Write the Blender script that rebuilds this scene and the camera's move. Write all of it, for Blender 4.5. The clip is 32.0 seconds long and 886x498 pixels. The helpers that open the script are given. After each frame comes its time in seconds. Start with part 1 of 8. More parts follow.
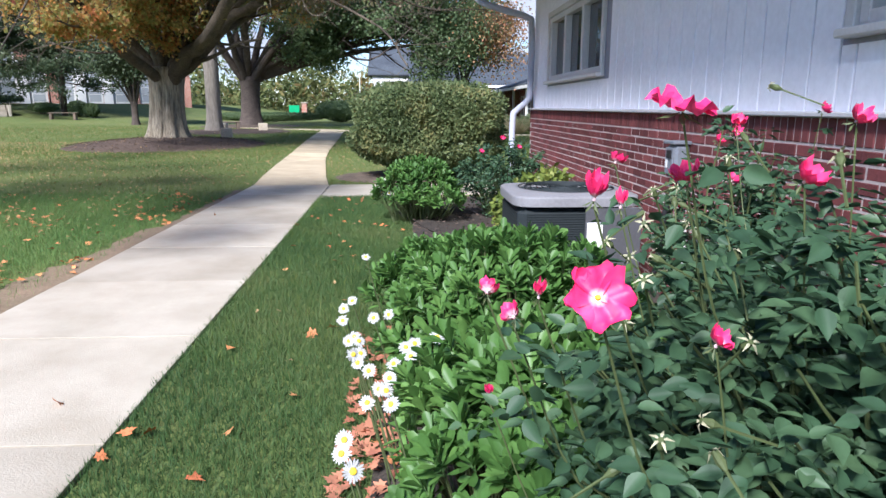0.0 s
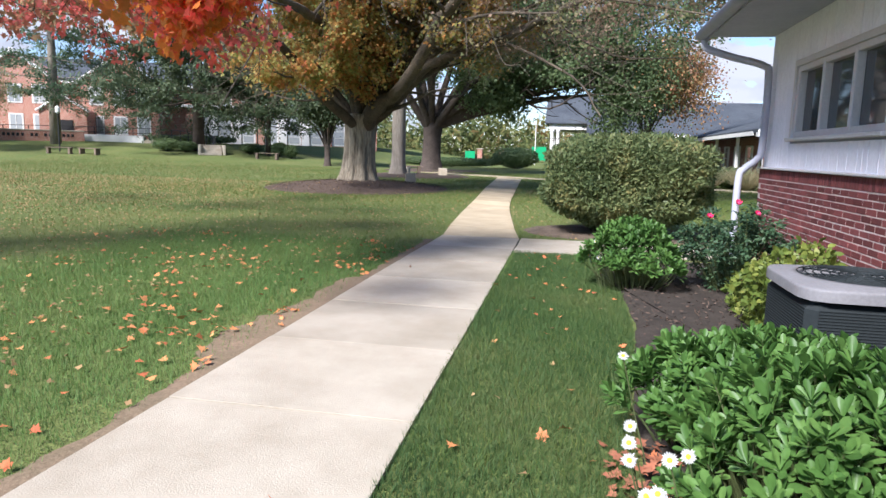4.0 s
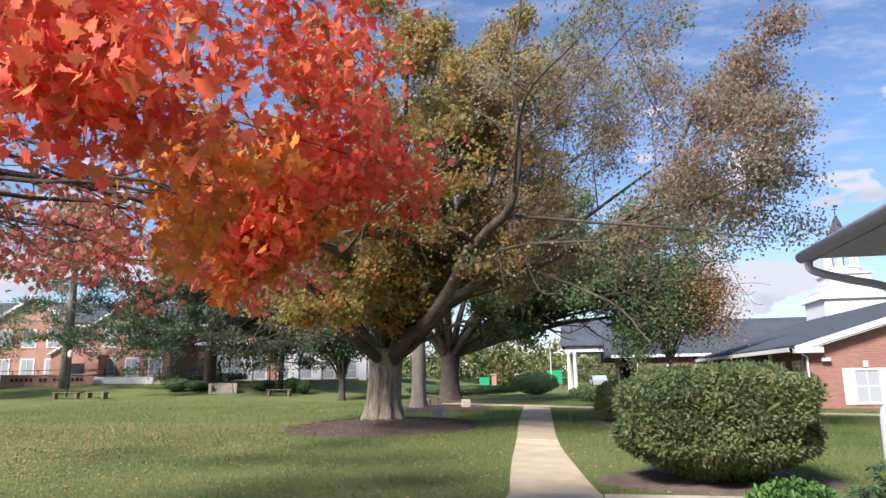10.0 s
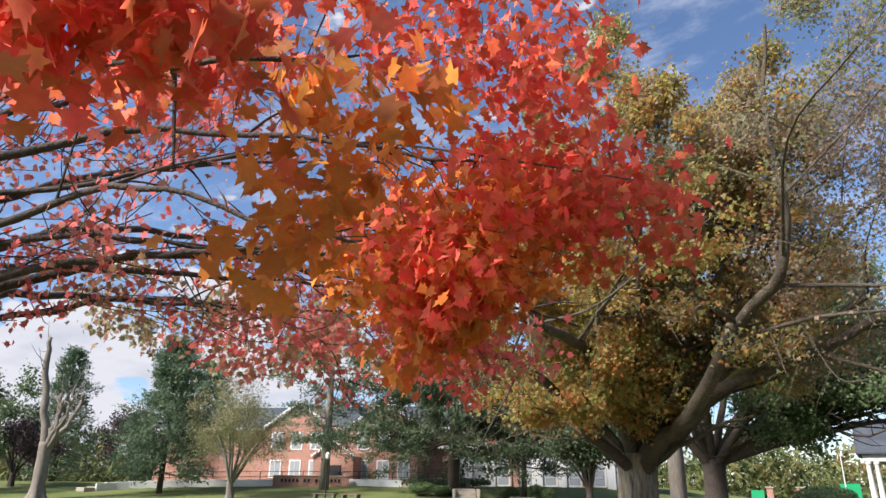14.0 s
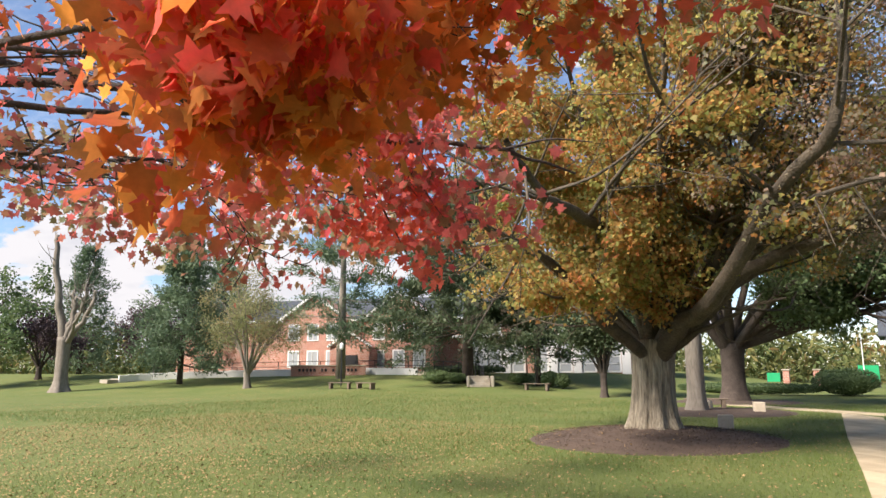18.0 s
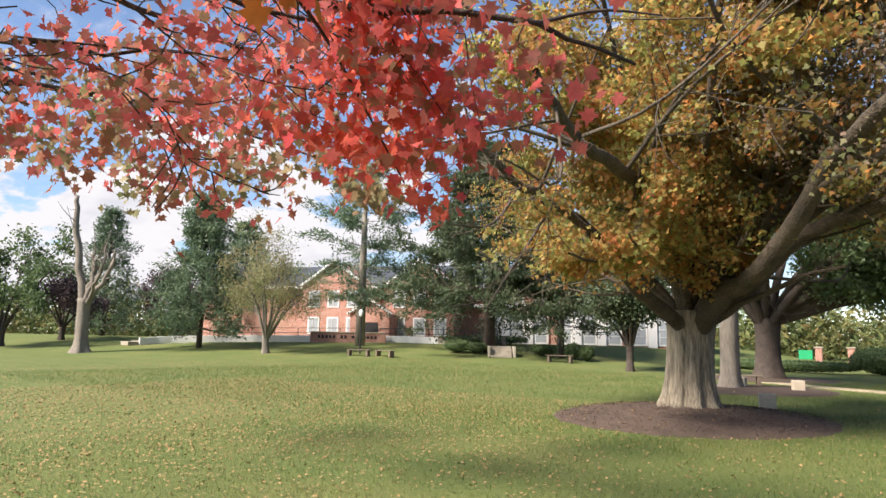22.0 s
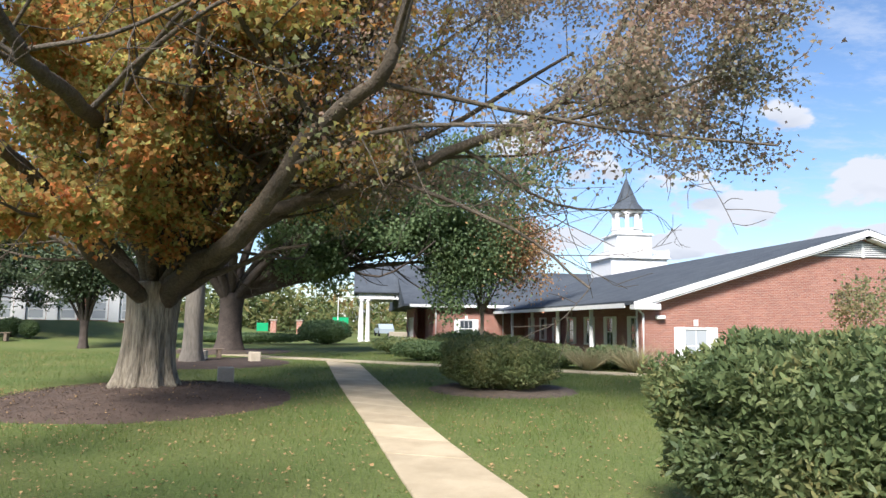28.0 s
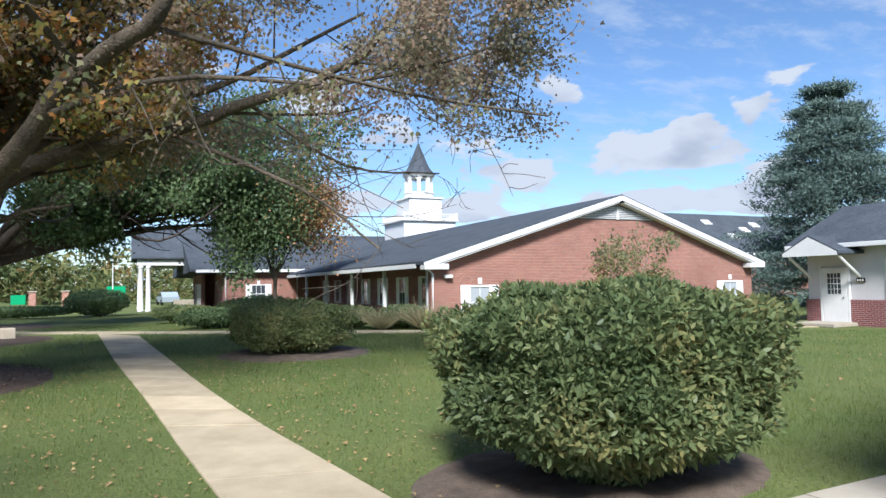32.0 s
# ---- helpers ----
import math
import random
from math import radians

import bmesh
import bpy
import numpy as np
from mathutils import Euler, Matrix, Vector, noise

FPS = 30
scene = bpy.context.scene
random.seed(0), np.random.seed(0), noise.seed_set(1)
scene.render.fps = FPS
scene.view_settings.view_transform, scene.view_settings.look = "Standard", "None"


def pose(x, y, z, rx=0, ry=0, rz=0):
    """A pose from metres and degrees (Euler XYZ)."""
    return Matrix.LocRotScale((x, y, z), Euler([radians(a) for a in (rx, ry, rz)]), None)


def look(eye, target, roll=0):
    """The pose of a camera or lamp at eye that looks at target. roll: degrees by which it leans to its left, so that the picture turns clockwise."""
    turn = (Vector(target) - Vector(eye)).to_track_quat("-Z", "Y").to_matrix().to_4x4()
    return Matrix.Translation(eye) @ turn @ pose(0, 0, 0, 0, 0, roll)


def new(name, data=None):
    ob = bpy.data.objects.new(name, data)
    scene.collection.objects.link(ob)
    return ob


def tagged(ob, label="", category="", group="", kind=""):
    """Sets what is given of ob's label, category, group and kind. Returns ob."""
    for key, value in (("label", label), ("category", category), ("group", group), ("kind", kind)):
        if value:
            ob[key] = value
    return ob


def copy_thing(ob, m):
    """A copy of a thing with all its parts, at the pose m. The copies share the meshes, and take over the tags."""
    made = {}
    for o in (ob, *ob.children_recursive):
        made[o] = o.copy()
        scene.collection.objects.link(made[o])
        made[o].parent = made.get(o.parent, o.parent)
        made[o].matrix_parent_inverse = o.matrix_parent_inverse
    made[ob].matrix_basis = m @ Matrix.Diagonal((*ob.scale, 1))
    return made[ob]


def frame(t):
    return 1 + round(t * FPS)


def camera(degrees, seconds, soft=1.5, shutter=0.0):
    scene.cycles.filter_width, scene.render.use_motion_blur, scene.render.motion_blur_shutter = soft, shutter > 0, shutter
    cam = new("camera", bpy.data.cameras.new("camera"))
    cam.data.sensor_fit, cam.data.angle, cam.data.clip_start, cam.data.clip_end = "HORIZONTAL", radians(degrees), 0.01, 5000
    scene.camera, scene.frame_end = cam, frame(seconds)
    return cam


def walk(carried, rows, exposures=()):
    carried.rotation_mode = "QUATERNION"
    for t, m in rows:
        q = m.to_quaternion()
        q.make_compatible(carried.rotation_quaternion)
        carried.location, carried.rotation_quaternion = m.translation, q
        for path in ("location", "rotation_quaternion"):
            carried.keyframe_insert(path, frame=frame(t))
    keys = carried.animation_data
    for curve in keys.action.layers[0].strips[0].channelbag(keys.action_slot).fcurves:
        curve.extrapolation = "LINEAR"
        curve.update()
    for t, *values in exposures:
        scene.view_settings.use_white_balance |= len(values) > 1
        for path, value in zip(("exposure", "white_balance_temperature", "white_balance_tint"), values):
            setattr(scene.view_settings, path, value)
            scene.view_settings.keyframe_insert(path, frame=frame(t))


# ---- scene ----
cam = camera(67.2, 32.0)
PATH = [
    (0, (2.115, -11.266, 1.291), (2.225, -9.313, 0.873), 0.1),
    (0.5, (2.072, -11.225, 1.297), (2.223, -9.276, 0.876), 0.4),
    (1, (1.987, -11.143, 1.309), (2.173, -9.194, 0.9), 0.5),
    (1.5, (1.875, -11.058, 1.329), (2.031, -9.1, 0.951), -0.0),
    (2, (1.783, -10.963, 1.346), (1.831, -8.994, 1.003), -0.5),
    (2.5, (1.751, -10.824, 1.325), (1.663, -8.851, 1.009), -0.6),
    (3, (1.737, -10.685, 1.332), (1.528, -8.72, 1.025), -0.2),
    (3.5, (1.706, -10.679, 1.348), (1.385, -8.729, 1.039), 0.5),
    (5.5, (1.365, -10.737, 1.434), (0.945, -8.787, 1.281), 2.6),
    (6, (1.246, -10.667, 1.456), (0.871, -8.705, 1.351), 2.0),
    (6.5, (1.186, -10.603, 1.461), (0.852, -8.632, 1.405), 1.6),
    (7, (1.101, -10.524, 1.477), (0.792, -8.548, 1.478), 1.5),
    (7.5, (1.019, -10.433, 1.514), (0.725, -8.456, 1.572), 1.3),
    (8, (0.904, -10.354, 1.525), (0.62, -8.378, 1.641), 0.6),
    (8.5, (0.793, -10.255, 1.56), (0.502, -8.285, 1.748), -0.6),
    (9, (0.739, -10.059, 1.579), (0.419, -8.102, 1.837), -1.3),
    (9.5, (0.726, -9.909, 1.6), (0.367, -7.968, 1.922), -1.0),
    (10, (0.684, -9.732, 1.603), (0.289, -7.808, 1.978), -0.9),
    (10.5, (0.618, -9.496, 1.613), (0.158, -7.597, 2.042), -1.2),
    (11, (0.619, -9.288, 1.61), (0.052, -7.43, 2.089), -1.0),
    (11.5, (0.579, -9.06, 1.611), (-0.097, -7.255, 2.142), -0.4),
    (12, (0.501, -8.895, 1.585), (-0.25, -7.134, 2.166), -0.1),
    (12.5, (0.406, -8.73, 1.595), (-0.39, -7.005, 2.221), -0.2),
    (13, (0.316, -8.531, 1.607), (-0.536, -6.843, 2.257), -0.4),
    (13.5, (0.229, -8.297, 1.622), (-0.712, -6.668, 2.299), -0.1),
    (16, (-0.073, -6.925, 1.794), (-1.194, -5.364, 2.346), 1.7),
    (16.5, (-0.164, -6.63, 1.79), (-1.269, -5.031, 2.26), 1.5),
    (17, (-0.273, -6.389, 1.778), (-1.365, -4.764, 2.185), 0.9),
    (17.5, (-0.349, -6.199, 1.76), (-1.441, -4.565, 2.131), 0.4),
    (18, (-0.437, -6.028, 1.765), (-1.531, -4.393, 2.123), -0.2),
    (18.5, (-0.535, -5.842, 1.775), (-1.651, -4.222, 2.136), -0.6),
    (19, (-0.589, -5.69, 1.779), (-1.755, -4.105, 2.139), -0.3),
    (19.5, (-0.645, -5.55, 1.774), (-1.861, -4.001, 2.123), 0.4),
    (20, (-0.746, -5.412, 1.762), (-1.978, -3.871, 2.089), 0.8),
    (20.5, (-0.886, -5.246, 1.759), (-2.107, -3.692, 2.066), 0.8),
    (21, (-0.976, -5.094, 1.738), (-2.189, -3.532, 2.032), 1.3),
    (21.5, (-1.064, -4.921, 1.74), (-2.262, -3.345, 2.026), 1.5),
    (22, (-1.155, -4.75, 1.728), (-2.316, -3.144, 1.998), 1.1),
    (22.5, (-1.242, -4.552, 1.717), (-2.36, -2.912, 1.963), 0.9),
    (23, (-1.27, -4.421, 1.708), (-2.333, -2.741, 1.93), 1.0),
    (23.5, (-1.267, -4.25, 1.685), (-2.251, -2.52, 1.887), 1.0),
    (24, (-1.359, -4.037, 1.664), (-2.237, -2.25, 1.848), 0.7),
    (24.5, (-1.398, -3.843, 1.638), (-2.174, -2.007, 1.811), 0.4),
    (25, (-1.405, -3.711, 1.632), (-2.064, -1.831, 1.811), 0.6),
    (25.5, (-1.468, -3.568, 1.632), (-1.964, -1.641, 1.832), 0.8),
    (26, (-1.487, -3.544, 1.643), (-1.799, -1.581, 1.863), 1.0),
    (26.5, (-1.508, -3.508, 1.648), (-1.643, -1.526, 1.876), 0.6),
    (28.5, (-1.371, -3.672, 1.766), (-1.009, -1.717, 1.981), 0.8),
    (29, (-1.372, -3.696, 1.76), (-0.918, -1.761, 1.984), 0.5),
    (29.5, (-1.37, -3.692, 1.742), (-0.828, -1.78, 1.973), 0.3),
    (30, (-1.39, -3.698, 1.727), (-0.769, -1.81, 1.954), 0.2),
    (30.5, (-1.419, -3.721, 1.703), (-0.731, -1.855, 1.917), 0.1),
    (31, (-1.435, -3.748, 1.682), (-0.684, -1.904, 1.867), -0.4),
    (31.5, (-1.412, -3.718, 1.707), (-0.601, -1.895, 1.85), -0.9),
    (32, (-1.315, -3.64, 1.721), (-0.469, -1.831, 1.827), -1.0),
]
walk(cam, [(t, look(eye, target, roll)) for t, eye, target, roll in PATH], exposures=[(0, 1.17, 5550, 15), (3, 1.15, 5700, 15), (8, 1.07, 6100, 16), (12, 0.96, 6050, 15), (17, 1.13, 6750, 15), (19, 1.22, 6750, 15), (24, 1.2, 6600, 15), (28, 1.08, 6050, 12), (32, 0.86, 5650, 10)])


# ---------------------------------------------------------------- world, sun, light
SUN_EL, SUN_AZ = 42.0, 206.0
world = bpy.data.worlds.new("sky")
scene.world = world
world.use_nodes = True


# heaped clouds: direction, half-width, half-height, swell
CLOUDS = [((0.674, 0.716, 0.183), 0.13, 0.04, 0.155), ((0.50, 0.85, 0.16), 0.10, 0.036, 0.15), ((0.67, 0.732, 0.112), 0.12, 0.026, 0.15), ((0.758, 0.643, 0.105), 0.09, 0.03, 0.15), ((0.309, 0.942, 0.125), 0.09, 0.04, 0.13), ((0.457, 0.882, 0.108), 0.08, 0.024, 0.13), ((0.246, 0.916, 0.30), 0.07, 0.06, 0.12), ((0.19, 0.973, 0.125), 0.08, 0.05, 0.14), ((-0.915, 0.388, 0.09), 0.45, 0.14, 0.11), ((-0.72, 0.66, 0.20), 0.34, 0.12, 0.09)]


def sky_nodes():
    nt = world.node_tree
    n, l = nt.nodes, nt.links
    n.clear()
    out, bg = n.new("ShaderNodeOutputWorld"), n.new("ShaderNodeBackground")
    sky = n.new("ShaderNodeTexSky")
    sky.sky_type, sky.sun_disc = "NISHITA", False
    sky.sun_elevation, sky.sun_rotation = radians(SUN_EL), radians(SUN_AZ)
    sky.air_density, sky.dust_density, sky.ozone_density = 1.0, 0.25, 3.5
    co = n.new("ShaderNodeTexCoord")
    sep = n.new("ShaderNodeSeparateXYZ")
    l.new(co.outputs["Generated"], sep.inputs[0])

    def mth(op, a, b=None):
        m = n.new("ShaderNodeMath")
        m.operation = op
        for i, v in enumerate((a, b)):
            if v is None:
                continue
            if isinstance(v, (int, float)):
                m.inputs[i].default_value = v
            else:
                l.new(v, m.inputs[i])
        return m.outputs[0]

    # cloud deck: project the direction onto a flat layer
    zc = mth("ADD", mth("MAXIMUM", sep.outputs[2], 0.0), 0.12)
    cmb = n.new("ShaderNodeCombineXYZ")
    l.new(mth("DIVIDE", sep.outputs[0], zc), cmb.inputs[0])
    l.new(mth("DIVIDE", sep.outputs[1], zc), cmb.inputs[1])

    def cloud(scale, detail, rough, lo, hi, offset):
        mp = n.new("ShaderNodeMapping")
        mp.inputs["Location"].default_value = offset
        mp.inputs["Scale"].default_value = (scale, scale * 1.7, 1)
        l.new(cmb.outputs[0], mp.inputs[0])
        tx = n.new("ShaderNodeTexNoise")
        tx.inputs["Scale"].default_value = 1.0
        tx.inputs["Detail"].default_value, tx.inputs["Roughness"].default_value = detail, rough
        l.new(mp.outputs[0], tx.inputs["Vector"])
        r = n.new("ShaderNodeMapRange")
        r.interpolation_type = "SMOOTHSTEP"
        r.inputs["From Min"].default_value, r.inputs["From Max"].default_value = lo, hi
        l.new(tx.outputs["Fac"], r.inputs["Value"])
        return r.outputs[0]

    thin = cloud(3.4, 9, 0.66, 0.46, 0.70, (3.1, 1.2, 0))
    # heaped clouds low over the horizon, in the direction's own space
    mp = n.new("ShaderNodeMapping")
    mp.inputs["Scale"].default_value, mp.inputs["Location"].default_value = (8.0, 8.0, 17.0), (0.35, 0.2, 0.1)
    l.new(co.outputs["Generated"], mp.inputs[0])
    tx = n.new("ShaderNodeTexNoise")
    tx.inputs["Scale"].default_value, tx.inputs["Detail"].default_value, tx.inputs["Roughness"].default_value = 1.0, 7, 0.5
    l.new(mp.outputs[0], tx.inputs["Vector"])
    low = n.new("ShaderNodeMapRange")
    low.inputs["From Min"].default_value, low.inputs["From Max"].default_value = 0.42, 0.05
    l.new(sep.outputs[2], low.inputs["Value"])
    heap = n.new("ShaderNodeMapRange")
    heap.interpolation_type = "SMOOTHSTEP"
    heap.inputs["From Min"].default_value, heap.inputs["From Max"].default_value = 0.57, 0.605
    total = mth("ADD", mth("ADD", mth("MULTIPLY", mth("SUBTRACT", tx.outputs["Fac"], 0.5), 0.72), 0.495), mth("MULTIPLY", mth("SUBTRACT", low.outputs[0], 0.5), 0.05))
    # single large cumulus clouds: direction, half-widths, swell
    for d0, wide, tall, swell in CLOUDS:
        off = n.new("ShaderNodeVectorMath")
        off.operation = "SUBTRACT"
        off.inputs[1].default_value = d0
        l.new(co.outputs["Generated"], off.inputs[0])
        sc = n.new("ShaderNodeVectorMath")
        sc.operation = "MULTIPLY"
        sc.inputs[1].default_value = (1 / wide, 1 / wide, 1 / tall)
        l.new(off.outputs[0], sc.inputs[0])
        ln = n.new("ShaderNodeVectorMath")
        ln.operation = "LENGTH"
        l.new(sc.outputs[0], ln.inputs[0])
        near = n.new("ShaderNodeMapRange")
        near.inputs["From Min"].default_value, near.inputs["From Max"].default_value = 1.15, 0.2
        near.inputs["To Max"].default_value = swell * 1.3
        l.new(ln.outputs["Value"], near.inputs["Value"])
        total = mth("ADD", total, near.outputs[0])
    l.new(total, heap.inputs["Value"])
    shade = n.new("ShaderNodeMapRange")
    shade.inputs["From Min"].default_value, shade.inputs["From Max"].default_value = 0.52, 0.82
    # thick cloud above greys the parts below it
    mp2 = n.new("ShaderNodeMapping")
    mp2.inputs["Scale"].default_value, mp2.inputs["Location"].default_value = (8.0, 8.0, 17.0), (0.35, 0.2, 0.6)
    l.new(co.outputs["Generated"], mp2.inputs[0])
    tx2 = n.new("ShaderNodeTexNoise")
    tx2.inputs["Scale"].default_value, tx2.inputs["Detail"].default_value, tx2.inputs["Roughness"].default_value = 1.0, 4, 0.5
    l.new(mp2.outputs[0], tx2.inputs["Vector"])
    l.new(tx2.outputs["Fac"], shade.inputs["Value"])
    body = n.new("ShaderNodeMixRGB")
    body.inputs[1].default_value, body.inputs[2].default_value = (4.8, 4.9, 5.1, 1), (2.75, 3.05, 3.6, 1)
    l.new(shade.outputs[0], body.inputs[0])
    mix1, mix2 = n.new("ShaderNodeMixRGB"), n.new("ShaderNodeMixRGB")
    l.new(mth("MULTIPLY", thin, 0.5), mix1.inputs[0])
    l.new(sky.outputs[0], mix1.inputs[1])
    mix1.inputs[2].default_value = (4.2, 4.6, 5.3, 1)
    l.new(heap.outputs[0], mix2.inputs[0])
    l.new(mix1.outputs[0], mix2.inputs[1])
    l.new(body.outputs[0], mix2.inputs[2])
    bg.inputs["Strength"].default_value = 0.085
    l.new(mix2.outputs[0], bg.inputs[0])
    l.new(bg.outputs[0], out.inputs[0])


sky_nodes()
sun = new("sun", bpy.data.lights.new("sun", "SUN"))
sun.data.energy, sun.data.angle, sun.data.color = 4.9, radians(15), (1.0, 0.94, 0.84)
# the compass bearing of the sun, as the sky's rotation names it
sun.matrix_world = look((math.sin(radians(SUN_AZ)) * 50, math.cos(radians(SUN_AZ)) * 50, 50 * math.tan(radians(SUN_EL))), (0, 0, 0))


# ---------------------------------------------------------------- materials
def material(name, base, rough=0.8, var=0.25, scale=6.0, fine=60.0, bump=0.3, other=None, metal=0.0, rand=None, spec=0.3, through_light=0.0, big=0.0, bump_dist=0.01, stretch=1.0):
    """A surface with variation at two scales. base: colour; other: second colour of the broad stains; rand: 'object' or 'island' for piece-wise shifts, or a list of colours."""
    m = bpy.data.materials.new(name)
    m.use_nodes = True
    nt = m.node_tree
    n, l = nt.nodes, nt.links
    p = n["Principled BSDF"]
    p.inputs["Roughness"].default_value, p.inputs["Metallic"].default_value = rough, metal
    p.inputs["Specular IOR Level"].default_value = spec
    co = n.new("ShaderNodeNewGeometry")
    t1, t2 = n.new("ShaderNodeTexNoise"), n.new("ShaderNodeTexNoise")
    for t, s, d in ((t1, scale, 5), (t2, fine, 3)):
        t.inputs["Scale"].default_value, t.inputs["Detail"].default_value = s, d
        t.inputs["Roughness"].default_value = 0.6
        if stretch != 1.0:
            mp = n.new("ShaderNodeMapping")
            mp.inputs["Scale"].default_value = (1, 1, stretch)
            l.new(co.outputs["Position"], mp.inputs[0])
            l.new(mp.outputs[0], t.inputs["Vector"])
        else:
            l.new(co.outputs["Position"], t.inputs["Vector"])
    if isinstance(rand, (list, tuple)):
        ramp = n.new("ShaderNodeValToRGB")
        ramp.color_ramp.interpolation = "LINEAR"
        e = ramp.color_ramp.elements
        while len(e) < len(rand):
            e.new(0.5)
        for i, c in enumerate(rand):
            e[i].position, e[i].color = i / (len(rand) - 1), (*c, 1)
        # piece-wise choice, pulled together into patches by a broad noise
        t3 = n.new("ShaderNodeTexNoise")
        t3.inputs["Scale"].default_value, t3.inputs["Detail"].default_value = (big or 0.5), 2
        l.new(co.outputs["Position"], t3.inputs["Vector"])
        sw = n.new("ShaderNodeMapRange")
        sw.inputs["From Min"].default_value, sw.inputs["From Max"].default_value = 0.3, 0.7
        l.new(t3.outputs["Fac"], sw.inputs["Value"])
        mx = n.new("ShaderNodeMixRGB")
        mx.inputs[0].default_value = 0.5
        l.new(co.outputs["Random Per Island"], mx.inputs[1])
        l.new(sw.outputs[0], mx.inputs[2])
        l.new(mx.outputs[0], ramp.inputs[0])
        col = ramp.outputs[0]
    else:
        c1 = n.new("ShaderNodeMixRGB")
        c1.inputs[1].default_value, c1.inputs[2].default_value = (*base, 1), (*(other or tuple(v * (1 - var) for v in base)), 1)
        r1 = n.new("ShaderNodeMapRange")
        r1.inputs["From Min"].default_value, r1.inputs["From Max"].default_value = 0.35, 0.68
        l.new(t1.outputs["Fac"], r1.inputs["Value"])
        l.new(r1.outputs[0], c1.inputs[0])
        col = c1.outputs[0]
    hsv = n.new("ShaderNodeHueSaturation")
    l.new(col, hsv.inputs["Color"])
    r2 = n.new("ShaderNodeMapRange")
    r2.inputs["From Min"].default_value, r2.inputs["From Max"].default_value = 0.25, 0.75
    r2.inputs["To Min"].default_value, r2.inputs["To Max"].default_value = 1 - var, 1 + var
    src = t2.outputs["Fac"]
    if rand in ("object", "island"):
        src2 = (n.new("ShaderNodeObjectInfo").outputs["Random"] if rand == "object" else co.outputs["Random Per Island"])
        av = n.new("ShaderNodeMixRGB")
        av.inputs[0].default_value = 0.55
        l.new(src, av.inputs[1])
        l.new(src2, av.inputs[2])
        src = av.outputs[0]
    l.new(src, r2.inputs["Value"])
    l.new(r2.outputs[0], hsv.inputs["Value"])
    l.new(hsv.outputs[0], p.inputs["Base Color"])
    if bump:
        b = n.new("ShaderNodeBump")
        b.inputs["Strength"].default_value, b.inputs["Distance"].default_value = bump, bump_dist
        l.new(t2.outputs["Fac"], b.inputs["Height"])
        l.new(b.outputs[0], p.inputs["Normal"])
    if through_light:
        tr, ms = n.new("ShaderNodeBsdfTranslucent"), n.new("ShaderNodeMixShader")
        l.new(hsv.outputs[0], tr.inputs[0])
        ms.inputs[0].default_value = through_light
        l.new(p.outputs[0], ms.inputs[1])
        l.new(tr.outputs[0], ms.inputs[2])
        l.new(ms.outputs[0], n["Material Output"].inputs[0])
    return m


def glass_material(name, tint=(0.05, 0.06, 0.07), rough=0.04):
    m = bpy.data.materials.new(name)
    m.use_nodes = True
    p = m.node_tree.nodes["Principled BSDF"]
    p.inputs["Base Color"].default_value = (*tint, 1)
    p.inputs["Roughness"].default_value, p.inputs["Specular IOR Level"].default_value = rough, 0.8
    return m


M_CONC = material("concrete", (0.40, 0.355, 0.285), 0.9, 0.13, 1.3, 110, 0.35, other=(0.29, 0.25, 0.19), rand="object")
M_CONC_OLD = material("aged_concrete", (0.48, 0.392, 0.265), 0.9, 0.14, 1.5, 70, 0.3, other=(0.37, 0.298, 0.195), rand="object")
M_SOIL = material("soil", (0.05, 0.04, 0.032), 1.0, 0.4, 5, 70, 0.8)
M_SOIL_DRY = material("dry_soil", (0.15, 0.113, 0.085), 1.0, 0.4, 5, 70, 0.8)
M_MULCH = material("mulch", (0.095, 0.066, 0.05), 0.95, 0.35, 3, 40, 0.6, rand="island")
M_LAWN = material("lawn_ground", (0.095, 0.128, 0.033), 1.0, 0.35, 0.35, 30, 0.9, other=(0.135, 0.148, 0.045), bump_dist=0.03)
M_GRASS = material("grass_blades", (0, 0, 0), 0.6, 0.25, 1, 9, 0, rand=[(0.064, 0.114, 0.024), (0.103, 0.152, 0.033), (0.144, 0.178, 0.042), (0.22, 0.21, 0.07)], big=0.35, through_light=0.35)
# lush green, darkened further to hold the shade beside the bed
M_GRASS_LUSH_SHADE = material("lush_shaded_grass_blades", (0, 0, 0), 0.6, 0.25, 1, 9, 0, rand=[(0.038, 0.082, 0.026), (0.06, 0.115, 0.035), (0.088, 0.145, 0.045), (0.17, 0.18, 0.07)], big=0.6, through_light=0.35)
M_GRASS_NEAR = material("fresh_grass_blades", (0, 0, 0), 0.6, 0.25, 1, 9, 0, rand=[(0.075, 0.155, 0.043), (0.115, 0.205, 0.057), (0.16, 0.245, 0.07), (0.27, 0.29, 0.12)], big=0.5, through_light=0.35)
M_LITTER = material("fallen_leaves", (0, 0, 0), 0.8, 0.2, 1, 30, 0, rand=[(0.34, 0.13, 0.05), (0.50, 0.18, 0.06), (0.54, 0.26, 0.10), (0.42, 0.11, 0.05), (0.58, 0.19, 0.07), (0.46, 0.10, 0.06)], big=0.4)
M_BRICK = material("dark_red_brick", (0.172, 0.05, 0.047), 0.85, 0.32, 8, 90, 0.35, other=(0.128, 0.04, 0.041), rand="object")
M_BRICKJ = material("dark_red_brick_joined", (0.172, 0.05, 0.047), 0.85, 0.32, 8, 90, 0.35, other=(0.128, 0.04, 0.041), rand="island")
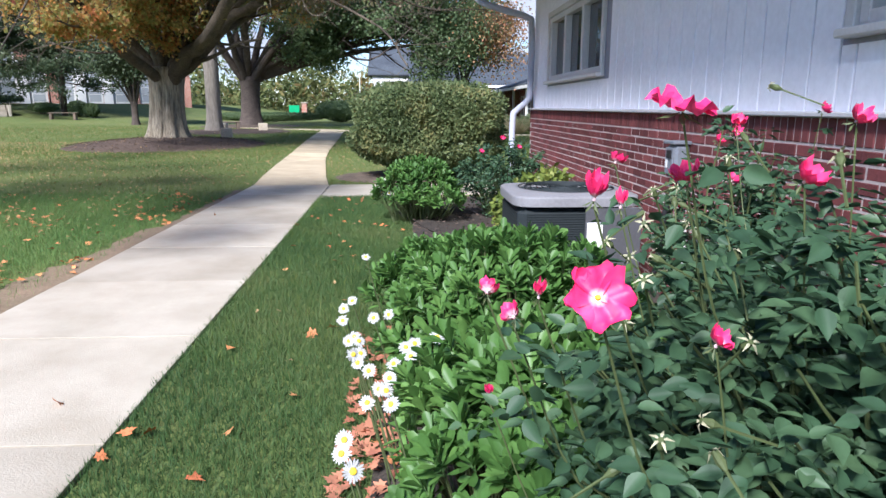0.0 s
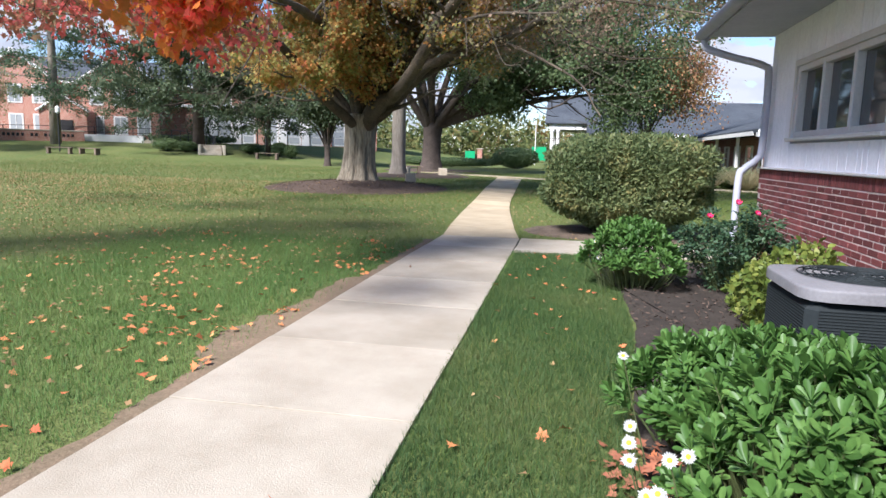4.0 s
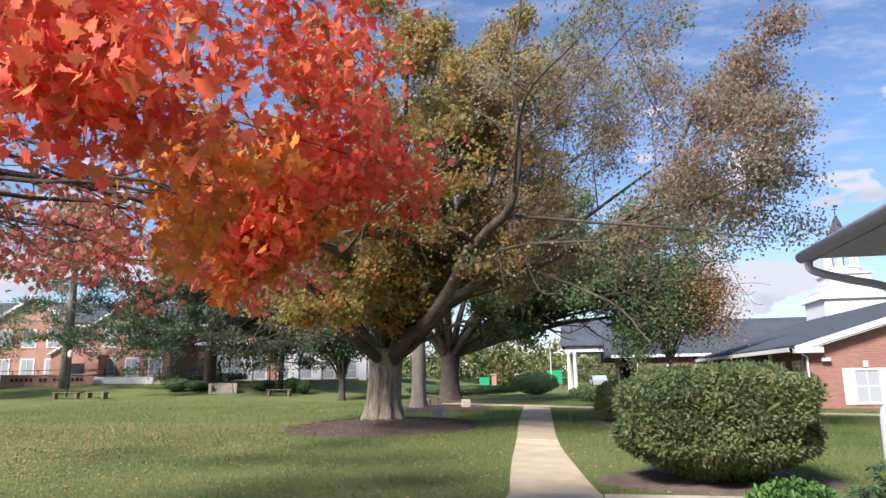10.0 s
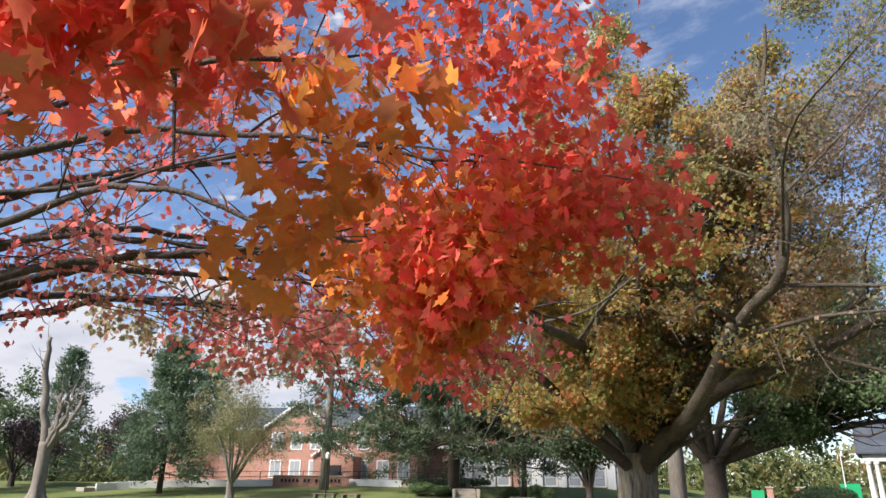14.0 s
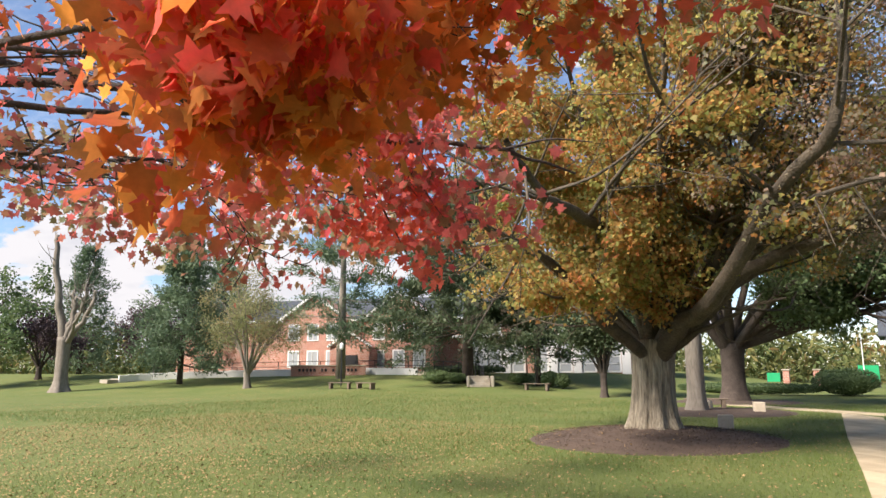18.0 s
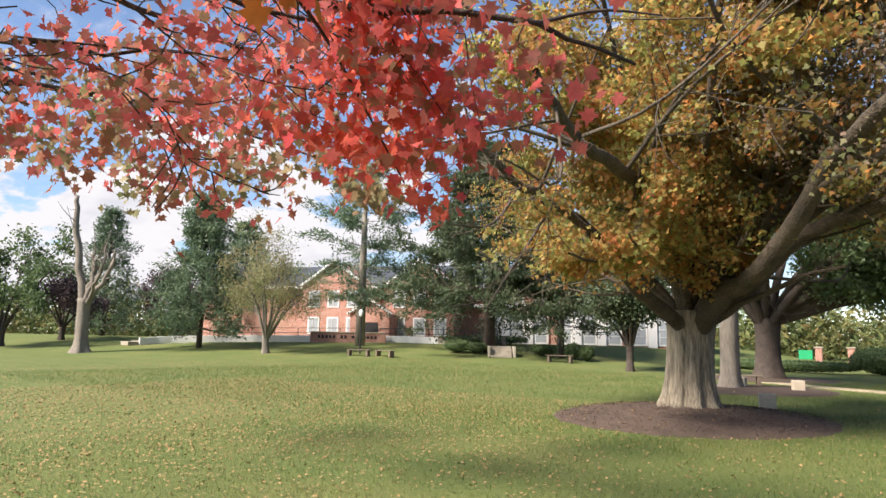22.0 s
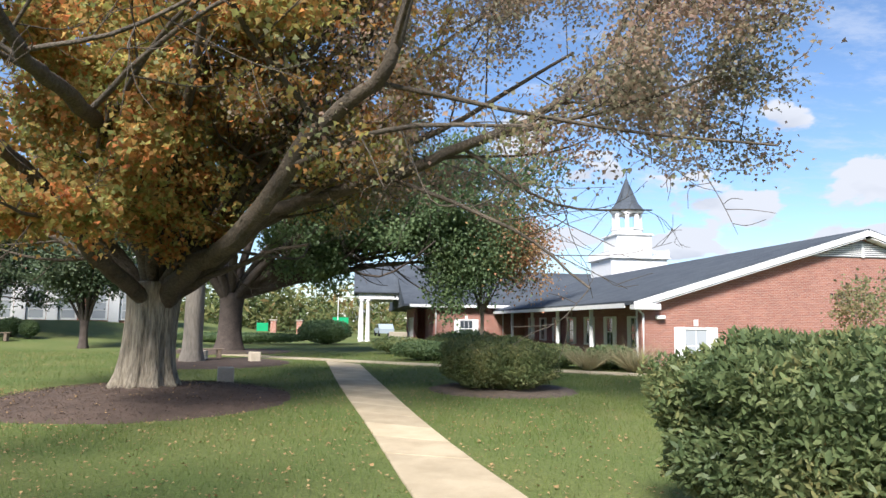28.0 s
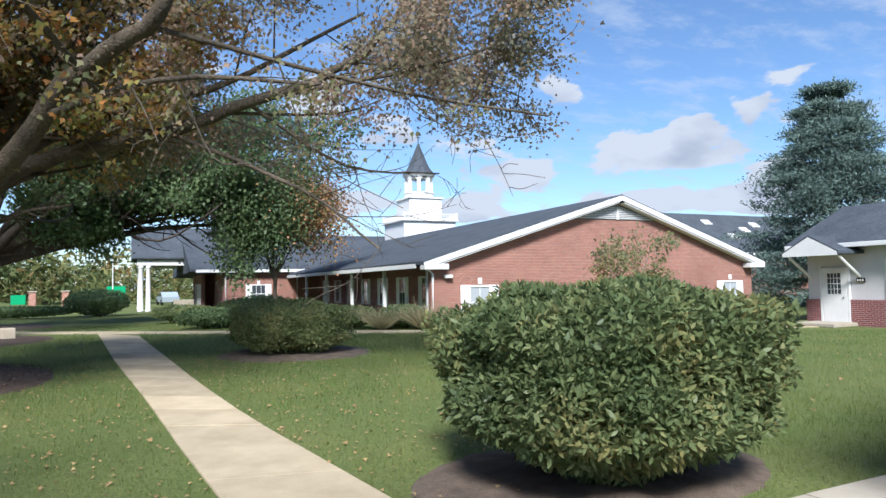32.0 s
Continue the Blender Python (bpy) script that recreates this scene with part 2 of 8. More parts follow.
M_MORTAR = material("mortar", (0.54, 0.45, 0.42), 0.95, 0.15, 8, 60, 0.3)
M_SIDING = material("lavender_grey_siding", (0.82, 0.815, 0.88), 0.75, 0.06, 2.5, 25, 0.15, other=(0.76, 0.755, 0.83))
M_GROOVE_SHADE = material("groove_shade_sheathing", (0.30, 0.30, 0.36), 0.9, 0.15, 3, 40, 0.2)
M_EAVE = material("blue_grey_eave_paint", (0.42, 0.43, 0.50), 0.65, 0.08, 2.5, 25, 0.1, other=(0.37, 0.38, 0.45))
M_TRIM = material("grey_white_trim", (0.58, 0.56, 0.56), 0.6, 0.08, 3, 40, 0.1)
M_TRIM_SHADE = material("shaded_grey_trim", (0.24, 0.24, 0.25), 0.7, 0.1, 3, 30, 0.1)
M_WHITE = material("white_paint", (0.69, 0.68, 0.665), 0.6, 0.07, 2, 30, 0.1)
M_SHINGLE = material("grey_shingles", (0.075, 0.085, 0.098), 0.95, 0.25, 0.8, 8, 0.5, other=(0.055, 0.062, 0.075), spec=0.1)
M_GLASS = glass_material("window_glass")
# pale tint: blinds in the brick hall, painted reflection in the campus hall
M_GLASS_PALE = glass_material("pale_blinds_and_reflection_glass", (0.34, 0.36, 0.38), 0.15)
M_METAL = material("grey_metal", (0.095, 0.095, 0.103), 0.5, 0.1, 5, 60, 0.1, metal=0.3)
M_DKMETAL = material("dark_green_black_metal", (0.016, 0.021, 0.023), 0.75, 0.2, 5, 60, 0.1)
M_BOXMETAL = material("blue_grey_box_paint", (0.21, 0.225, 0.255), 0.5, 0.12, 5, 60, 0.1, metal=0.1)
M_LTMETAL = material("light_grey_cap", (0.195, 0.19, 0.20), 0.6, 0.12, 4, 60, 0.15)
M_BARK = material("grey_brown_bark", (0.31, 0.265, 0.195), 0.95, 0.55, 5, 24, 1.0, other=(0.15, 0.125, 0.092), bump_dist=0.06, stretch=0.13)
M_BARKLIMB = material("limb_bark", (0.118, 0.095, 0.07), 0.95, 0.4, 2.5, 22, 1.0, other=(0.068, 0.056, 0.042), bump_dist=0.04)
M_BARKDK = material("dark_bark", (0.085, 0.066, 0.055), 0.95, 0.35, 3, 25, 0.9, bump_dist=0.03)
M_BARKGREY = material("weathered_grey_wood", (0.22, 0.19, 0.155), 0.95, 0.35, 2, 16, 0.8, other=(0.14, 0.12, 0.10), bump_dist=0.03, stretch=0.2)
M_BARKPALE = material("pale_bark", (0.30, 0.26, 0.21), 0.95, 0.3, 2, 20, 0.8, bump_dist=0.03)
M_LEAF_BIG = material("autumn_oak_leaves", (0, 0, 0), 0.55, 0.2, 1, 20, 0, rand=[(0.20, 0.23, 0.07), (0.28, 0.33, 0.10), (0.47, 0.43, 0.13), (0.48, 0.22, 0.08), (0.29, 0.32, 0.10), (0.56, 0.32, 0.10), (0.56, 0.20, 0.07), (0.40, 0.17, 0.08)], big=1.4, through_light=0.66)
M_LEAF_DUSK = material("dull_olive_leaves", (0, 0, 0), 0.6, 0.2, 1, 20, 0, rand=[(0.17, 0.215, 0.10), (0.26, 0.285, 0.13), (0.32, 0.29, 0.15), (0.40, 0.27, 0.15)], big=0.4, through_light=0.62)
M_LEAF_RUSSET = material("brownish_thin_leaves", (0, 0, 0), 0.6, 0.2, 1, 20, 0, rand=[(0.22, 0.23, 0.15), (0.32, 0.29, 0.19), (0.40, 0.27, 0.19), (0.36, 0.24, 0.20)], big=0.5, through_light=0.6)
M_LEAF_RED = material("red_maple_leaves", (0, 0, 0), 0.5, 0.18, 1, 25, 0, rand=[(0.30, 0.15, 0.05), (0.74, 0.14, 0.09), (0.76, 0.19, 0.07), (0.84, 0.15, 0.11), (0.50, 0.18, 0.06), (0.84, 0.12, 0.10), (0.80, 0.20, 0.09), (0.34, 0.15, 0.05)], big=1.7, through_light=0.8)
M_LEAF_MAR = material("dim_maroon_leaves", (0, 0, 0), 0.55, 0.2, 1, 25, 0, rand=[(0.20, 0.20, 0.09), (0.48, 0.15, 0.12), (0.30, 0.20, 0.10), (0.62, 0.14, 0.13), (0.74, 0.17, 0.15), (0.40, 0.17, 0.11), (0.78, 0.22, 0.16)], big=1.2, through_light=0.68)
M_LEAF_ORANGE = material("orange_maple_leaves", (0, 0, 0), 0.5, 0.18, 1, 25, 0, rand=[(0.30, 0.20, 0.05), (0.80, 0.22, 0.06), (0.56, 0.24, 0.05), (0.82, 0.28, 0.06), (0.44, 0.19, 0.05), (0.82, 0.15, 0.08)], big=1.9, through_light=0.82)
M_LEAF_EMBER = material("red_and_orange_leaves", (0, 0, 0), 0.5, 0.18, 1, 25, 0, rand=[(0.48, 0.14, 0.10), (0.74, 0.14, 0.11), (0.78, 0.19, 0.11), (0.64, 0.11, 0.12), (0.76, 0.12, 0.13)], big=1.6, through_light=0.7)
M_LEAF_DULL = material("dull_maple_leaves", (0, 0, 0), 0.55, 0.2, 1, 25, 0, rand=[(0.20, 0.23, 0.10), (0.30, 0.22, 0.11), (0.50, 0.17, 0.12)], big=1.1, through_light=0.35)
M_LEAF_GREEN = material("dark_green_leaves", (0, 0, 0), 0.5, 0.2, 1, 20, 0, rand=[(0.075, 0.12, 0.055), (0.12, 0.175, 0.075), (0.185, 0.235, 0.10)], big=0.5, through_light=0.45)
M_LEAF_MIX = material("green_and_orange_leaves", (0, 0, 0), 0.5, 0.2, 1, 20, 0, rand=[(0.06, 0.10, 0.04), (0.085, 0.13, 0.05), (0.15, 0.16, 0.055), (0.30, 0.17, 0.06)], big=0.5, through_light=0.35)
M_LEAF_OR = material("orange_leaves", (0, 0, 0), 0.5, 0.2, 1, 20, 0, rand=[(0.24, 0.19, 0.08), (0.42, 0.24, 0.11), (0.60, 0.26, 0.16)], big=0.7, through_light=0.35)
M_LEAF_HEDGE = material("hedge_leaves", (0, 0, 0), 0.4, 0.2, 1, 30, 0, rand=[(0.075, 0.11, 0.05), (0.12, 0.162, 0.068), (0.185, 0.222, 0.095), (0.33, 0.28, 0.11)], big=1.4, through_light=0.45, spec=0.16)
M_LEAF_OLIVE = material("olive_hedge_leaves", (0, 0, 0), 0.5, 0.2, 1, 30, 0, rand=[(0.10, 0.135, 0.055), (0.16, 0.195, 0.075), (0.24, 0.26, 0.11), (0.38, 0.32, 0.13)], big=1.4, through_light=0.45, spec=0.16)
M_LEAF_DAISY = material("bright_green_leaves", (0, 0, 0), 0.42, 0.15, 1, 40, 0, rand=[(0.045, 0.105, 0.024), (0.08, 0.168, 0.038), (0.15, 0.265, 0.068)], big=3, through_light=0.34, spec=0.25)
M_LEAF_ROSE = material("rose_leaves", (0, 0, 0), 0.5, 0.2, 1, 40, 0, rand=[(0.022, 0.048, 0.025), (0.036, 0.074, 0.036), (0.075, 0.128, 0.058)], big=3, through_light=0.16, spec=0.26)
M_LEAF_YEL = material("yellow_green_leaves", (0, 0, 0), 0.5, 0.2, 1, 40, 0, rand=[(0.07, 0.115, 0.025), (0.13, 0.175, 0.035), (0.25, 0.26, 0.055)], big=3, through_light=0.3)
M_NEEDLE = material("pine_needles", (0, 0, 0), 0.6, 0.2, 1, 20, 0, rand=[(0.08, 0.13, 0.075), (0.12, 0.175, 0.10), (0.18, 0.23, 0.13)], big=0.4, through_light=0.3)
M_NEEDLE_DARK = material("dark_pine_needles", (0, 0, 0), 0.6, 0.2, 1, 20, 0, rand=[(0.045, 0.072, 0.036), (0.07, 0.10, 0.05), (0.115, 0.13, 0.065)], big=0.4, through_light=0.25)
M_NEEDLE_BLUE = material("blue_green_needles", (0, 0, 0), 0.6, 0.2, 1, 20, 0, rand=[(0.075, 0.115, 0.095), (0.115, 0.165, 0.14), (0.17, 0.225, 0.195)], big=0.5, through_light=0.3)
M_PURPLE = material("dark_purple_leaves", (0, 0, 0), 0.6, 0.2, 1, 20, 0, rand=[(0.06, 0.045, 0.05), (0.09, 0.06, 0.07), (0.12, 0.07, 0.08)], big=0.5, through_light=0.2)
M_FARLEAF = material("distant_woods", (0, 0, 0), 0.8, 0.25, 0.2, 3, 0, rand=[(0.05, 0.08, 0.03), (0.09, 0.12, 0.04), (0.15, 0.15, 0.05), (0.22, 0.12, 0.05)], big=0.12, through_light=0.2)
M_PETAL = material("pink_petals", (0, 0, 0), 0.45, 0.12, 1, 60, 0, rand=[(0.62, 0.01, 0.07), (0.75, 0.03, 0.15), (0.80, 0.12, 0.27)], big=30, through_light=0.2)


def petal_heart(m):
    """Pale towards the flower's middle, blotched on the rims."""
    n, l = m.node_tree.nodes, m.node_tree.links
    p = n["Principled BSDF"]
    src = p.inputs["Base Color"].links[0].from_socket
    co, ln, r, mx = n.new("ShaderNodeTexCoord"), n.new("ShaderNodeVectorMath"), n.new("ShaderNodeMapRange"), n.new("ShaderNodeMixRGB")
    ln.operation = "LENGTH"
    l.new(co.outputs["Object"], ln.inputs[0])
    r.inputs["From Min"].default_value, r.inputs["From Max"].default_value = 0.003, 0.011
    r.inputs["To Min"].default_value, r.inputs["To Max"].default_value = 0.85, 0.0
    l.new(ln.outputs["Value"], r.inputs["Value"])
    mx.inputs[2].default_value = (0.85, 0.72, 0.74, 1)
    l.new(r.outputs[0], mx.inputs[0])
    l.new(src, mx.inputs[1])
    l.new(mx.outputs[0], p.inputs["Base Color"])


petal_heart(M_PETAL)
M_WPETAL = material("white_petals", (0.45, 0.45, 0.435), 0.5, 0.05, 5, 60, 0, through_light=0.2)
M_YELLOW = material("yellow_flower_eye", (0.75, 0.50, 0.03), 0.7, 0.15, 20, 90, 0.3)
M_SEPAL = material("pale_sepals", (0.36, 0.34, 0.22), 0.6, 0.2, 10, 60, 0)
M_STEM = material("green_stem", (0.075, 0.095, 0.035), 0.6, 0.2, 10, 60, 0.1)
M_GREENCLOTH = material("green_fabric", (0.01, 0.30, 0.12), 0.8, 0.1, 2, 30, 0.1)
M_STONE = material("concrete_block", (0.56, 0.47, 0.35), 0.9, 0.15, 4, 40, 0.3)
M_WOOD = material("weathered_wood", (0.20, 0.15, 0.11), 0.85, 0.25, 3, 40, 0.3)
M_BLACK = material("black_iron", (0.02, 0.02, 0.022), 0.6, 0.15, 5, 50, 0.1)
M_CAR = material("pale_blue_car_paint", (0.42, 0.48, 0.55), 0.3, 0.03, 2, 30, 0, metal=0.3, spec=0.5)
M_TAN = material("tan_dry_grass", (0, 0, 0), 0.8, 0.2, 1, 20, 0, rand=[(0.25, 0.22, 0.12), (0.36, 0.31, 0.18), (0.18, 0.20, 0.09)], big=2, through_light=0.2)
M_DIRT = material("bare_dirt", (0.21, 0.15, 0.098), 1.0, 0.3, 3, 50, 0.6, other=(0.15, 0.115, 0.07))


# ---------------------------------------------------------------- mesh tools
class Geo:
    """Collects points and faces for one mesh."""

    def __init__(self):
        self.v, self.f, self.k = [], [], 0

    def add(self, verts, faces):
        verts = np.asarray(verts, float).reshape(-1, 3)
        self.v.append(verts)
        self.f += [tuple(i + self.k for i in f) for f in faces]
        self.k += len(verts)
        return self

    def box(self, c, s, rz=0.0, bev=0.006, rot=None):
        """A box with chamfered edges: centre, size, turn about z in degrees."""
        h = np.array(s, float) / 2
        b = min(bev, *(h * 0.45))
        pts, idx = [], {}
        for sx in (-1, 1):
            for sy in (-1, 1):
                for sz in (-1, 1):
                    for a in range(3):
                        p = np.array([sx, sy, sz]) * h
                        p[a] *= 1
                        q = p - np.array([sx, sy, sz]) * b
                        q[a] = p[a]
                        idx[sx, sy, sz, a] = len(pts)
                        pts.append(q)
        fs = []
        for a in range(3):
            u, w = [(1, 2), (2, 0), (0, 1)][a]
            for sg in (-1, 1):
                loop = []
                for su, sw in ((-1, -1), (1, -1), (1, 1), (-1, 1)):
                    k = [0, 0, 0]
                    k[a], k[u], k[w] = sg, su, sw
                    loop.append(idx[(*k, a)])
                fs.append(tuple(loop if sg > 0 else loop[::-1]))
            for su in (-1, 1):
                for sw in (-1, 1):
                    k0, k1 = [0, 0, 0], [0, 0, 0]
                    k0[a], k1[a] = -1, 1
                    k0[u] = k1[u] = su
                    k0[w] = k1[w] = sw
                    loop = [idx[(*k0, u)], idx[(*k1, u)], idx[(*k1, w)], idx[(*k0, w)]]
                    fs.append(tuple(loop if su * sw > 0 else loop[::-1]))
        for sx in (-1, 1):
            for sy in (-1, 1):
                for sz in (-1, 1):
                    loop = [idx[sx, sy, sz, a] for a in range(3)]
                    fs.append(tuple(loop if sx * sy * sz > 0 else loop[::-1]))
        pts = np.array(pts)
        r = Matrix.Rotation(radians(rz), 3, "Z") if rot is None else rot.to_3x3()
        pts = pts @ np.array(r).T + np.array(c, float)
        return self.add(pts, fs)

    def tube(self, pts, rad, seg=7, caps=True, squash=None):
        """A round tube along points with a radius at each."""
        pts = np.asarray(pts, float)
        n = len(pts)
        rad = np.broadcast_to(np.asarray(rad, float), (n,))
        tan = np.gradient(pts, axis=0)
        tan /= np.linalg.norm(tan, axis=1)[:, None] + 1e-9
        ref = np.array([0, 0, 1.0]) if abs(tan[0][2]) < 0.9 else np.array([1.0, 0, 0])
        u = np.cross(tan, ref)
        u /= np.linalg.norm(u, axis=1)[:, None] + 1e-9
        w = np.cross(tan, u)
        a = np.linspace(0, 2 * np.pi, seg, endpoint=False)
        ring = pts[:, None] + rad[:, None, None] * (np.cos(a)[None, :, None] * u[:, None] + np.sin(a)[None, :, None] * w[:, None])
        fs = []
        for i in range(n - 1):
            for j in range(seg):
                k = (j + 1) % seg
                fs.append((i * seg + k, i * seg + j, (i + 1) * seg + j, (i + 1) * seg + k))
        if caps:
            fs += [tuple(range(seg)), tuple((n - 1) * seg + j for j in reversed(range(seg)))]
        return self.add(ring.reshape(-1, 3), fs)

    def lathe(self, c, prof, seg=20, sx=1.0, sy=1.0):
        """Turned form about the upright through c: a list of (radius, height)."""
        a = np.linspace(0, 2 * np.pi, seg, endpoint=False)
        vs = [[c[0] + r * sx * math.cos(t), c[1] + r * sy * math.sin(t), c[2] + z] for r, z in prof for t in a]
        n = len(prof)
        fs = [(i * seg + j, i * seg + (j + 1) % seg, (i + 1) * seg + (j + 1) % seg, (i + 1) * seg + j) for i in range(n - 1) for j in range(seg)]
        fs += [tuple(reversed(range(seg))), tuple((n - 1) * seg + j for j in range(seg))]
        return self.add(vs, fs)

    def prism(self, outline, z0, z1, place=None):
        """An outline (x, y) raised from z0 to z1; place: matrix."""
        n = len(outline)
        vs = np.array([(x, y, z0) for x, y in outline] + [(x, y, z1) for x, y in outline], float)
        if place is not None:
            vs = np.array([place @ Vector(v) for v in vs])
        fs = [tuple(reversed(range(n))), tuple(range(n, 2 * n))] + [(i, (i + 1) % n, n + (i + 1) % n, n + i) for i in range(n)]
        return self.add(vs, fs)

    def mesh(self, name, smooth=False):
        me = bpy.data.meshes.new(name)
        me.from_pydata(np.concatenate(self.v).tolist() if self.v else [], [], self.f)
        if smooth:
            me.shade_smooth()
        me.update()
        return me


def quick_mesh(name, verts, loops, sizes):
    """A large mesh from arrays: points, corner indices, corners of each face."""
    me = bpy.data.meshes.new(name)
    me.vertices.add(len(verts))
    me.vertices.foreach_set("co", np.asarray(verts, np.float32).ravel())
    me.loops.add(len(loops))
    me.loops.foreach_set("vertex_index", np.asarray(loops, np.int32))
    me.polygons.add(len(sizes))
    me.polygons.foreach_set("loop_start", np.concatenate([[0], np.cumsum(sizes)[:-1]]).astype(np.int32))
    me.update(calc_edges=True)
    return me


def part(name, geo, mat, parent=None, label="", smooth=False, kind=""):
    """One mesh object, under a thing or a part."""
    me = geo if isinstance(geo, bpy.types.Mesh) else geo.mesh(name, smooth)
    if mat is not None and not me.materials:
        me.materials.append(mat)
    ob = new(name, me)
    if parent is not None:
        ob.parent = parent
        ob.matrix_parent_inverse = parent.matrix_basis.inverted()
    return tagged(ob, label=label, kind=kind)


def thing(name, place, label, category, group="", kind=""):
    ob = new(name)
    ob.empty_display_size = 0.1
    ob.matrix_basis = pose(*place)
    return tagged(ob, label, category, group, kind)


def sm(a, b, x):
    t = np.clip((np.asarray(x, float) - a) / (b - a), 0, 1)
    return t * t * (3 - 2 * t)


def ground_z(x, y):
    """Height of the lawn: level by the walk, a low bank towards the far hall."""
    d = -0.37 * np.asarray(x, float) + 0.93 * np.asarray(y, float)
    return 1.5 * sm(34, 58, d) * sm(-8, -24, x) - 0.02


LEAF = {
    # outline points (x across, y along), with the fold's lift
    "oval": [(0, 0), (0.28, 0.3), (0.3, 0.62), (0, 1.0), (-0.3, 0.62), (-0.28, 0.3)],
    "egg": [(0, 0), (0.17, 0.1), (0.27, 0.26), (0.30, 0.42), (0.25, 0.62), (0.13, 0.82), (0, 1.05), (-0.13, 0.82), (-0.25, 0.62), (-0.30, 0.42), (-0.27, 0.26), (-0.17, 0.1)],
    "privet": [(0, 0), (0.15, 0.22), (0.2, 0.5), (0.12, 0.8), (0, 1.05), (-0.12, 0.8), (-0.2, 0.5), (-0.15, 0.22)],
    "blade": [(0.006, 0), (0.004, 0.5), (0, 1.0), (-0.004, 0.5), (-0.006, 0)],
    "slim": [(0, 0), (0.16, 0.4), (0, 1.0), (-0.16, 0.4)],
    "spoon": [(0, 0), (0.04, 0.15), (0.08, 0.35), (0.145, 0.58), (0.17, 0.74), (0.13, 0.9), (0, 1.0), (-0.13, 0.9), (-0.17, 0.74), (-0.145, 0.58), (-0.08, 0.35), (-0.04, 0.15)],
    "maple": [(0, 0), (0.3, -0.05), (0.24, 0.2), (0.62, 0.3), (0.34, 0.5), (0.3, 0.72), (0.14, 0.66), (0, 1.05), (-0.14, 0.66), (-0.3, 0.72), (-0.34, 0.5), (-0.62, 0.3), (-0.24, 0.2), (-0.3, -0.05)],
    "lobed": [(0, 0), (0.22, 0.25), (0.5, 0.4), (0.25, 0.6), (0, 1.0), (-0.25, 0.6), (-0.5, 0.4), (-0.22, 0.25)],
    "lobe": [(0, 0), (0.46, 0.34), (0.2, 0.56), (0, 1.0), (-0.2, 0.56), (-0.46, 0.34)],
    "lance": [(0, 0), (0.19, 0.3), (0.17, 0.66), (0, 1.05), (-0.17, 0.66), (-0.19, 0.3)],
    "needle": [(0.035, 0), (0, 1.0), (-0.035, 0)],
}


def rand_turns(rng, n, ahead=None, spread=1.0):
    """Random leaf frames: rows of across, along, face. ahead: where the leaves point, one row each."""
    y = rng.normal(size=(n, 3)) * spread
    if ahead is not None:
        y = y + ahead
    y /= np.linalg.norm(y, axis=1)[:, None] + 1e-9
    x = np.cross(y, rng.normal(size=(n, 3)))
    x /= np.linalg.norm(x, axis=1)[:, None] + 1e-9
    return x, y, np.cross(x, y)


def leaf_mesh(name, at, size, shape, rng, ahead=None, spread=1.0, fold=0.12, flat=0.0, face=None, split=False):
    """Many leaves in one mesh. at: their stalks' ends; size: one value or one each."""
    at = np.asarray(at, float)
    n = len(at)
    out = np.array(LEAF[shape])
    k = len(out)
    x, y, z = rand_turns(rng, n, ahead, spread)
    if face is not None:
        # turn the blades' faces towards the given direction
        z = rng.normal(size=(n, 3)) * flat + face
        z /= np.linalg.norm(z, axis=1)[:, None]
        x = np.cross(y, z)
        x /= np.linalg.norm(x, axis=1)[:, None] + 1e-9
        y = np.cross(z, x)
    size = np.broadcast_to(np.asarray(size, float) * rng.uniform(0.7, 1.25, n), (n,))[:, None, None]
    lift = fold * (np.abs(out[:, 0]) * 1.5 - 0.6 * out[:, 1] ** 2)
    v = at[:, None] + size * (out[None, :, 0, None] * x[:, None] + out[None, :, 1, None] * y[:, None] + lift[None, :, None] * z[:, None])
    if split:
        # two halves that meet in the midrib
        tip = int(np.argmax(out[:, 1]))
        one = np.array([*range(tip + 1), *range(tip, k), 0])
        loops = (np.arange(n)[:, None] * k + one[None]).ravel()
        return quick_mesh(name, v.reshape(-1, 3), loops, np.tile([tip + 1, k - tip + 1], n))
    loops = np.arange(n * k)
    return quick_mesh(name, v.reshape(-1, 3), loops, np.full(n, k))


# ---------------------------------------------------------------- plants
def smooth_line(pts, n):
    """A smooth curve with n points through the given ones."""
    p = np.asarray(pts, float)
    if len(p) == 2:
        return p[0] + np.linspace(0, 1, n)[:, None] * (p[1] - p[0])
    q = np.vstack([2 * p[0] - p[1], p, 2 * p[-1] - p[-2]])
    out = []
    for s in np.linspace(0, len(p) - 1 - 1e-6, n):
        i, t = int(s), s - int(s)
        a, b, c, d = q[i : i + 4]
        out.append(0.5 * (2 * b + (c - a) * t + (2 * a - 5 * b + 4 * c - d) * t * t + (3 * b - a - 3 * c + d) * t**3))
    return np.array(out)


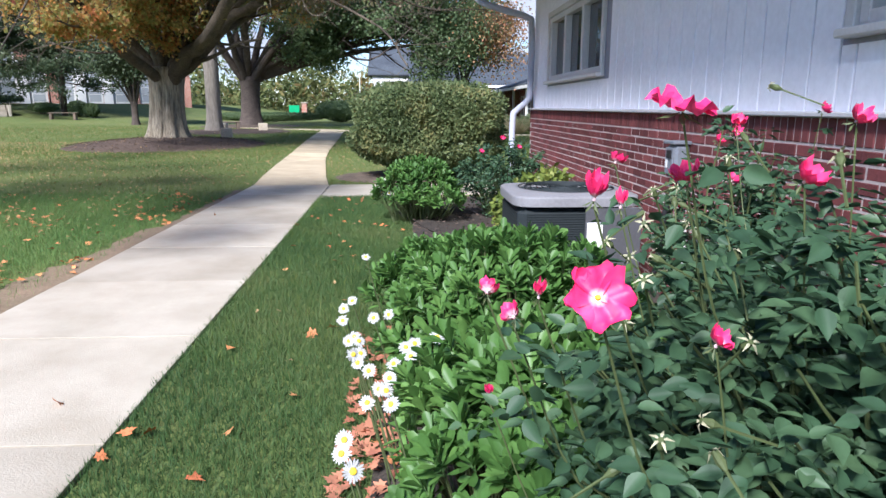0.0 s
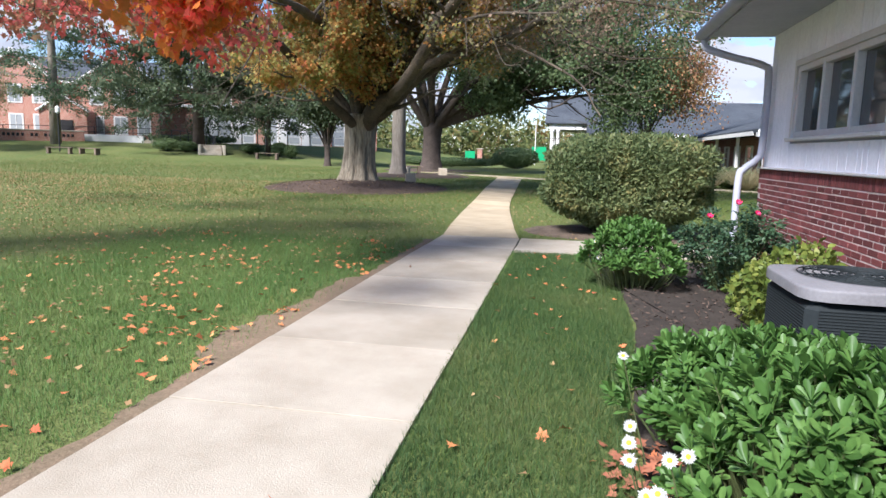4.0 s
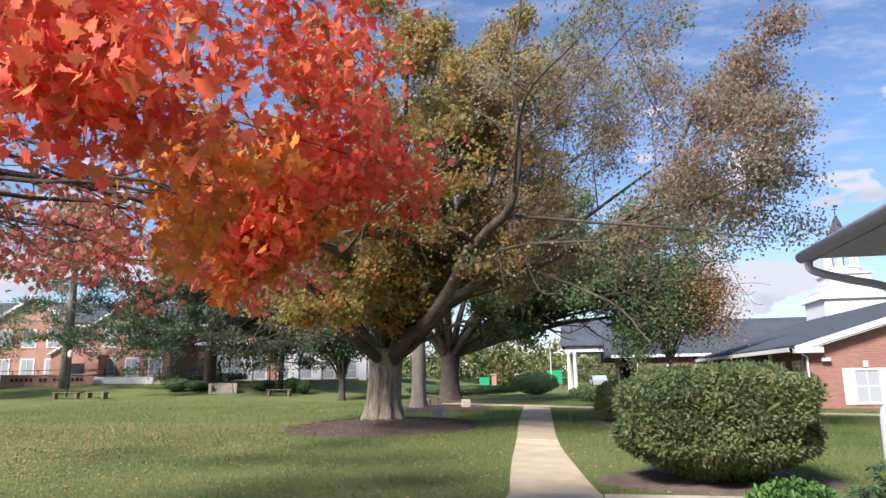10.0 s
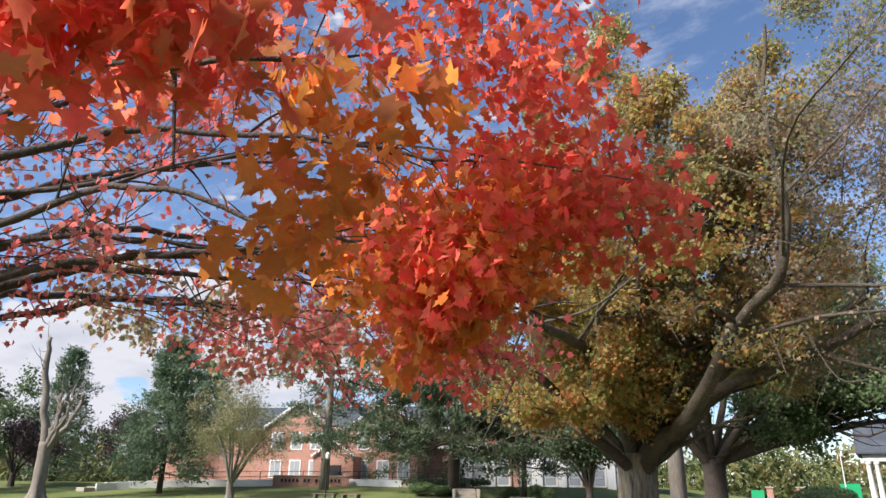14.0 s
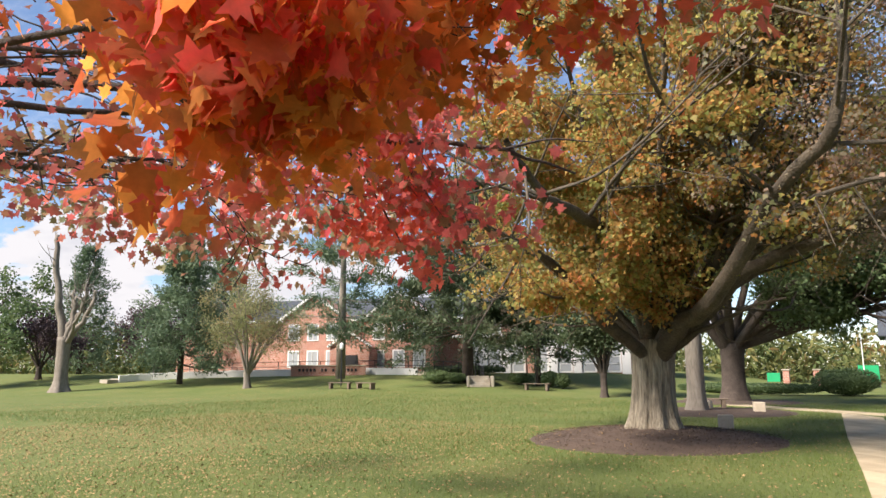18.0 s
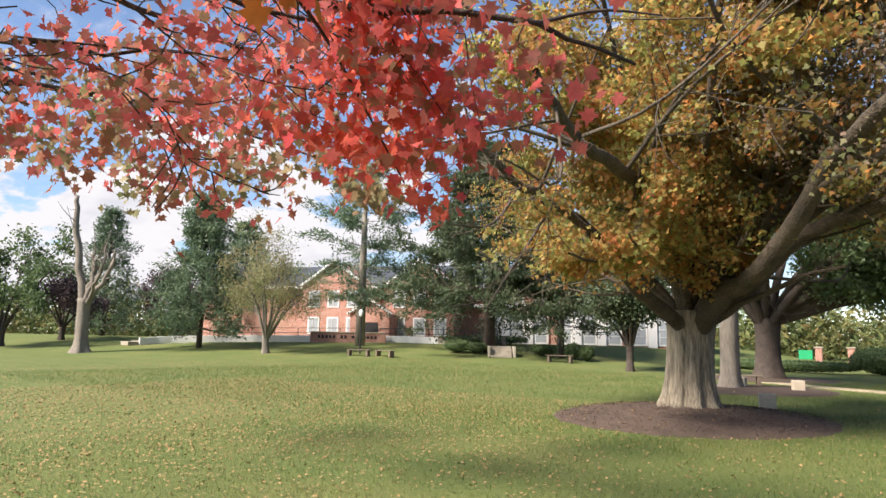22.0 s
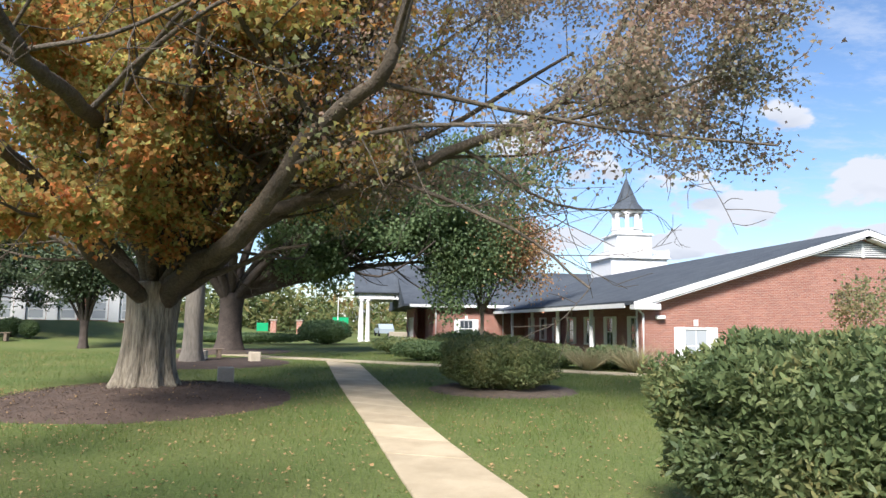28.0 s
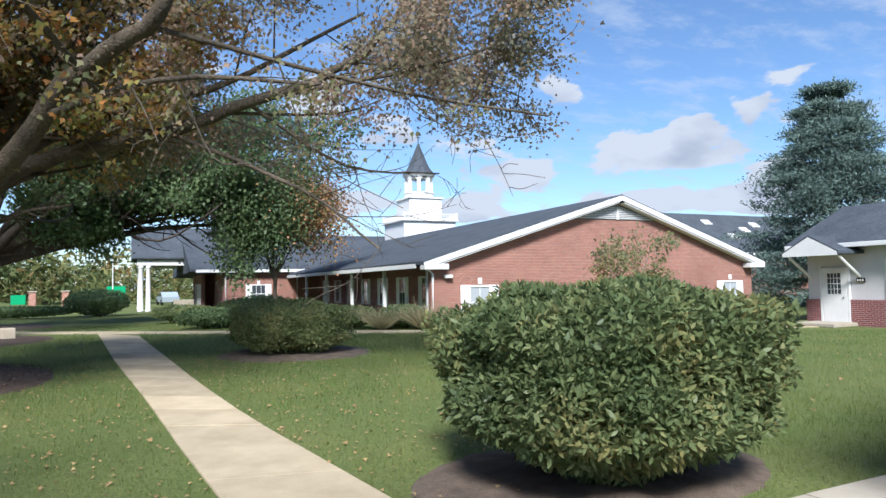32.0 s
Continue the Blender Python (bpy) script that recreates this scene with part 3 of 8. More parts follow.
def grow(geo, tips, rng, pts, r0, r1, levels, kids, ratio=0.5, rise=0.15, wild=0.75, seg=7, from_t=0.3, kid=0.55):
    """A limb along points, with side branches; the last ones leave rows of (place, direction) in tips."""
    n = max(4, len(pts) * 3)
    line = smooth_line(pts, n)
    line[1:-1] += rng.normal(size=(n - 2, 3)) * r0 * 0.15
    geo.tube(line, np.linspace(r0, r1, n) if r1 > 0 else r0, max(3, seg), caps=False)
    length = np.linalg.norm(np.diff(line, axis=0), axis=1).sum()
    if levels <= 1:
        for i in range(1 if levels == 0 else n // 2, n):
            tips.append((*line[i], *(line[i] - line[i - 1])))
    if levels == 0:
        return
    for j in range(kids):
        t = from_t + (1 - from_t) * (j + rng.uniform(0, 1)) / kids
        i = min(n - 2, int(t * (n - 1)))
        base = line[i] + (line[i + 1] - line[i]) * (t * (n - 1) - i)
        tan = line[min(i + 1, n - 1)] - line[max(i - 1, 0)]
        tan /= np.linalg.norm(tan) + 1e-9
        side = rng.normal(size=3)
        side -= side.dot(tan) * tan
        side /= np.linalg.norm(side) + 1e-9
        way = tan * 0.65 + side * wild + np.array([0, 0, rise])
        way /= np.linalg.norm(way)
        ln = length * ratio * rng.uniform(0.6, 1.15) * (1.15 - 0.45 * t)
        bend = rng.normal(size=3) * 0.18 * ln
        end = base + way * ln
        mid = base + way * ln * 0.5 + bend * 0.5 + np.array([0, 0, -0.04 * ln])
        rr = (r0 + (r1 - r0) * t) * kid
        grow(geo, tips, rng, [base, mid, end], max(rr, 0.006), max(rr * 0.35, 0.004), levels - 1, max(2, kids - 1), ratio, rise, wild, seg - 2, 0.2, kid)


def tip_leaves(name, tips, count, size, shape, rng, spread=0.25, droop=0.3, keep=None, fold=0.12):
    tips = np.array(tips)
    if keep is not None:
        tips = tips[keep(tips)]
    pick = rng.integers(0, len(tips), count)
    at = tips[pick, :3] + rng.normal(size=(count, 3)) * spread
    way = tips[pick, 3:]
    way = way / (np.linalg.norm(way, axis=1)[:, None] + 1e-9) * 0.5 + np.array([0, 0, -droop])
    return leaf_mesh(name, at, size, shape, rng, ahead=way, spread=0.7, fold=fold)


def trunk_geo(base, top, r, flare=1.6, seg=26, lobes=7, rng=None, rows=16, ridges=0):
    """A bole with a flared, fluted foot."""
    geo = Geo()
    base, top = np.array(base, float), np.array(top, float)
    vs, fs = [], []
    ph = rng.uniform(0, 6.28, 3)
    for i in range(rows + 1):
        t = i / rows
        c = base + (top - base) * t
        z = t * np.linalg.norm(top - base)
        f = 1 + (flare - 1) * math.exp(-z / (0.55 * r + 0.1)) + 0.12 * sm(0.72, 1, t)
        for j in range(seg):
            a = 2 * math.pi * j / seg
            w = 1 + (0.03 + 0.13 * math.exp(-z / (1.1 * r))) * math.sin(lobes * a + ph[0]) + 0.05 * math.sin(3 * a + ph[1] + z)
            if ridges:
                # furrowed bark: wandering upright ridges
                w += 0.022 * abs(math.sin(ridges / 2 * a + 1.6 * noise.noise(Vector((math.cos(a) * 3, math.sin(a) * 3, z * 1.3))))) + 0.012 * noise.noise(Vector((math.cos(a) * 14, math.sin(a) * 14, z * 2.2)))
            vs.append((c[0] + r * f * w * math.cos(a), c[1] + r * f * w * math.sin(a), c[2] + (-0.15 if i == 0 else 0)))
    for i in range(rows):
        for j in range(seg):
            k = (j + 1) % seg
            fs.append((i * seg + j, i * seg + k, (i + 1) * seg + k, (i + 1) * seg + j))
    fs.append(tuple(rows * seg + j for j in range(seg)))
    return geo.add(vs, fs)


def broad_tree(name, base, height, r, crown, seed, bark, leaf, label, shift=(0, 0), leaves=9000, size=0.14, shape="oval", limbs=7, kids=4, levels=2, fork=None, flare=1.5, category="tree", group="", droop=0.3, spread=0.35, turning=None, ends=(), clear=None):
    """A leafy tree. crown: centre height above the foot and half-sizes (z, rx, ry, rz)."""
    rng = np.random.default_rng(seed)
    bx, by = base[:2]
    bz = float(ground_z(bx, by)) if len(base) < 3 else base[2]
    cz, rx, ry, rz = crown
    fork = fork or height * 0.22
    t = thing(name, (bx, by, bz), label, category, group)
    trunk = trunk_geo((bx, by, bz), (bx + rng.normal() * 0.1, by, bz + fork), r, flare, 18, 6, rng, 10)
    tips = []
    boughs = Geo()
    for x, y, z in ends:
        start = np.array([bx, by, bz + fork * 0.9])
        end = np.array([x, y, z])
        grow(boughs, tips, rng, [start, start * 0.5 + end * 0.5 + np.array([0, 0, 0.5]), end], r * 0.36, r * 0.06, levels, kids + 1, 0.42, seg=7)
    for i in range(limbs):
        a = 2 * math.pi * (i + rng.uniform(-0.3, 0.3)) / limbs
        el = rng.uniform(-0.5, 0.95)
        rr = rng.uniform(0.55, 0.85)
        c = math.sqrt(max(0, 1 - el * el))
        end = np.array([bx + shift[0] + rx * rr * c * math.cos(a), by + shift[1] + ry * rr * c * math.sin(a), bz + cz + rz * rr * el])
        start = np.array([bx + r * 0.4 * math.cos(a), by + r * 0.4 * math.sin(a), bz + fork * rng.uniform(0.85, 1.0)])
        mid = start * 0.5 + end * 0.5 + np.array([0, 0, 0.12 * rz])
        grow(boughs, tips, rng, [start, mid, end], r * 0.45, r * 0.1, levels, kids, 0.5, seg=7)
    part("trunk", trunk, bark, t, smooth=True)
    part("branch_mass", boughs, bark, t, smooth=True, kind="stuff")
    if turning is not None:
        # one side of the crown has turned
        tp = np.array(tips)
        lim = bx + turning[1] + rng.normal(size=len(tp)) * 0.7
        side = tp[:, 0] > lim
        part("crown", tip_leaves("crown", tp[side], int(leaves * side.mean()), size, shape, rng, spread, droop), turning[0], t, "orange turned leaves")
        tips, leaves = tp[~side], int(leaves * (1 - side.mean()))
    if clear is not None:
        tips = np.array(tips)
        tips = tips[~clear(tips)]
    part("crown", tip_leaves("crown", tips, leaves, size, shape, rng, spread, droop), leaf, t)
    return t


def conifer(name, base, height, radius, seed, label, bark=None, leaf=None, low=0.12, layers=16, per=7, needles=14000, size=0.3, open_form=False, r=None, group=""):
    rng = np.random.default_rng(seed)
    bx, by = base
    bz = float(ground_z(bx, by))
    t = thing(name, (bx, by, bz), label, "pine tree" if open_form else "conifer", group)
    r = r or height * 0.02
    trunk = Geo().tube([(bx, by, bz - 0.1), (bx + 0.1, by, bz + height * 0.5), (bx, by + 0.1, bz + height)], [r * 1.25, r * 0.75, 0.03], 10)
    boughs, tips = Geo(), []
    for i in range(layers):
        f = low + (1 - low) * (i + rng.uniform(0, 0.6)) / layers
        reach = radius * ((1 - f) ** 0.75 + 0.08) * rng.uniform(0.65, 1.15)
        for j in range(per):
            a = 2 * math.pi * (j + rng.uniform(-0.35, 0.35)) / per + i
            s = np.array([bx, by, bz + height * f])
            ln = reach * rng.uniform(0.6, 1.1)
            e = s + np.array([math.cos(a), math.sin(a), rng.uniform(-0.1, 0.18)]) * ln
            grow(boughs, tips, rng, [s, (s + e) / 2 + np.array([0, 0, -0.04 * ln]), e], max(0.015, r * 0.22 * (1 - f) + 0.01), 0.008, 1, 4, 0.4, 0.1, 0.8, 5, 0.3)
    part("trunk", trunk, bark or M_BARKDK, t, smooth=True)
    part("branch_mass", boughs, bark or M_BARKDK, t, kind="stuff")
    rn = np.array(tips)
    pick = rng.integers(0, len(rn), needles)
    at = rn[pick, :3] + rng.normal(size=(needles, 3)) * (np.array([0.42, 0.42, 0.10]) if open_form else 0.25)
    way = rn[pick, 3:] / (np.linalg.norm(rn[pick, 3:], axis=1)[:, None] + 1e-9) * 0.8 + np.array([0, 0, 0.15])
    part("needles", leaf_mesh("needles", at, size, "slim", rng, ahead=way, spread=0.55, fold=0.05), leaf or M_NEEDLE, t)
    return t


def bush(name, centre, half, height, seed, leaf, label, leaves=9000, size=0.06, shape="oval", boxy=3.0, category="bush", group="", core=True, twig=M_BARKDK, stems=14, lump=0.08, base_gap=0.12, foot=0.8):
    """A clipped or loose shrub: stems, a dense inside and a skin of leaves."""
    rng = np.random.default_rng(seed)
    cx, cy = centre
    cz = float(ground_z(cx, cy))
    t = thing(name, (cx, cy, cz), label, category, group)
    hx, hy = half
    def skin(d, s=1.0):
        # a rounded box with lumps; d: unit directions
        p = np.abs(d) ** boxy
        k = 1 / (p.sum(1) ** (1 / boxy))
        q = d * k[:, None]
        w = np.array([noise.noise(Vector((x * 2.1 + seed, y * 2.1, z * 2.1))) + 0.5 * noise.noise(Vector((x * 5 + seed, y * 5, z * 5))) for x, y, z in d]) * lump
        if foot > 0.85:
            # upright sides below the middle
            z = np.clip(-q[:, 2], 0, 0.98)
            q[:, :2] *= ((1 - z**7) ** (1 / 7) / (1 - z**boxy) ** (1 / boxy))[:, None] ** 0.8
        q = q * (1 + w)[:, None] * s
        q[:, :2] *= (foot + (1 - foot) * sm(-1.0, -0.35, q[:, 2]))[:, None]
        return np.stack([cx + q[:, 0] * hx, cy + q[:, 1] * hy, cz + base_gap + (q[:, 2] + 1) * 0.5 * (height - base_gap)], 1)

    g = Geo()
    for i in range(stems):
        a = rng.uniform(0, 6.28)
        rr = rng.uniform(0.1, 0.8)
        e = np.array([cx + hx * rr * math.cos(a), cy + hy * rr * math.sin(a), cz + height * rng.uniform(0.5, 0.95)])
        s = np.array([cx + hx * 0.3 * rr * math.cos(a), cy + hy * 0.3 * rr * math.sin(a), cz - 0.05])
        g.tube([s, (s + e) / 2 + rng.normal(size=3) * 0.04, e], [0.02, 0.013, 0.006], 5)
    part("stem_mass", g, twig, t, kind="stuff")
    d = rng.normal(size=(leaves, 3))
    d /= np.linalg.norm(d, axis=1)[:, None]
    depth = 1.03 - np.abs(rng.normal(size=leaves)) * 0.11
    at = skin(d) 
    mid = np.array([cx, cy, cz + height * 0.5])
    at = mid + (at - mid) * depth[:, None]
    part("foliage", leaf_mesh("foliage", at, size, shape, rng, ahead=d * 0.45 + np.array([0, 0, 0.1]), spread=0.9), leaf, t)
    if core:
        g = Geo()
        n, m = 14, 20
        dirs = np.array([(math.sin(math.pi * i / n) * math.cos(2 * math.pi * j / m), math.sin(math.pi * i / n) * math.sin(2 * math.pi * j / m), math.cos(math.pi * i / n)) for i in range(n + 1) for j in range(m)])
        v = skin(dirs, 0.8)
        g.add(v, [(i * m + j, (i + 1) * m + j, (i + 1) * m + (j + 1) % m, i * m + (j + 1) % m) for i in range(n) for j in range(m)])
        part("inner_mass", g, leaf, t, smooth=True)
    return t


# ---------------------------------------------------------------- ground
def ground_sheet():
    xs = np.unique(np.concatenate([np.linspace(-900, -90, 10), np.linspace(-90, 60, 101), np.linspace(60, 900, 9)]))
    ys = np.unique(np.concatenate([np.linspace(-900, -20, 9), np.linspace(-20, 110, 88), np.linspace(110, 1200, 9)]))
    gx, gy = np.meshgrid(xs, ys)
    v = np.stack([gx, gy, ground_z(gx, gy)], -1).reshape(-1, 3)
    n, m = len(ys), len(xs)
    f = [(i * m + j, i * m + j + 1, (i + 1) * m + j + 1, (i + 1) * m + j) for i in range(n - 1) for j in range(m - 1)]
    g = Geo()
    g.add(v, f)
    tagged(part("ground", g, M_LAWN, smooth=True), "green lawn with scattered dry autumn leaves", "lawn", kind="structure")


ground_sheet()


def slab_path(name, left, right, mat, label, step):
    """A concrete walk of slabs between two edge lines, each slab a piece with an open joint."""
    t = thing(name, (0, 0, 0), label, "sidewalk", kind="structure")
    lt, rt = np.array(left, float), np.array(right, float)
    total = np.linalg.norm(lt[-1] - lt[0])
    n = max(1, round(total / step))

    def on(line, s):
        seg = np.linalg.norm(np.diff(line, axis=0), axis=1)
        cum = np.concatenate([[0], np.cumsum(seg)]) / seg.sum()
        return np.array([np.interp(s, cum, line[:, 0]), np.interp(s, cum, line[:, 1])])

    gap = 0.007 / total * 1.0
    for i in range(n):
        s0, s1 = i / n + gap, (i + 1) / n - gap
        ol = [on(lt, s0), on(rt, s0), on(rt, s1), on(lt, s1)]
        cen = np.mean(ol, 0)
        z = float(ground_z(*cen)) - 0.004
        g = Geo()
        inner = [cen + (p - cen) * (1 - 0.004 / max(0.2, np.linalg.norm(p - cen))) for p in ol]
        lift = random.uniform(-0.004, 0.004)
        vs = [(*p, z - 0.12) for p in ol] + [(*p, z + 0.0245 + lift) for p in ol] + [(*p, z + 0.026 + lift) for p in inner]
        g.add(vs, [(0, 1, 5, 4), (1, 2, 6, 5), (2, 3, 7, 6), (3, 0, 4, 7), (4, 5, 9, 8), (5, 6, 10, 9), (6, 7, 11, 10), (7, 4, 8, 11), (8, 9, 10, 11)])
        part("slab", g, mat, t)
    return t


slab_path("walk_near", [(-0.46, -15.1), (-0.45, -3.5), (-0.42, -0.02)], [(0.98, -15.1), (0.93, -9), (0.84, -0.02)], M_CONC, "pale grey concrete walk of square slabs", 1.3)
slab_path("walk_far", [(-0.42, 0.02), (-0.58, 1.5), (-0.8, 4), (-1.1, 8), (-1.7, 15), (-2.5, 26.3)], [(0.82, 0.02), (0.62, 1.4), (0.36, 3.6), (0.10, 5.8), (-0.15, 9), (-0.55, 15.6), (-1.05, 24)], M_CONC_OLD, "warm tan aged concrete walk leading to a junction", 1.4)
slab_path("walk_side", [(0.86, 0.0), (5.5, 0.1), (9, 0.1)], [(0.86, -1.55), (1.7, -1.3), (2.6, -1.25), (9, -1.25)], M_CONC, "concrete side walk joining the main walk", 1.4)
slab_path("walk_cross", [(-9, 33.2), (-2.55, 27.9), (5.8, 21.9), (9.5, 19.2), (21.5, 13.2)], [(-9.4, 32.0), (-3.1, 26.7), (5.2, 20.8), (9.0, 18.0), (21.0, 12.0)], M_CONC_OLD, "narrow tan concrete cross walk through the lawn", 1.6)


def mound(x, y):
    """Height of the heaped mulch round the old tree."""
    k = np.clip(np.hypot((np.asarray(x) + 5.85) / 3.2, (np.asarray(y) - 12.05) / 3.75), 0, 1)
    return 0.25 * (1 - k**1.6)


def patch(name, outline, mat, label, category, z=0.012, crown=0.06):
    """A thin bed of soil or bark with an uneven rim, crowned a little."""
    rng = np.random.default_rng(len(name) + int(abs(outline[0][0]) * 10))
    o = smooth_line(list(outline) + [outline[0]], 64)[:-1]
    c = o.mean(0)
    v, f = [], []
    rows = 7
    for i in range(rows):
        k = 1 - i / rows
        for p in o:
            q = c + (p - c) * k * (1 + rng.normal() * 0.012)
            h = float(ground_z(*q)) + 0.02 + (-0.03 if i == 0 else z + crown * (1 - k**1.6) + rng.normal() * 0.008)
            v.append((*q, h))
    m = len(o)
    v.append((*c, float(ground_z(*c)) + 0.02 + z + crown))
    for i in range(rows - 1):
        for j in range(m):
            f.append((i * m + j, i * m + (j + 1) % m, (i + 1) * m + (j + 1) % m, (i + 1) * m + j))
    for j in range(m):
        f.append(((rows - 1) * m + j, (rows - 1) * m + (j + 1) % m, len(v) - 1))
    g = Geo()
    g.add(v, f)
    return tagged(part(name, g, mat, smooth=True), label, category, kind="structure")


def ring(cx, cy, rx, ry, n=14):
    return [(cx + rx * math.cos(2 * math.pi * i / n), cy + ry * math.sin(2 * math.pi * i / n)) for i in range(n)]


patch("mulch_ring", ring(-5.85, 12.05, 3.2, 3.75), M_MULCH, "dark brown bark mulch ring heaped round an old tree", "mulch bed", crown=0.25)
patch("mulch_ring", ring(-7.0, 24.6, 3.2, 3.8), M_MULCH, "dark brown bark mulch under two trees", "mulch bed")
patch("mulch_ring", ring(-8.0, 34.4, 3.4, 3.8), M_MULCH, "dark brown bark mulch under a large tree", "mulch bed")
patch("hedge_bed", ring(2.55, 1.4, 1.8, 1.22), M_SOIL_DRY, "bare dark soil under a clipped bush", "soil bed")
patch("hedge_bed", ring(2.6, 14.0, 2.0, 2.1), M_SOIL_DRY, "bare dark soil under a clipped bush", "soil bed")
patch("garden_bed", [(1.9, -12.6), (1.95, -10.5), (1.97, -8.5), (2.05, -6.6), (2.2, -5), (2.12, -3.6), (1.95, -2.6), (2.5, -1.5), (3.7, -1.4), (4.4, -3), (4.4, -8), (4.4, -12.6)], M_SOIL, "dark soil bed along the house wall", "garden bed")


# ---------------------------------------------------------------- the house by the walk
HX = 3.83       # outer face of the brick base
HY0, HY1 = -13.5, -2.06


def house_near():
    t = thing("house", (HX, HY1, 0), "single-storey house of lavender-grey board siding on a dark red brick base", "house")
    bw = 0.064
    # mortar core of the base, siding wall with real openings for the windows
    core = Geo().box((HX + 0.0775, (HY0 + HY1) / 2, 0.6), (0.16, HY1 - HY0 - 0.01, 1.30), bev=0.002)
    core.box((HX + 2.8, HY1 - 0.09, 0.6), (5.3, 0.16, 1.30), bev=0.002)
    part("brick_base", core, M_MORTAR, t, "mortar behind the bricks")
    wins = [(-5.28, -3.12, 1.60, 2.30), (-10.7, -8.70, 1.60, 2.30)]
    x0, x1 = HX + 0.03, HX + 0.15
    z0, z1 = 1.25, 2.78
    wall = Geo()
    ys = [HY0, wins[1][0], wins[1][1], wins[0][0], wins[0][1], HY1 - 0.03]

    def slab(ya, yb, za, zb):
        wall.box(((x0 + x1) / 2, (ya + yb) / 2, (za + zb) / 2), (x1 - x0, yb - ya, zb - za), bev=0.001)

    for i in range(5):
        if i in (1, 3):
            slab(ys[i], ys[i + 1], z0, 1.60)
            slab(ys[i], ys[i + 1], 2.30, z1)
        else:
            slab(ys[i], ys[i + 1], z0, z1)
    # backing coloured dark grey for the shade and dirt between boards
    part("siding_wall", wall, M_GROOVE_SHADE, t, "sheathing in the grooves, shade and dirt in its grey")
    part("end_wall", Geo().box((HX + 2.9, HY1 - 0.09, 2.0), (5.3, 0.12, 1.5), bev=0.001), M_SIDING, t)
    # grooved boards
    rng = np.random.default_rng(4)
    y = HY0
    while y < HY1 - 0.05:
        w = float(rng.choice([0.1, 0.2, 0.2, 0.2]))
        w = min(w, HY1 - 0.035 - y)
        spans = [(z0 + 0.004, z1 - 0.004)]
        for wa, wb, za, zb in wins:
            if y + w > wa - 0.06 and y < wb + 0.06:
                spans = [(z0 + 0.004, za - 0.07), (zb + 0.07, z1 - 0.004)]
        for a, b in spans:
            part("siding_board", Geo().box((x0 - 0.006, y + w / 2, (a + b) / 2), (0.014, w - 0.011, b - a), bev=0.004), M_SIDING, t)
        y += w
    # ledge between brick and boards
    part("sill_ledge", Geo().box((HX + 0.0, (HY0 + HY1) / 2, 1.262), (0.09, HY1 - HY0, 0.022), bev=0.005), M_TRIM, t)
    # windows
    for wa, wb, za, zb in wins:
        w = part("window", Geo().box((x0 + 0.06, (wa + wb) / 2, (za + zb) / 2), (0.012, wb - wa - 0.02, zb - za - 0.02), bev=0.002), M_GLASS, t, "dark three-light window")
        n = 3
        for k in range(n + 1):
            yy = wa + (wb - wa) * k / n
            part("mullion", Geo().box((x0 + 0.02, min(max(yy, wa + 0.025), wb - 0.025), (za + zb) / 2), (0.075, 0.06, zb - za), bev=0.006), M_TRIM, w)
        for zz, h in ((za + 0.02, 0.06), (zb - 0.02, 0.06)):
            part("rail", Geo().box((x0 + 0.021, (wa + wb) / 2, zz), (0.07, wb - wa + 0.002, h), bev=0.006), M_TRIM, w)
        part("sill", Geo().box((x0 - 0.03, (wa + wb) / 2, za - 0.03), (0.10, wb - wa + 0.12, 0.035), bev=0.006), M_TRIM, w)
        for yy in (wa - 0.035, wb + 0.035):
            part("casing", Geo().box((x0 - 0.02, yy, (za + zb) / 2 + 0.01), (0.035, 0.06, zb - za + 0.1), bev=0.005), M_TRIM, w)
        part("casing", Geo().box((x0 - 0.02, (wa + wb) / 2, zb + 0.04), (0.036, wb - wa + 0.13, 0.06), bev=0.005), M_TRIM, w)
    # the sides away from the walk
    part("rear_wall", Geo().box((10.9, (HY0 + HY1) / 2, 1.4), (0.2, HY1 - HY0 - 0.4, 2.75), bev=0.01), M_SIDING, t)
    part("end_wall", Geo().box(((HX + 10.8) / 2 + 0.09, HY0 + 0.09, 1.4), (10.8 - HX - 0.2, 0.18, 2.75), bev=0.01), M_SIDING, t)
    part("end_wall", Geo().box((10.1, HY1 - 0.12, 1.4), (1.3, 0.18, 2.75), bev=0.01), M_SIDING, t)
    # roof with overhang
    ex, ez = 3.12, 2.80
    roof = Geo()
    oy0, oy1 = HY0 - 0.5, -2.02
    prof = [(ex, ez), (ex, ez + 0.05), (7.2, ez + 1.45), (11.2, ez + 0.05), (11.2, ez)]
    rp = [(x, z) for x, z in prof]
    n = len(rp)
    vs = [(x, oy0, z) for x, z in rp] + [(x, oy1, z) for x, z in rp]
    roof.add(vs, [tuple(range(n)), tuple(reversed(range(n, 2 * n)))] + [(i, n + i, n + (i + 1) % n, (i + 1) % n) for i in range(n)])
    part("roof", roof, M_SHINGLE, t, "grey shingle roof with wide eaves")
    part("soffit", Geo().box(((ex + HX) / 2 + 0.1, (oy0 + oy1) / 2, ez - 0.012), (HX - ex + 0.2, oy1 - oy0 - 0.02, 0.02), bev=0.002), M_EAVE, t)
    part("fascia", Geo().box((ex - 0.012, (oy0 + oy1) / 2, ez + 0.0), (0.025, oy1 - oy0, 0.13), bev=0.004), M_EAVE, t)
    gut = Geo()
    gut.tube([(ex - 0.075, oy0, ez + 0.0), (ex - 0.075, oy1 + 0.02, ez + 0.0)], 0.065, 10)
    part("gutter", gut, M_EAVE, t, smooth=True)
    # downspout with bends
    sp = Geo()
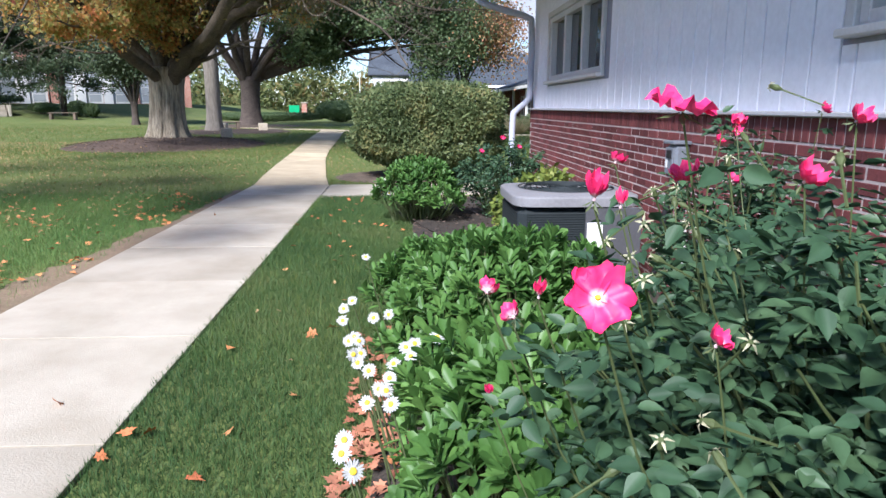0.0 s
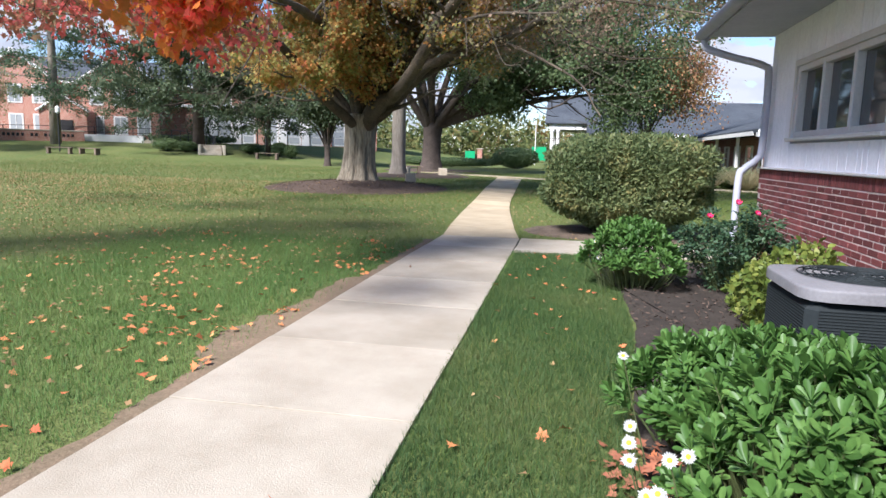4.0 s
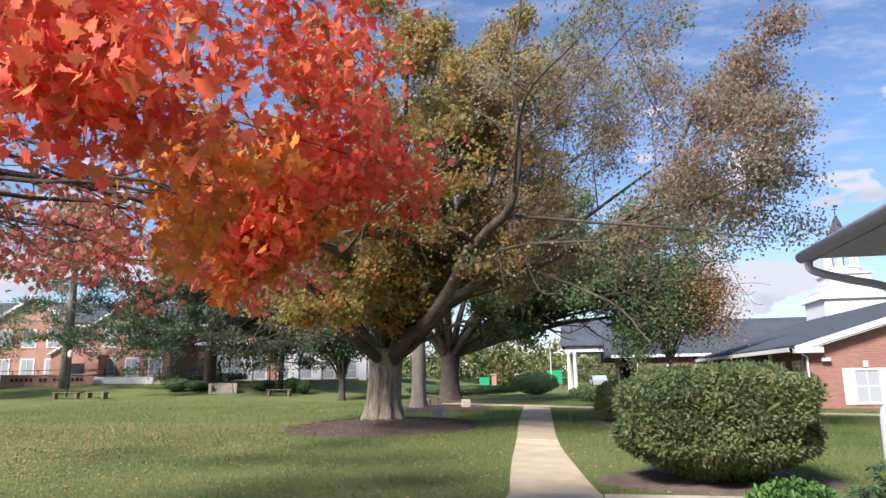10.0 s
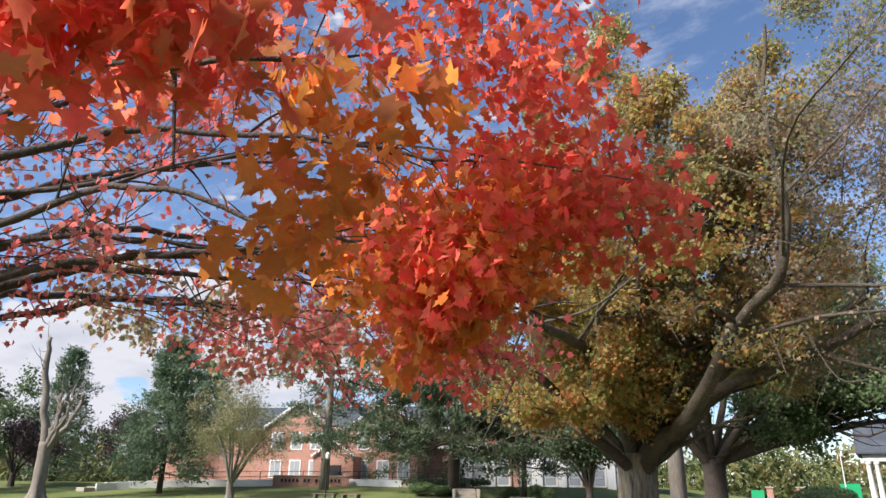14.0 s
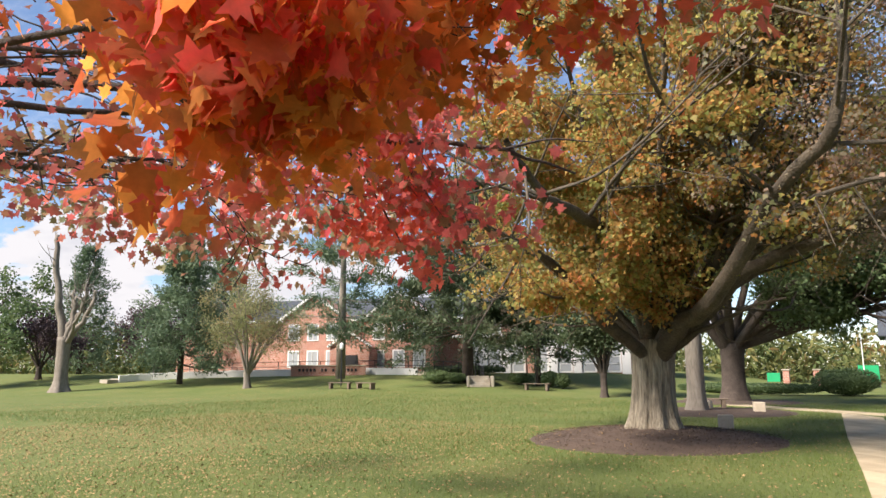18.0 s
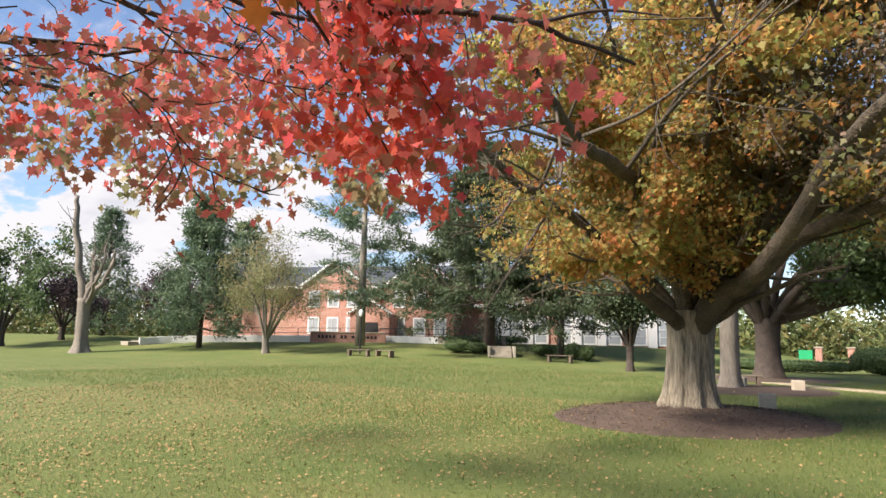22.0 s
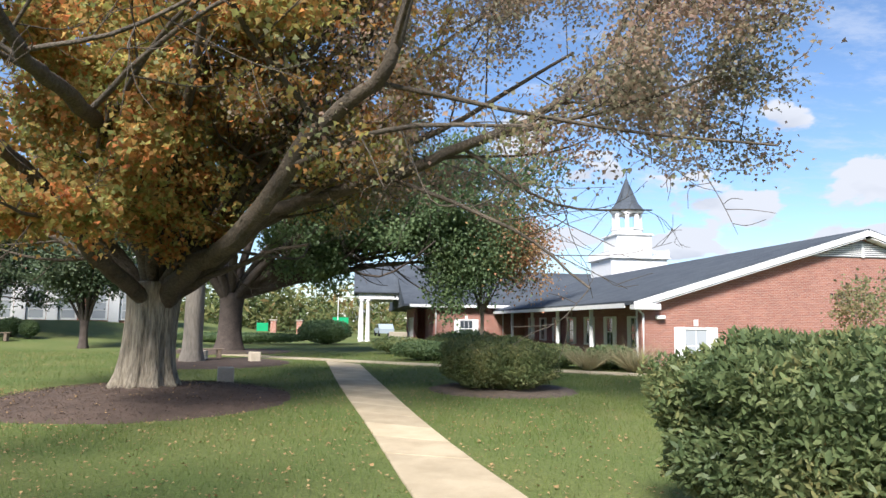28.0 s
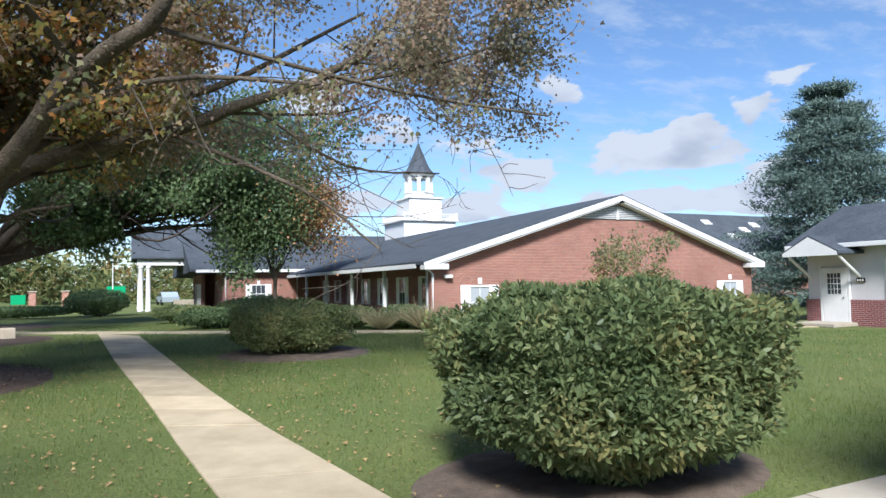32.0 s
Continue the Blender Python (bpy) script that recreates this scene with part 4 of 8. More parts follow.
    sp.tube(smooth_line([(ex - 0.05, -2.12, ez - 0.05), (ex - 0.02, -2.13, ez - 0.16), (ex + 0.25, -2.2, ez - 0.27), (HX - 0.12, -2.28, ez - 0.38), (HX - 0.06, -2.28, ez - 0.52), (HX - 0.06, -2.28, 1.50), (HX - 0.10, -2.26, 1.36), (HX - 0.22, -2.22, 1.24), (HX - 0.27, -2.21, 1.10), (HX - 0.27, -2.2, 0.2)], 60), 0.042, 8)
    part("downspout", sp, M_EAVE, t, smooth=True)
    return t


house = house_near()


def ac_unit():
    x, y, s, h = 3.20, -6.80, 0.78, 0.74
    t = thing("air_conditioner", (x, y, 0.03), "square dark outdoor air conditioner with a light grey cap, on soil", "air conditioner")
    part("pad", Geo().box((x, y, 0.035), (s + 0.12, s + 0.12, 0.07), bev=0.01), M_CONC, t)
    part("cabinet", Geo().box((x, y, 0.37), (s - 0.02, s - 0.02, h - 0.12), bev=0.05), M_DKMETAL, t)
    g = Geo()
    for k in range(34):
        z = 0.12 + k * 0.0155
        g.box((x, y, z), (s - 0.012, s - 0.12, 0.005), bev=0.001)
        g.box((x, y, z), (s - 0.12, s - 0.012, 0.005), bev=0.001)
    part("louvres", g, M_DKMETAL, t, "thin dark louvre slats")
    part("access_panel", Geo().box((x + 0.22, y - s / 2, 0.37), (0.36, 0.02, h - 0.13), bev=0.005), M_METAL, t, "grey service panel")
    part("sticker", Geo().box((x + 0.1, y - s / 2 - 0.012, 0.50), (0.10, 0.004, 0.16), bev=0.001), M_WHITE, t, "white rating sticker")
    # cap ring with a round mouth
    n = 40
    cap = Geo()
    outer, inner = [], []
    for i in range(n):
        a = 2 * math.pi * i / n
        c, q = math.cos(a), math.sin(a)
        k = 1 / ((abs(c) ** 7 + abs(q) ** 7) ** (1 / 7))
        outer.append((c * k * (s / 2 + 0.02), q * k * (s / 2 + 0.02)))
        inner.append((c * 0.33, q * 0.33))
    rows = [([(px, py) for px, py in outer], h - 0.06), ([(px, py) for px, py in outer], h - 0.055), ([(px, py) for px, py in outer], h - 0.012), ([(px * 0.997, py * 0.997) for px, py in outer], h - 0.004), ([(px * 0.985, py * 0.985) for px, py in outer], h + 0.001), ([(px * 0.95, py * 0.95) for px, py in outer], h + 0.005), ([(px * 1.07, py * 1.07) for px, py in inner], h + 0.018), (inner, h + 0.022), ([(px * 0.96, py * 0.96) for px, py in inner], h - 0.05)]
    vs = [(x + px, y + py, z) for pts, z in rows for px, py in pts]
    cap.add(vs, [(r * n + i, r * n + (i + 1) % n, (r + 1) * n + (i + 1) % n, (r + 1) * n + i) for r in range(len(rows) - 1) for i in range(n)])
    part("cap", cap, M_LTMETAL, t, "light grey moulded cap", smooth=True)
    grille = Geo()
    for k in range(1, 9):
        rr = 0.04 * k
        grille.tube([(x + rr * math.cos(a), y + rr * math.sin(a), h + 0.02) for a in np.linspace(0, 2 * math.pi, 25)], 0.004, 4, caps=False)
    for a in np.linspace(0, math.pi, 5)[:-1]:
        grille.tube([(x + 0.33 * math.cos(a), y + 0.33 * math.sin(a), h + 0.015), (x - 0.33 * math.cos(a), y - 0.33 * math.sin(a), h + 0.015)], 0.005, 4)
    part("grille", grille, M_DKMETAL, t, "black wire fan grille")
    part("fan_well", Geo().lathe((x, y, h - 0.14), [(0.30, 0), (0.31, 0.1)], 24), M_BLACK, t)
    return t


ac_unit()

# ---------------------------------------------------------------- clipped bushes
def dirt_strip():
    """Worn earth along the walk's rim."""
    rng = np.random.default_rng(19)
    ys = np.linspace(-12, -0.6, 90)
    out = [(-0.56 - 0.30 * max(0.0, math.sin(0.95 * y + 0.6) + 0.4 * math.sin(2.7 * y)) - 0.09 * rng.random(), float(y)) for y in ys]
    g = Geo()
    vs, m = [], len(ys)
    for k, z in ((0.0, -0.006), (0.5, -0.006), (1.0, -0.026)):
        vs += [(-0.455 + (x + 0.455) * k, y, z + rng.normal() * 0.002) for x, y in out]
    g.add(vs, [(r * m + i, r * m + i + 1, (r + 1) * m + i + 1, (r + 1) * m + i) for r in range(2) for i in range(m - 1)])
    tagged(part("worn_edge", g, M_DIRT, smooth=True), "worn bare earth along the walk", "bare earth", kind="structure")


dirt_strip()
bush("clipped_bush", (2.5, 1.2), (1.29, 1.14), 1.66, 3, M_LEAF_HEDGE, "large clipped bush with small dark green leaves, on bare soil", 56000, 0.074, "lance", boxy=4.4, lump=0.17, base_gap=0.1, stems=70, foot=0.5)
bush("clipped_bush", (2.5, 14.2), (1.43, 1.55), 1.33, 5, M_LEAF_OLIVE, "rounded clipped bush with small olive leaves, on bare soil", 20000, 0.082, "lance", boxy=3.2, lump=0.18, base_gap=0.02, foot=0.78)


# ---------------------------------------------------------------- the great tree in the mulch ring
def great_tree():
    rng = np.random.default_rng(21)
    bx, by = -5.97, 12.35
    t = thing("old_tree", (bx, by, 0), "huge old maple with yellow and rust leaves in a mulch ring", "tree")
    part("trunk", trunk_geo((bx, by, 0.1), (bx + 0.1, by - 0.05, 2.55), 0.525, 1.5, 160, 9, rng, 44, ridges=38), M_BARK, t, "broad furrowed grey trunk with flared foot", smooth=True)
    tips, outer = [], []
    c = np.array([bx + 0.1, by, 2.0])
    # limb lines, radius at the foot and at the end, side branches, where the leaves belong
    limbs = [
        ([c, (-4.9, 11.3, 2.75), (-3.95, 10.25, 3.2), (-3.1, 9.3, 4.05), (-2.3, 8.4, 5.0), (-1.35, 7.35, 5.6), (-0.85, 6.8, 6.1), (-0.62, 6.5, 7.2), (-0.7, 6.4, 9.2), (-0.4, 6.2, 11.4)], 0.25, 0.035, 8, "outer"),
        ([c, (-4.5, 11.6, 2.9), (-3.3, 11.0, 4.0), (-2.2, 10.46, 4.35), (-0.75, 9.75, 4.68), (0.43, 9.13, 5.1), (1.6, 8.55, 5.45), (2.5, 8.1, 6.0), (3.25, 7.72, 6.95), (4.0, 7.3, 8.6)], 0.2, 0.03, 9, "far"),
        ([(1.2, 8.75, 5.32), (2.5, 8.1, 5.55), (3.9, 7.4, 5.85), (5.5, 6.6, 6.4)], 0.055, 0.012, 8, "far"),
        ([(0.1, 9.3, 5.0), (1.2, 9.2, 5.05), (2.4, 8.8, 5.1), (3.2, 8.5, 5.4)], 0.04, 0.01, 4, "far"),
        ([(2.4, 8.15, 5.95), (3.6, 7.9, 7.2), (4.6, 7.6, 8.2), (5.2, 7.3, 9.4)], 0.05, 0.012, 7, "far"),
        ([c, (-6.3, 10.6, 2.75), (-6.42, 9.9, 3.0), (-6.62, 8.4, 3.85), (-6.76, 7.3, 4.28), (-6.9, 6.3, 4.38), (-7.1, 5.4, 4.7), (-7.6, 4.4, 5.4)], 0.19, 0.05, 8, "near"),
        ([c, (-5.9, 11.5, 3.6), (-5.72, 10.0, 4.75), (-5.5, 7.3, 4.8), (-5.35, 5.5, 4.8), (-5.3, 4.6, 4.78), (-5.22, 3.9, 4.95), (-5.15, 2.8, 5.3)], 0.19, 0.05, 8, "near"),
        ([c, (-5.3, 11.6, 2.85), (-5.2, 11.5, 3.5), (-5.5, 11.4, 4.4)], 0.15, 0.08, 4, "near"),
        ([c, (-4.6, 11.55, 2.65), (-3.9, 11.4, 2.9), (-3.2, 11.3, 3.25), (-2.4, 11.2, 3.4)], 0.09, 0.03, 4, "near"),
        ([c, (-6.8, 12.3, 2.7), (-8.0, 12.2, 3.5), (-9.4, 11.9, 3.9), (-10.8, 11.4, 4.2)], 0.12, 0.02, 7, "outer"),
        ([c, (-6.6, 12.1, 3.0), (-8.2, 11.4, 4.6), (-10.2, 10.6, 6.0)], 0.16, 0.03, 5, "outer"),
        ([c, (-3.6, 11.3, 5.0), (-1.2, 10.2, 7.8), (0.8, 9.4, 11.0)], 0.13, 0.03, 7, "far"),
        ([c, (-3.0, 11.2, 4.5), (0.4, 10.4, 5.9), (3.2, 9.8, 7.6)], 0.13, 0.03, 7, "far"),
        ([c, (-7.2, 12.0, 3.8), (-9.8, 11.4, 5.9), (-14.0, 12.6, 8.2)], 0.17, 0.04, 5, "outer"),
        ([c, (-5.6, 12.6, 4.4), (-5.2, 12.2, 7.2), (-4.9, 11.6, 11.6)], 0.18, 0.04, 7, "outer"),
        ([c, (-5.0, 12.8, 3.8), (-3.4, 12.8, 6.2), (-1.2, 12.4, 9.6)], 0.17, 0.04, 7, "outer"),
        ([c, (-6.3, 12.0, 4.4), (-6.9, 11.0, 7.4), (-7.4, 10.2, 11.6)], 0.18, 0.04, 7, "near"),
        ([c, (-6.7, 13.2, 3.6), (-9.2, 15.2, 5.8), (-11.6, 17.0, 8.8)], 0.18, 0.04, 5, "outer"),
        ([c, (-5.6, 13.5, 4.0), (-4.6, 16.0, 6.8), (-3.8, 18.0, 10.5)], 0.18, 0.04, 5, "outer"),
        ([c, (-4.6, 13.0, 3.4), (-2.6, 14.6, 5.2), (-0.2, 16.0, 8.2)], 0.17, 0.04, 6, "outer"),
        ([c, (-5.7, 11.2, 3.8), (-4.7, 9.4, 5.6), (-3.9, 7.4, 7.6), (-3.4, 6.0, 9.6)], 0.16, 0.04, 8, "near"),
        ([c, (-6.2, 11.2, 4.0), (-7.2, 9.6, 6.0), (-8.4, 8.0, 7.8), (-9.2, 6.8, 9.4)], 0.16, 0.04, 8, "near"),
        ([c, (-5.4, 11.6, 4.6), (-4.2, 9.9, 8.0), (-3.0, 8.6, 12.0)], 0.15, 0.03, 7, "outer"),
        ([c, (-4.2, 11.2, 4.9), (-2.2, 9.6, 7.4), (-0.2, 8.6, 9.8)], 0.14, 0.03, 7, "far"),
        ([c, (-3.9, 11.6, 4.4), (-1.4, 10.6, 6.4), (1.4, 9.8, 8.4)], 0.14, 0.03, 7, "far"),
    ]
    far = []
    heap = {"near": tips, "outer": outer, "far": far}
    for i, (pts, r0, r1, kids, kind) in enumerate(limbs):
        g = Geo()
        grow(g, heap[kind], rng, pts, r0, r1, 3, min(kids, 7), 0.44, 0.14, 0.8, 10, 0.3, 0.4)
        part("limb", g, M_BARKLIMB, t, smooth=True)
    # a snapped pale branch hangs in the fork
    twig = Geo().tube(smooth_line([(-5.45, 11.2, 4.3), (-5.2, 11.0, 3.9), (-5.0, 11.0, 3.4), (-4.75, 11.05, 2.8)], 10), np.linspace(0.028, 0.012, 10), 6)
    for e in ((-5.9, 10.9, 4.1), (-5.7, 10.7, 3.6), (-6.1, 10.8, 3.7)):
        twig.tube(smooth_line([(-5.4, 11.15, 4.2), ((e[0] - 5.4) / 2, 11.0, 4.1), e], 8), np.linspace(0.016, 0.006, 8), 5)
    part("broken_branch", twig, M_BARKPALE, t, "snapped pale bare branch", smooth=True)

    def tufts(name, rows, clusters, each, size, spread, mat, label, keep):
        """Leaves in hanging tufts at picked twig ends, with gaps between them."""
        q = np.array(rows)
        q = q[keep(q)]
        q = q[rng.integers(0, len(q), clusters)]
        at = np.repeat(q[:, :3], each, 0) + rng.normal(size=(clusters * each, 3)) * spread * np.array([1, 1, 0.75])
        way = np.repeat(q[:, 3:], each, 0)
        way = way / (np.linalg.norm(way, axis=1)[:, None] + 1e-9) * 0.4 + np.array([0, 0, -0.6])
        part(name, leaf_mesh(name, at, size, "lobe", rng, ahead=way, spread=0.6, fold=0.2), mat, t, label)

    # short leafy sprays before the fork
    g = Geo()
    for k in range(46):
        a = rng.uniform(-2.5, -0.6)
        s0 = np.array([bx + 0.6 * math.cos(a) + rng.normal() * 0.5, by + 1.1 * math.sin(a), rng.uniform(3.2, 4.6)])
        e = s0 + np.array([rng.normal() * 0.9, -rng.uniform(0.6, 2.4), rng.uniform(-0.5, 0.5)])
        e[2] = max(e[2], 3.1)
        line = smooth_line([s0, (s0 + e) / 2 + np.array([0, 0, 0.15]), e], 7)
        g.tube(line, np.linspace(0.022, 0.006, 7), 5, caps=False)
        for j in range(3, 7):
            tips.append((*line[j], *(e - s0)))
            tips.append((*(line[j] + rng.normal(size=3) * 0.15), *(e - s0)))
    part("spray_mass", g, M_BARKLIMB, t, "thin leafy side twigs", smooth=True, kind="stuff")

    def low(q):
        # the bare hollow under the crown
        floor = np.where(q[:, 1] < 11.2, 3.3, 3.75) + 0.35 * np.sin(q[:, 0] * 1.7) * np.sin(q[:, 1] * 1.3) + np.where(q[:, 0] > -3.6, 0.55, 0.0)
        floor = np.where(q[:, 0] < -8.4, 3.0, floor)
        hollow = np.hypot(q[:, 0] + 5.9, q[:, 1] - 12.3) < 1.0
        return (q[:, 2] > floor) & ~(hollow & (q[:, 2] < 4.4))

    def flank(q):
        # the crown's lawn side is drawn in and open towards the front
        rag = 0.7 * np.sin(q[:, 2] * 2.3 + q[:, 1]) + 0.4 * np.sin(q[:, 2] * 5.1)
        side = q[:, 0] > -4.3 - 0.58 * q[:, 1] + rag
        lift = q[:, 2] > 3.0 + 0.3 * np.maximum(0, -7.0 - q[:, 0]) + 0.3 * rag
        front = (q[:, 1] > 6.9 + 0.6 * rag) | ((q[:, 2] > 6.0) & (q[:, 1] > 5.5)) | ((q[:, 1] > 4.5) & (rng.random(len(q)) < 0.06))
        return side & lift & front

    every = tips + outer[::2]
    tufts("leaves", every + far[::3], 5600, 24, 0.12, 0.2, M_LEAF_BIG, "yellow, olive and rust leaves", lambda q: low(q) & flank(q) & (q[:, 0] < -0.6 + 1.0 * np.sin(q[:, 1] * 3 + q[:, 2] * 2)))
    tufts("outer_leaves", outer, 3000, 16, 0.105, 0.24, M_LEAF_DUSK, "dull olive leaves", lambda q: low(q) & flank(q) & (q[:, 2] > 3.6))
    tufts("sparse_leaves", far + outer[::6], 5400, 12, 0.086, 0.27, M_LEAF_RUSSET, "sparse brownish leaves", lambda q: (q[:, 2] > 4.35) & (q[:, 0] > -3.5))
    return t


great_tree()


def red_maple():
    rng = np.random.default_rng(8)
    bx, by = -8.0, -6.8
    t = thing("red_maple", (bx, by, 0), "maple with glowing red and orange leaves overhanging the lawn", "tree")
    part("trunk", trunk_geo((bx, by, 0), (bx, by, 2.4), 0.33, 1.5, 24, 6, rng, 12), M_BARKDK, t, smooth=True)
    c = np.array([bx, by, 2.3])
    # boughs, each with the leaf masses that hang on it: centre, half-sizes, sprays, leaves a spray
    plan = [
        ("orange", [c, (-6.2, -6.3, 3.6), (-4.0, -5.4, 4.1), (-1.7, -4.7, 3.6)], 0.11, [((-1.6, -4.7, 2.8), (0.65, 0.5, 0.5), 22), ((-1.6, -4.8, 2.25), (0.38, 0.3, 0.3), 11), ((-2.4, -4.4, 3.4), (0.7, 0.6, 0.5), 16)]),
        ("red", [c, (-6.0, -6.8, 4.2), (-3.6, -6.2, 5.0), (-1.2, -5.5, 4.6)], 0.10, [((-1.35, -4.4, 3.6), (0.6, 0.7, 0.5), 20), ((-1.9, -5.7, 4.2), (0.9, 0.6, 0.6), 12), ((-1.3, -4.7, 4.7), (0.7, 0.7, 0.6), 10), ((-1.25, -3.5, 3.5), (0.5, 0.5, 0.45), 18), ((-1.5, -3.6, 4.6), (0.6, 0.6, 0.6), 8)]),
        ("red", [c, (-6.4, -7.2, 3.9), (-4.2, -7.0, 4.5), (-2.4, -6.7, 4.2)], 0.09, [((-2.5, -6.5, 3.7), (0.7, 0.5, 0.5), 5), ((-3.4, -6.4, 4.2), (0.8, 0.6, 0.6), 5)]),
        ("red", [c, (-5.8, -7.2, 3.5), (-3.4, -7.3, 3.7), (-1.5, -7.0, 3.2)], 0.09, [((-1.25, -7.35, 2.85), (0.45, 0.3, 0.3), 15), ((-1.5, -7.5, 3.2), (0.4, 0.3, 0.3), 8)]),
        ("orange", [c, (-5.8, -6.9, 3.4), (-3.4, -6.9, 3.6), (-1.4, -6.6, 3.1)], 0.08, [((-1.05, -6.6, 2.55), (0.32, 0.35, 0.38), 10)]),
        ("red", [c, (-6.0, -6.2, 3.2), (-3.9, -5.6, 3.5), (-2.1, -5.1, 3.0)], 0.08, [((-1.72, -4.72, 2.35), (0.34, 0.3, 0.32), 14), ((-1.6, -4.95, 2.8), (0.36, 0.32, 0.35), 10)]),
        ("orange", [c, (-6.4, -5.6, 3.1), (-4.4, -4.7, 3.5), (-2.4, -4.0, 3.3)], 0.09, [((-2.3, -3.9, 2.9), (0.5, 0.5, 0.45), 13), ((-2.7, -4.2, 3.4), (0.7, 0.6, 0.5), 13), ((-1.8, -3.8, 3.2), (0.5, 0.5, 0.5), 22)]),
        ("dim", [c, (-6.6, -5.0, 3.4), (-5.0, -3.4, 3.9), (-3.2, -2.2, 3.5), (-2.4, -1.2, 3.3)], 0.1, [((-3.0, -2.0, 3.0), (0.6, 0.5, 0.45), 14), ((-2.9, -2.7, 3.7), (0.8, 0.6, 0.45), 14), ((-4.0, -2.2, 3.6), (0.9, 0.7, 0.6), 16)]),
        ("dim", [c, (-7.2, -4.8, 4.0), (-6.6, -2.2, 4.6), (-6.0, 0.6, 4.4)], 0.12, [((-5.6, -2.6, 3.3), (0.9, 0.8, 0.6), 26), ((-6.2, -0.6, 4.3), (1.2, 1.0, 0.9), 30), ((-5.0, -1.2, 4.6), (1.0, 0.9, 0.8), 24)]),
        ("dull", [c, (-8.4, -4.2, 3.8), (-8.6, -1.0, 4.4), (-8.4, 2.2, 4.4)], 0.12, [((-8.2, -0.4, 4.0), (1.3, 1.3, 0.8), 30), ((-7.6, 2.0, 4.4), (1.2, 1.2, 0.9), 26)]),
        ("dull", [c, (-9.8, -4.6, 4.2), (-11.4, -1.4, 5.4), (-12.4, 1.2, 5.6)], 0.12, [((-11.6, -0.6, 5.0), (1.4, 1.4, 0.9), 26)]),
        ("dim", [c, (-7.6, -5.6, 5.0), (-6.4, -3.6, 7.4), (-5.0, -2.2, 8.8)], 0.13, [((-5.6, -2.8, 7.4), (1.6, 1.4, 1.2), 5), ((-4.2, -3.4, 6.4), (1.2, 1.2, 0.9), 3)]),
        ("dim", [c, (-6.8, -6.4, 4.8), (-4.4, -5.6, 6.6), (-2.4, -5.0, 7.4)], 0.12, [((-3.2, -5.0, 6.4), (1.3, 1.2, 0.9), 3)]),
        ("red", [c, (-7.4, -7.4, 5.2), (-6.2, -7.2, 8.0)], 0.13, [((-6.2, -7.0, 7.4), (1.6, 1.6, 1.4), 5)]),
        ("dull", [c, (-8.8, -8.6, 4.8), (-9.6, -10.2, 7.6)], 0.13, [((-9.4, -9.8, 7.0), (1.6, 1.6, 1.4), 24)]),
    ]
    plan += [
        ("sparse", [c, (-6.6, -5.9, 3.2), (-5.0, -4.9, 3.6), (-3.6, -4.0, 3.5)], 0.08, []),
        ("sparse", [c, (-6.6, -6.0, 4.2), (-4.8, -5.2, 5.0), (-3.0, -4.2, 5.2)], 0.09, []),
        ("sparse", [c, (-6.9, -5.4, 2.9), (-5.9, -3.8, 3.4), (-4.8, -2.4, 3.5)], 0.07, []),
        ("sparse", [c, (-6.8, -6.2, 3.7), (-5.2, -5.3, 4.1), (-3.4, -4.6, 4.2)], 0.08, []),
        ("sparse", [c, (-7.2, -5.2, 4.2), (-6.2, -3.2, 5.4), (-5.0, -1.4, 5.9)], 0.09, []),
    ]
    plan.append(("ember", [c, (-6.4, -5.4, 3.3), (-5.0, -3.6, 3.7), (-3.7, -2.0, 3.5)], 0.08, [((-3.7, -1.75, 2.95), (0.5, 0.45, 0.42), 11), ((-3.5, -2.0, 3.5), (0.5, 0.45, 0.4), 6)]))
    heaps = {"sparse": [], "ember": [], "red": [], "orange": [], "dim": [], "dull": []}
    walkers = smooth_line([(2.1, -11.3, 1.3), (0.75, -10.1, 1.6), (0.3, -8.5, 1.65), (-0.1, -6.9, 1.8), (-0.65, -5.6, 1.78), (-1.3, -4.3, 1.7), (-1.5, -3.5, 1.65)], 60)
    tw = Geo()
    for tint, pts, r0, masses in plan:
        g = Geo()
        line = smooth_line(pts, 22)
        bow = rng.uniform(0, 6.28, 3)
        s01 = np.linspace(0, 1, 22)
        line += np.stack([np.sin(9 * s01 + bow[0]), np.sin(11 * s01 + bow[1]), np.sin(8 * s01 + bow[2])], 1) * (0.11 * np.sin(np.pi * s01))[:, None]
        line[1:-1] += rng.normal(size=(20, 3)) * 0.02
        g.tube(line, r0 * (0.75 - 0.75 * s01**0.6) + 0.01, 8)
        for k in range(7 if tint in ("dim", "sparse", "dull") else 4):
            # side limbs
            j = int(rng.integers(6, 20))
            d = (line[j + 1] - line[j - 1]) / np.linalg.norm(line[j + 1] - line[j - 1]) + rng.normal(size=3) * np.array([0.6, 0.6, 0.35])
            e = line[j] + d * rng.uniform(0.4, 1.0)
            if np.hypot(e[0] + 0.2, e[1] + 6.5) > 1.3:
                limb = smooth_line([line[j], line[j] + d * 0.25 + np.array([0, 0, 0.05]), e], 8)
                if np.min(np.linalg.norm(limb[:, None] - walkers[None], axis=2)) > 1.5:
                    tw.tube(limb, np.linspace(0.014, 0.005, 8), 5, caps=False)
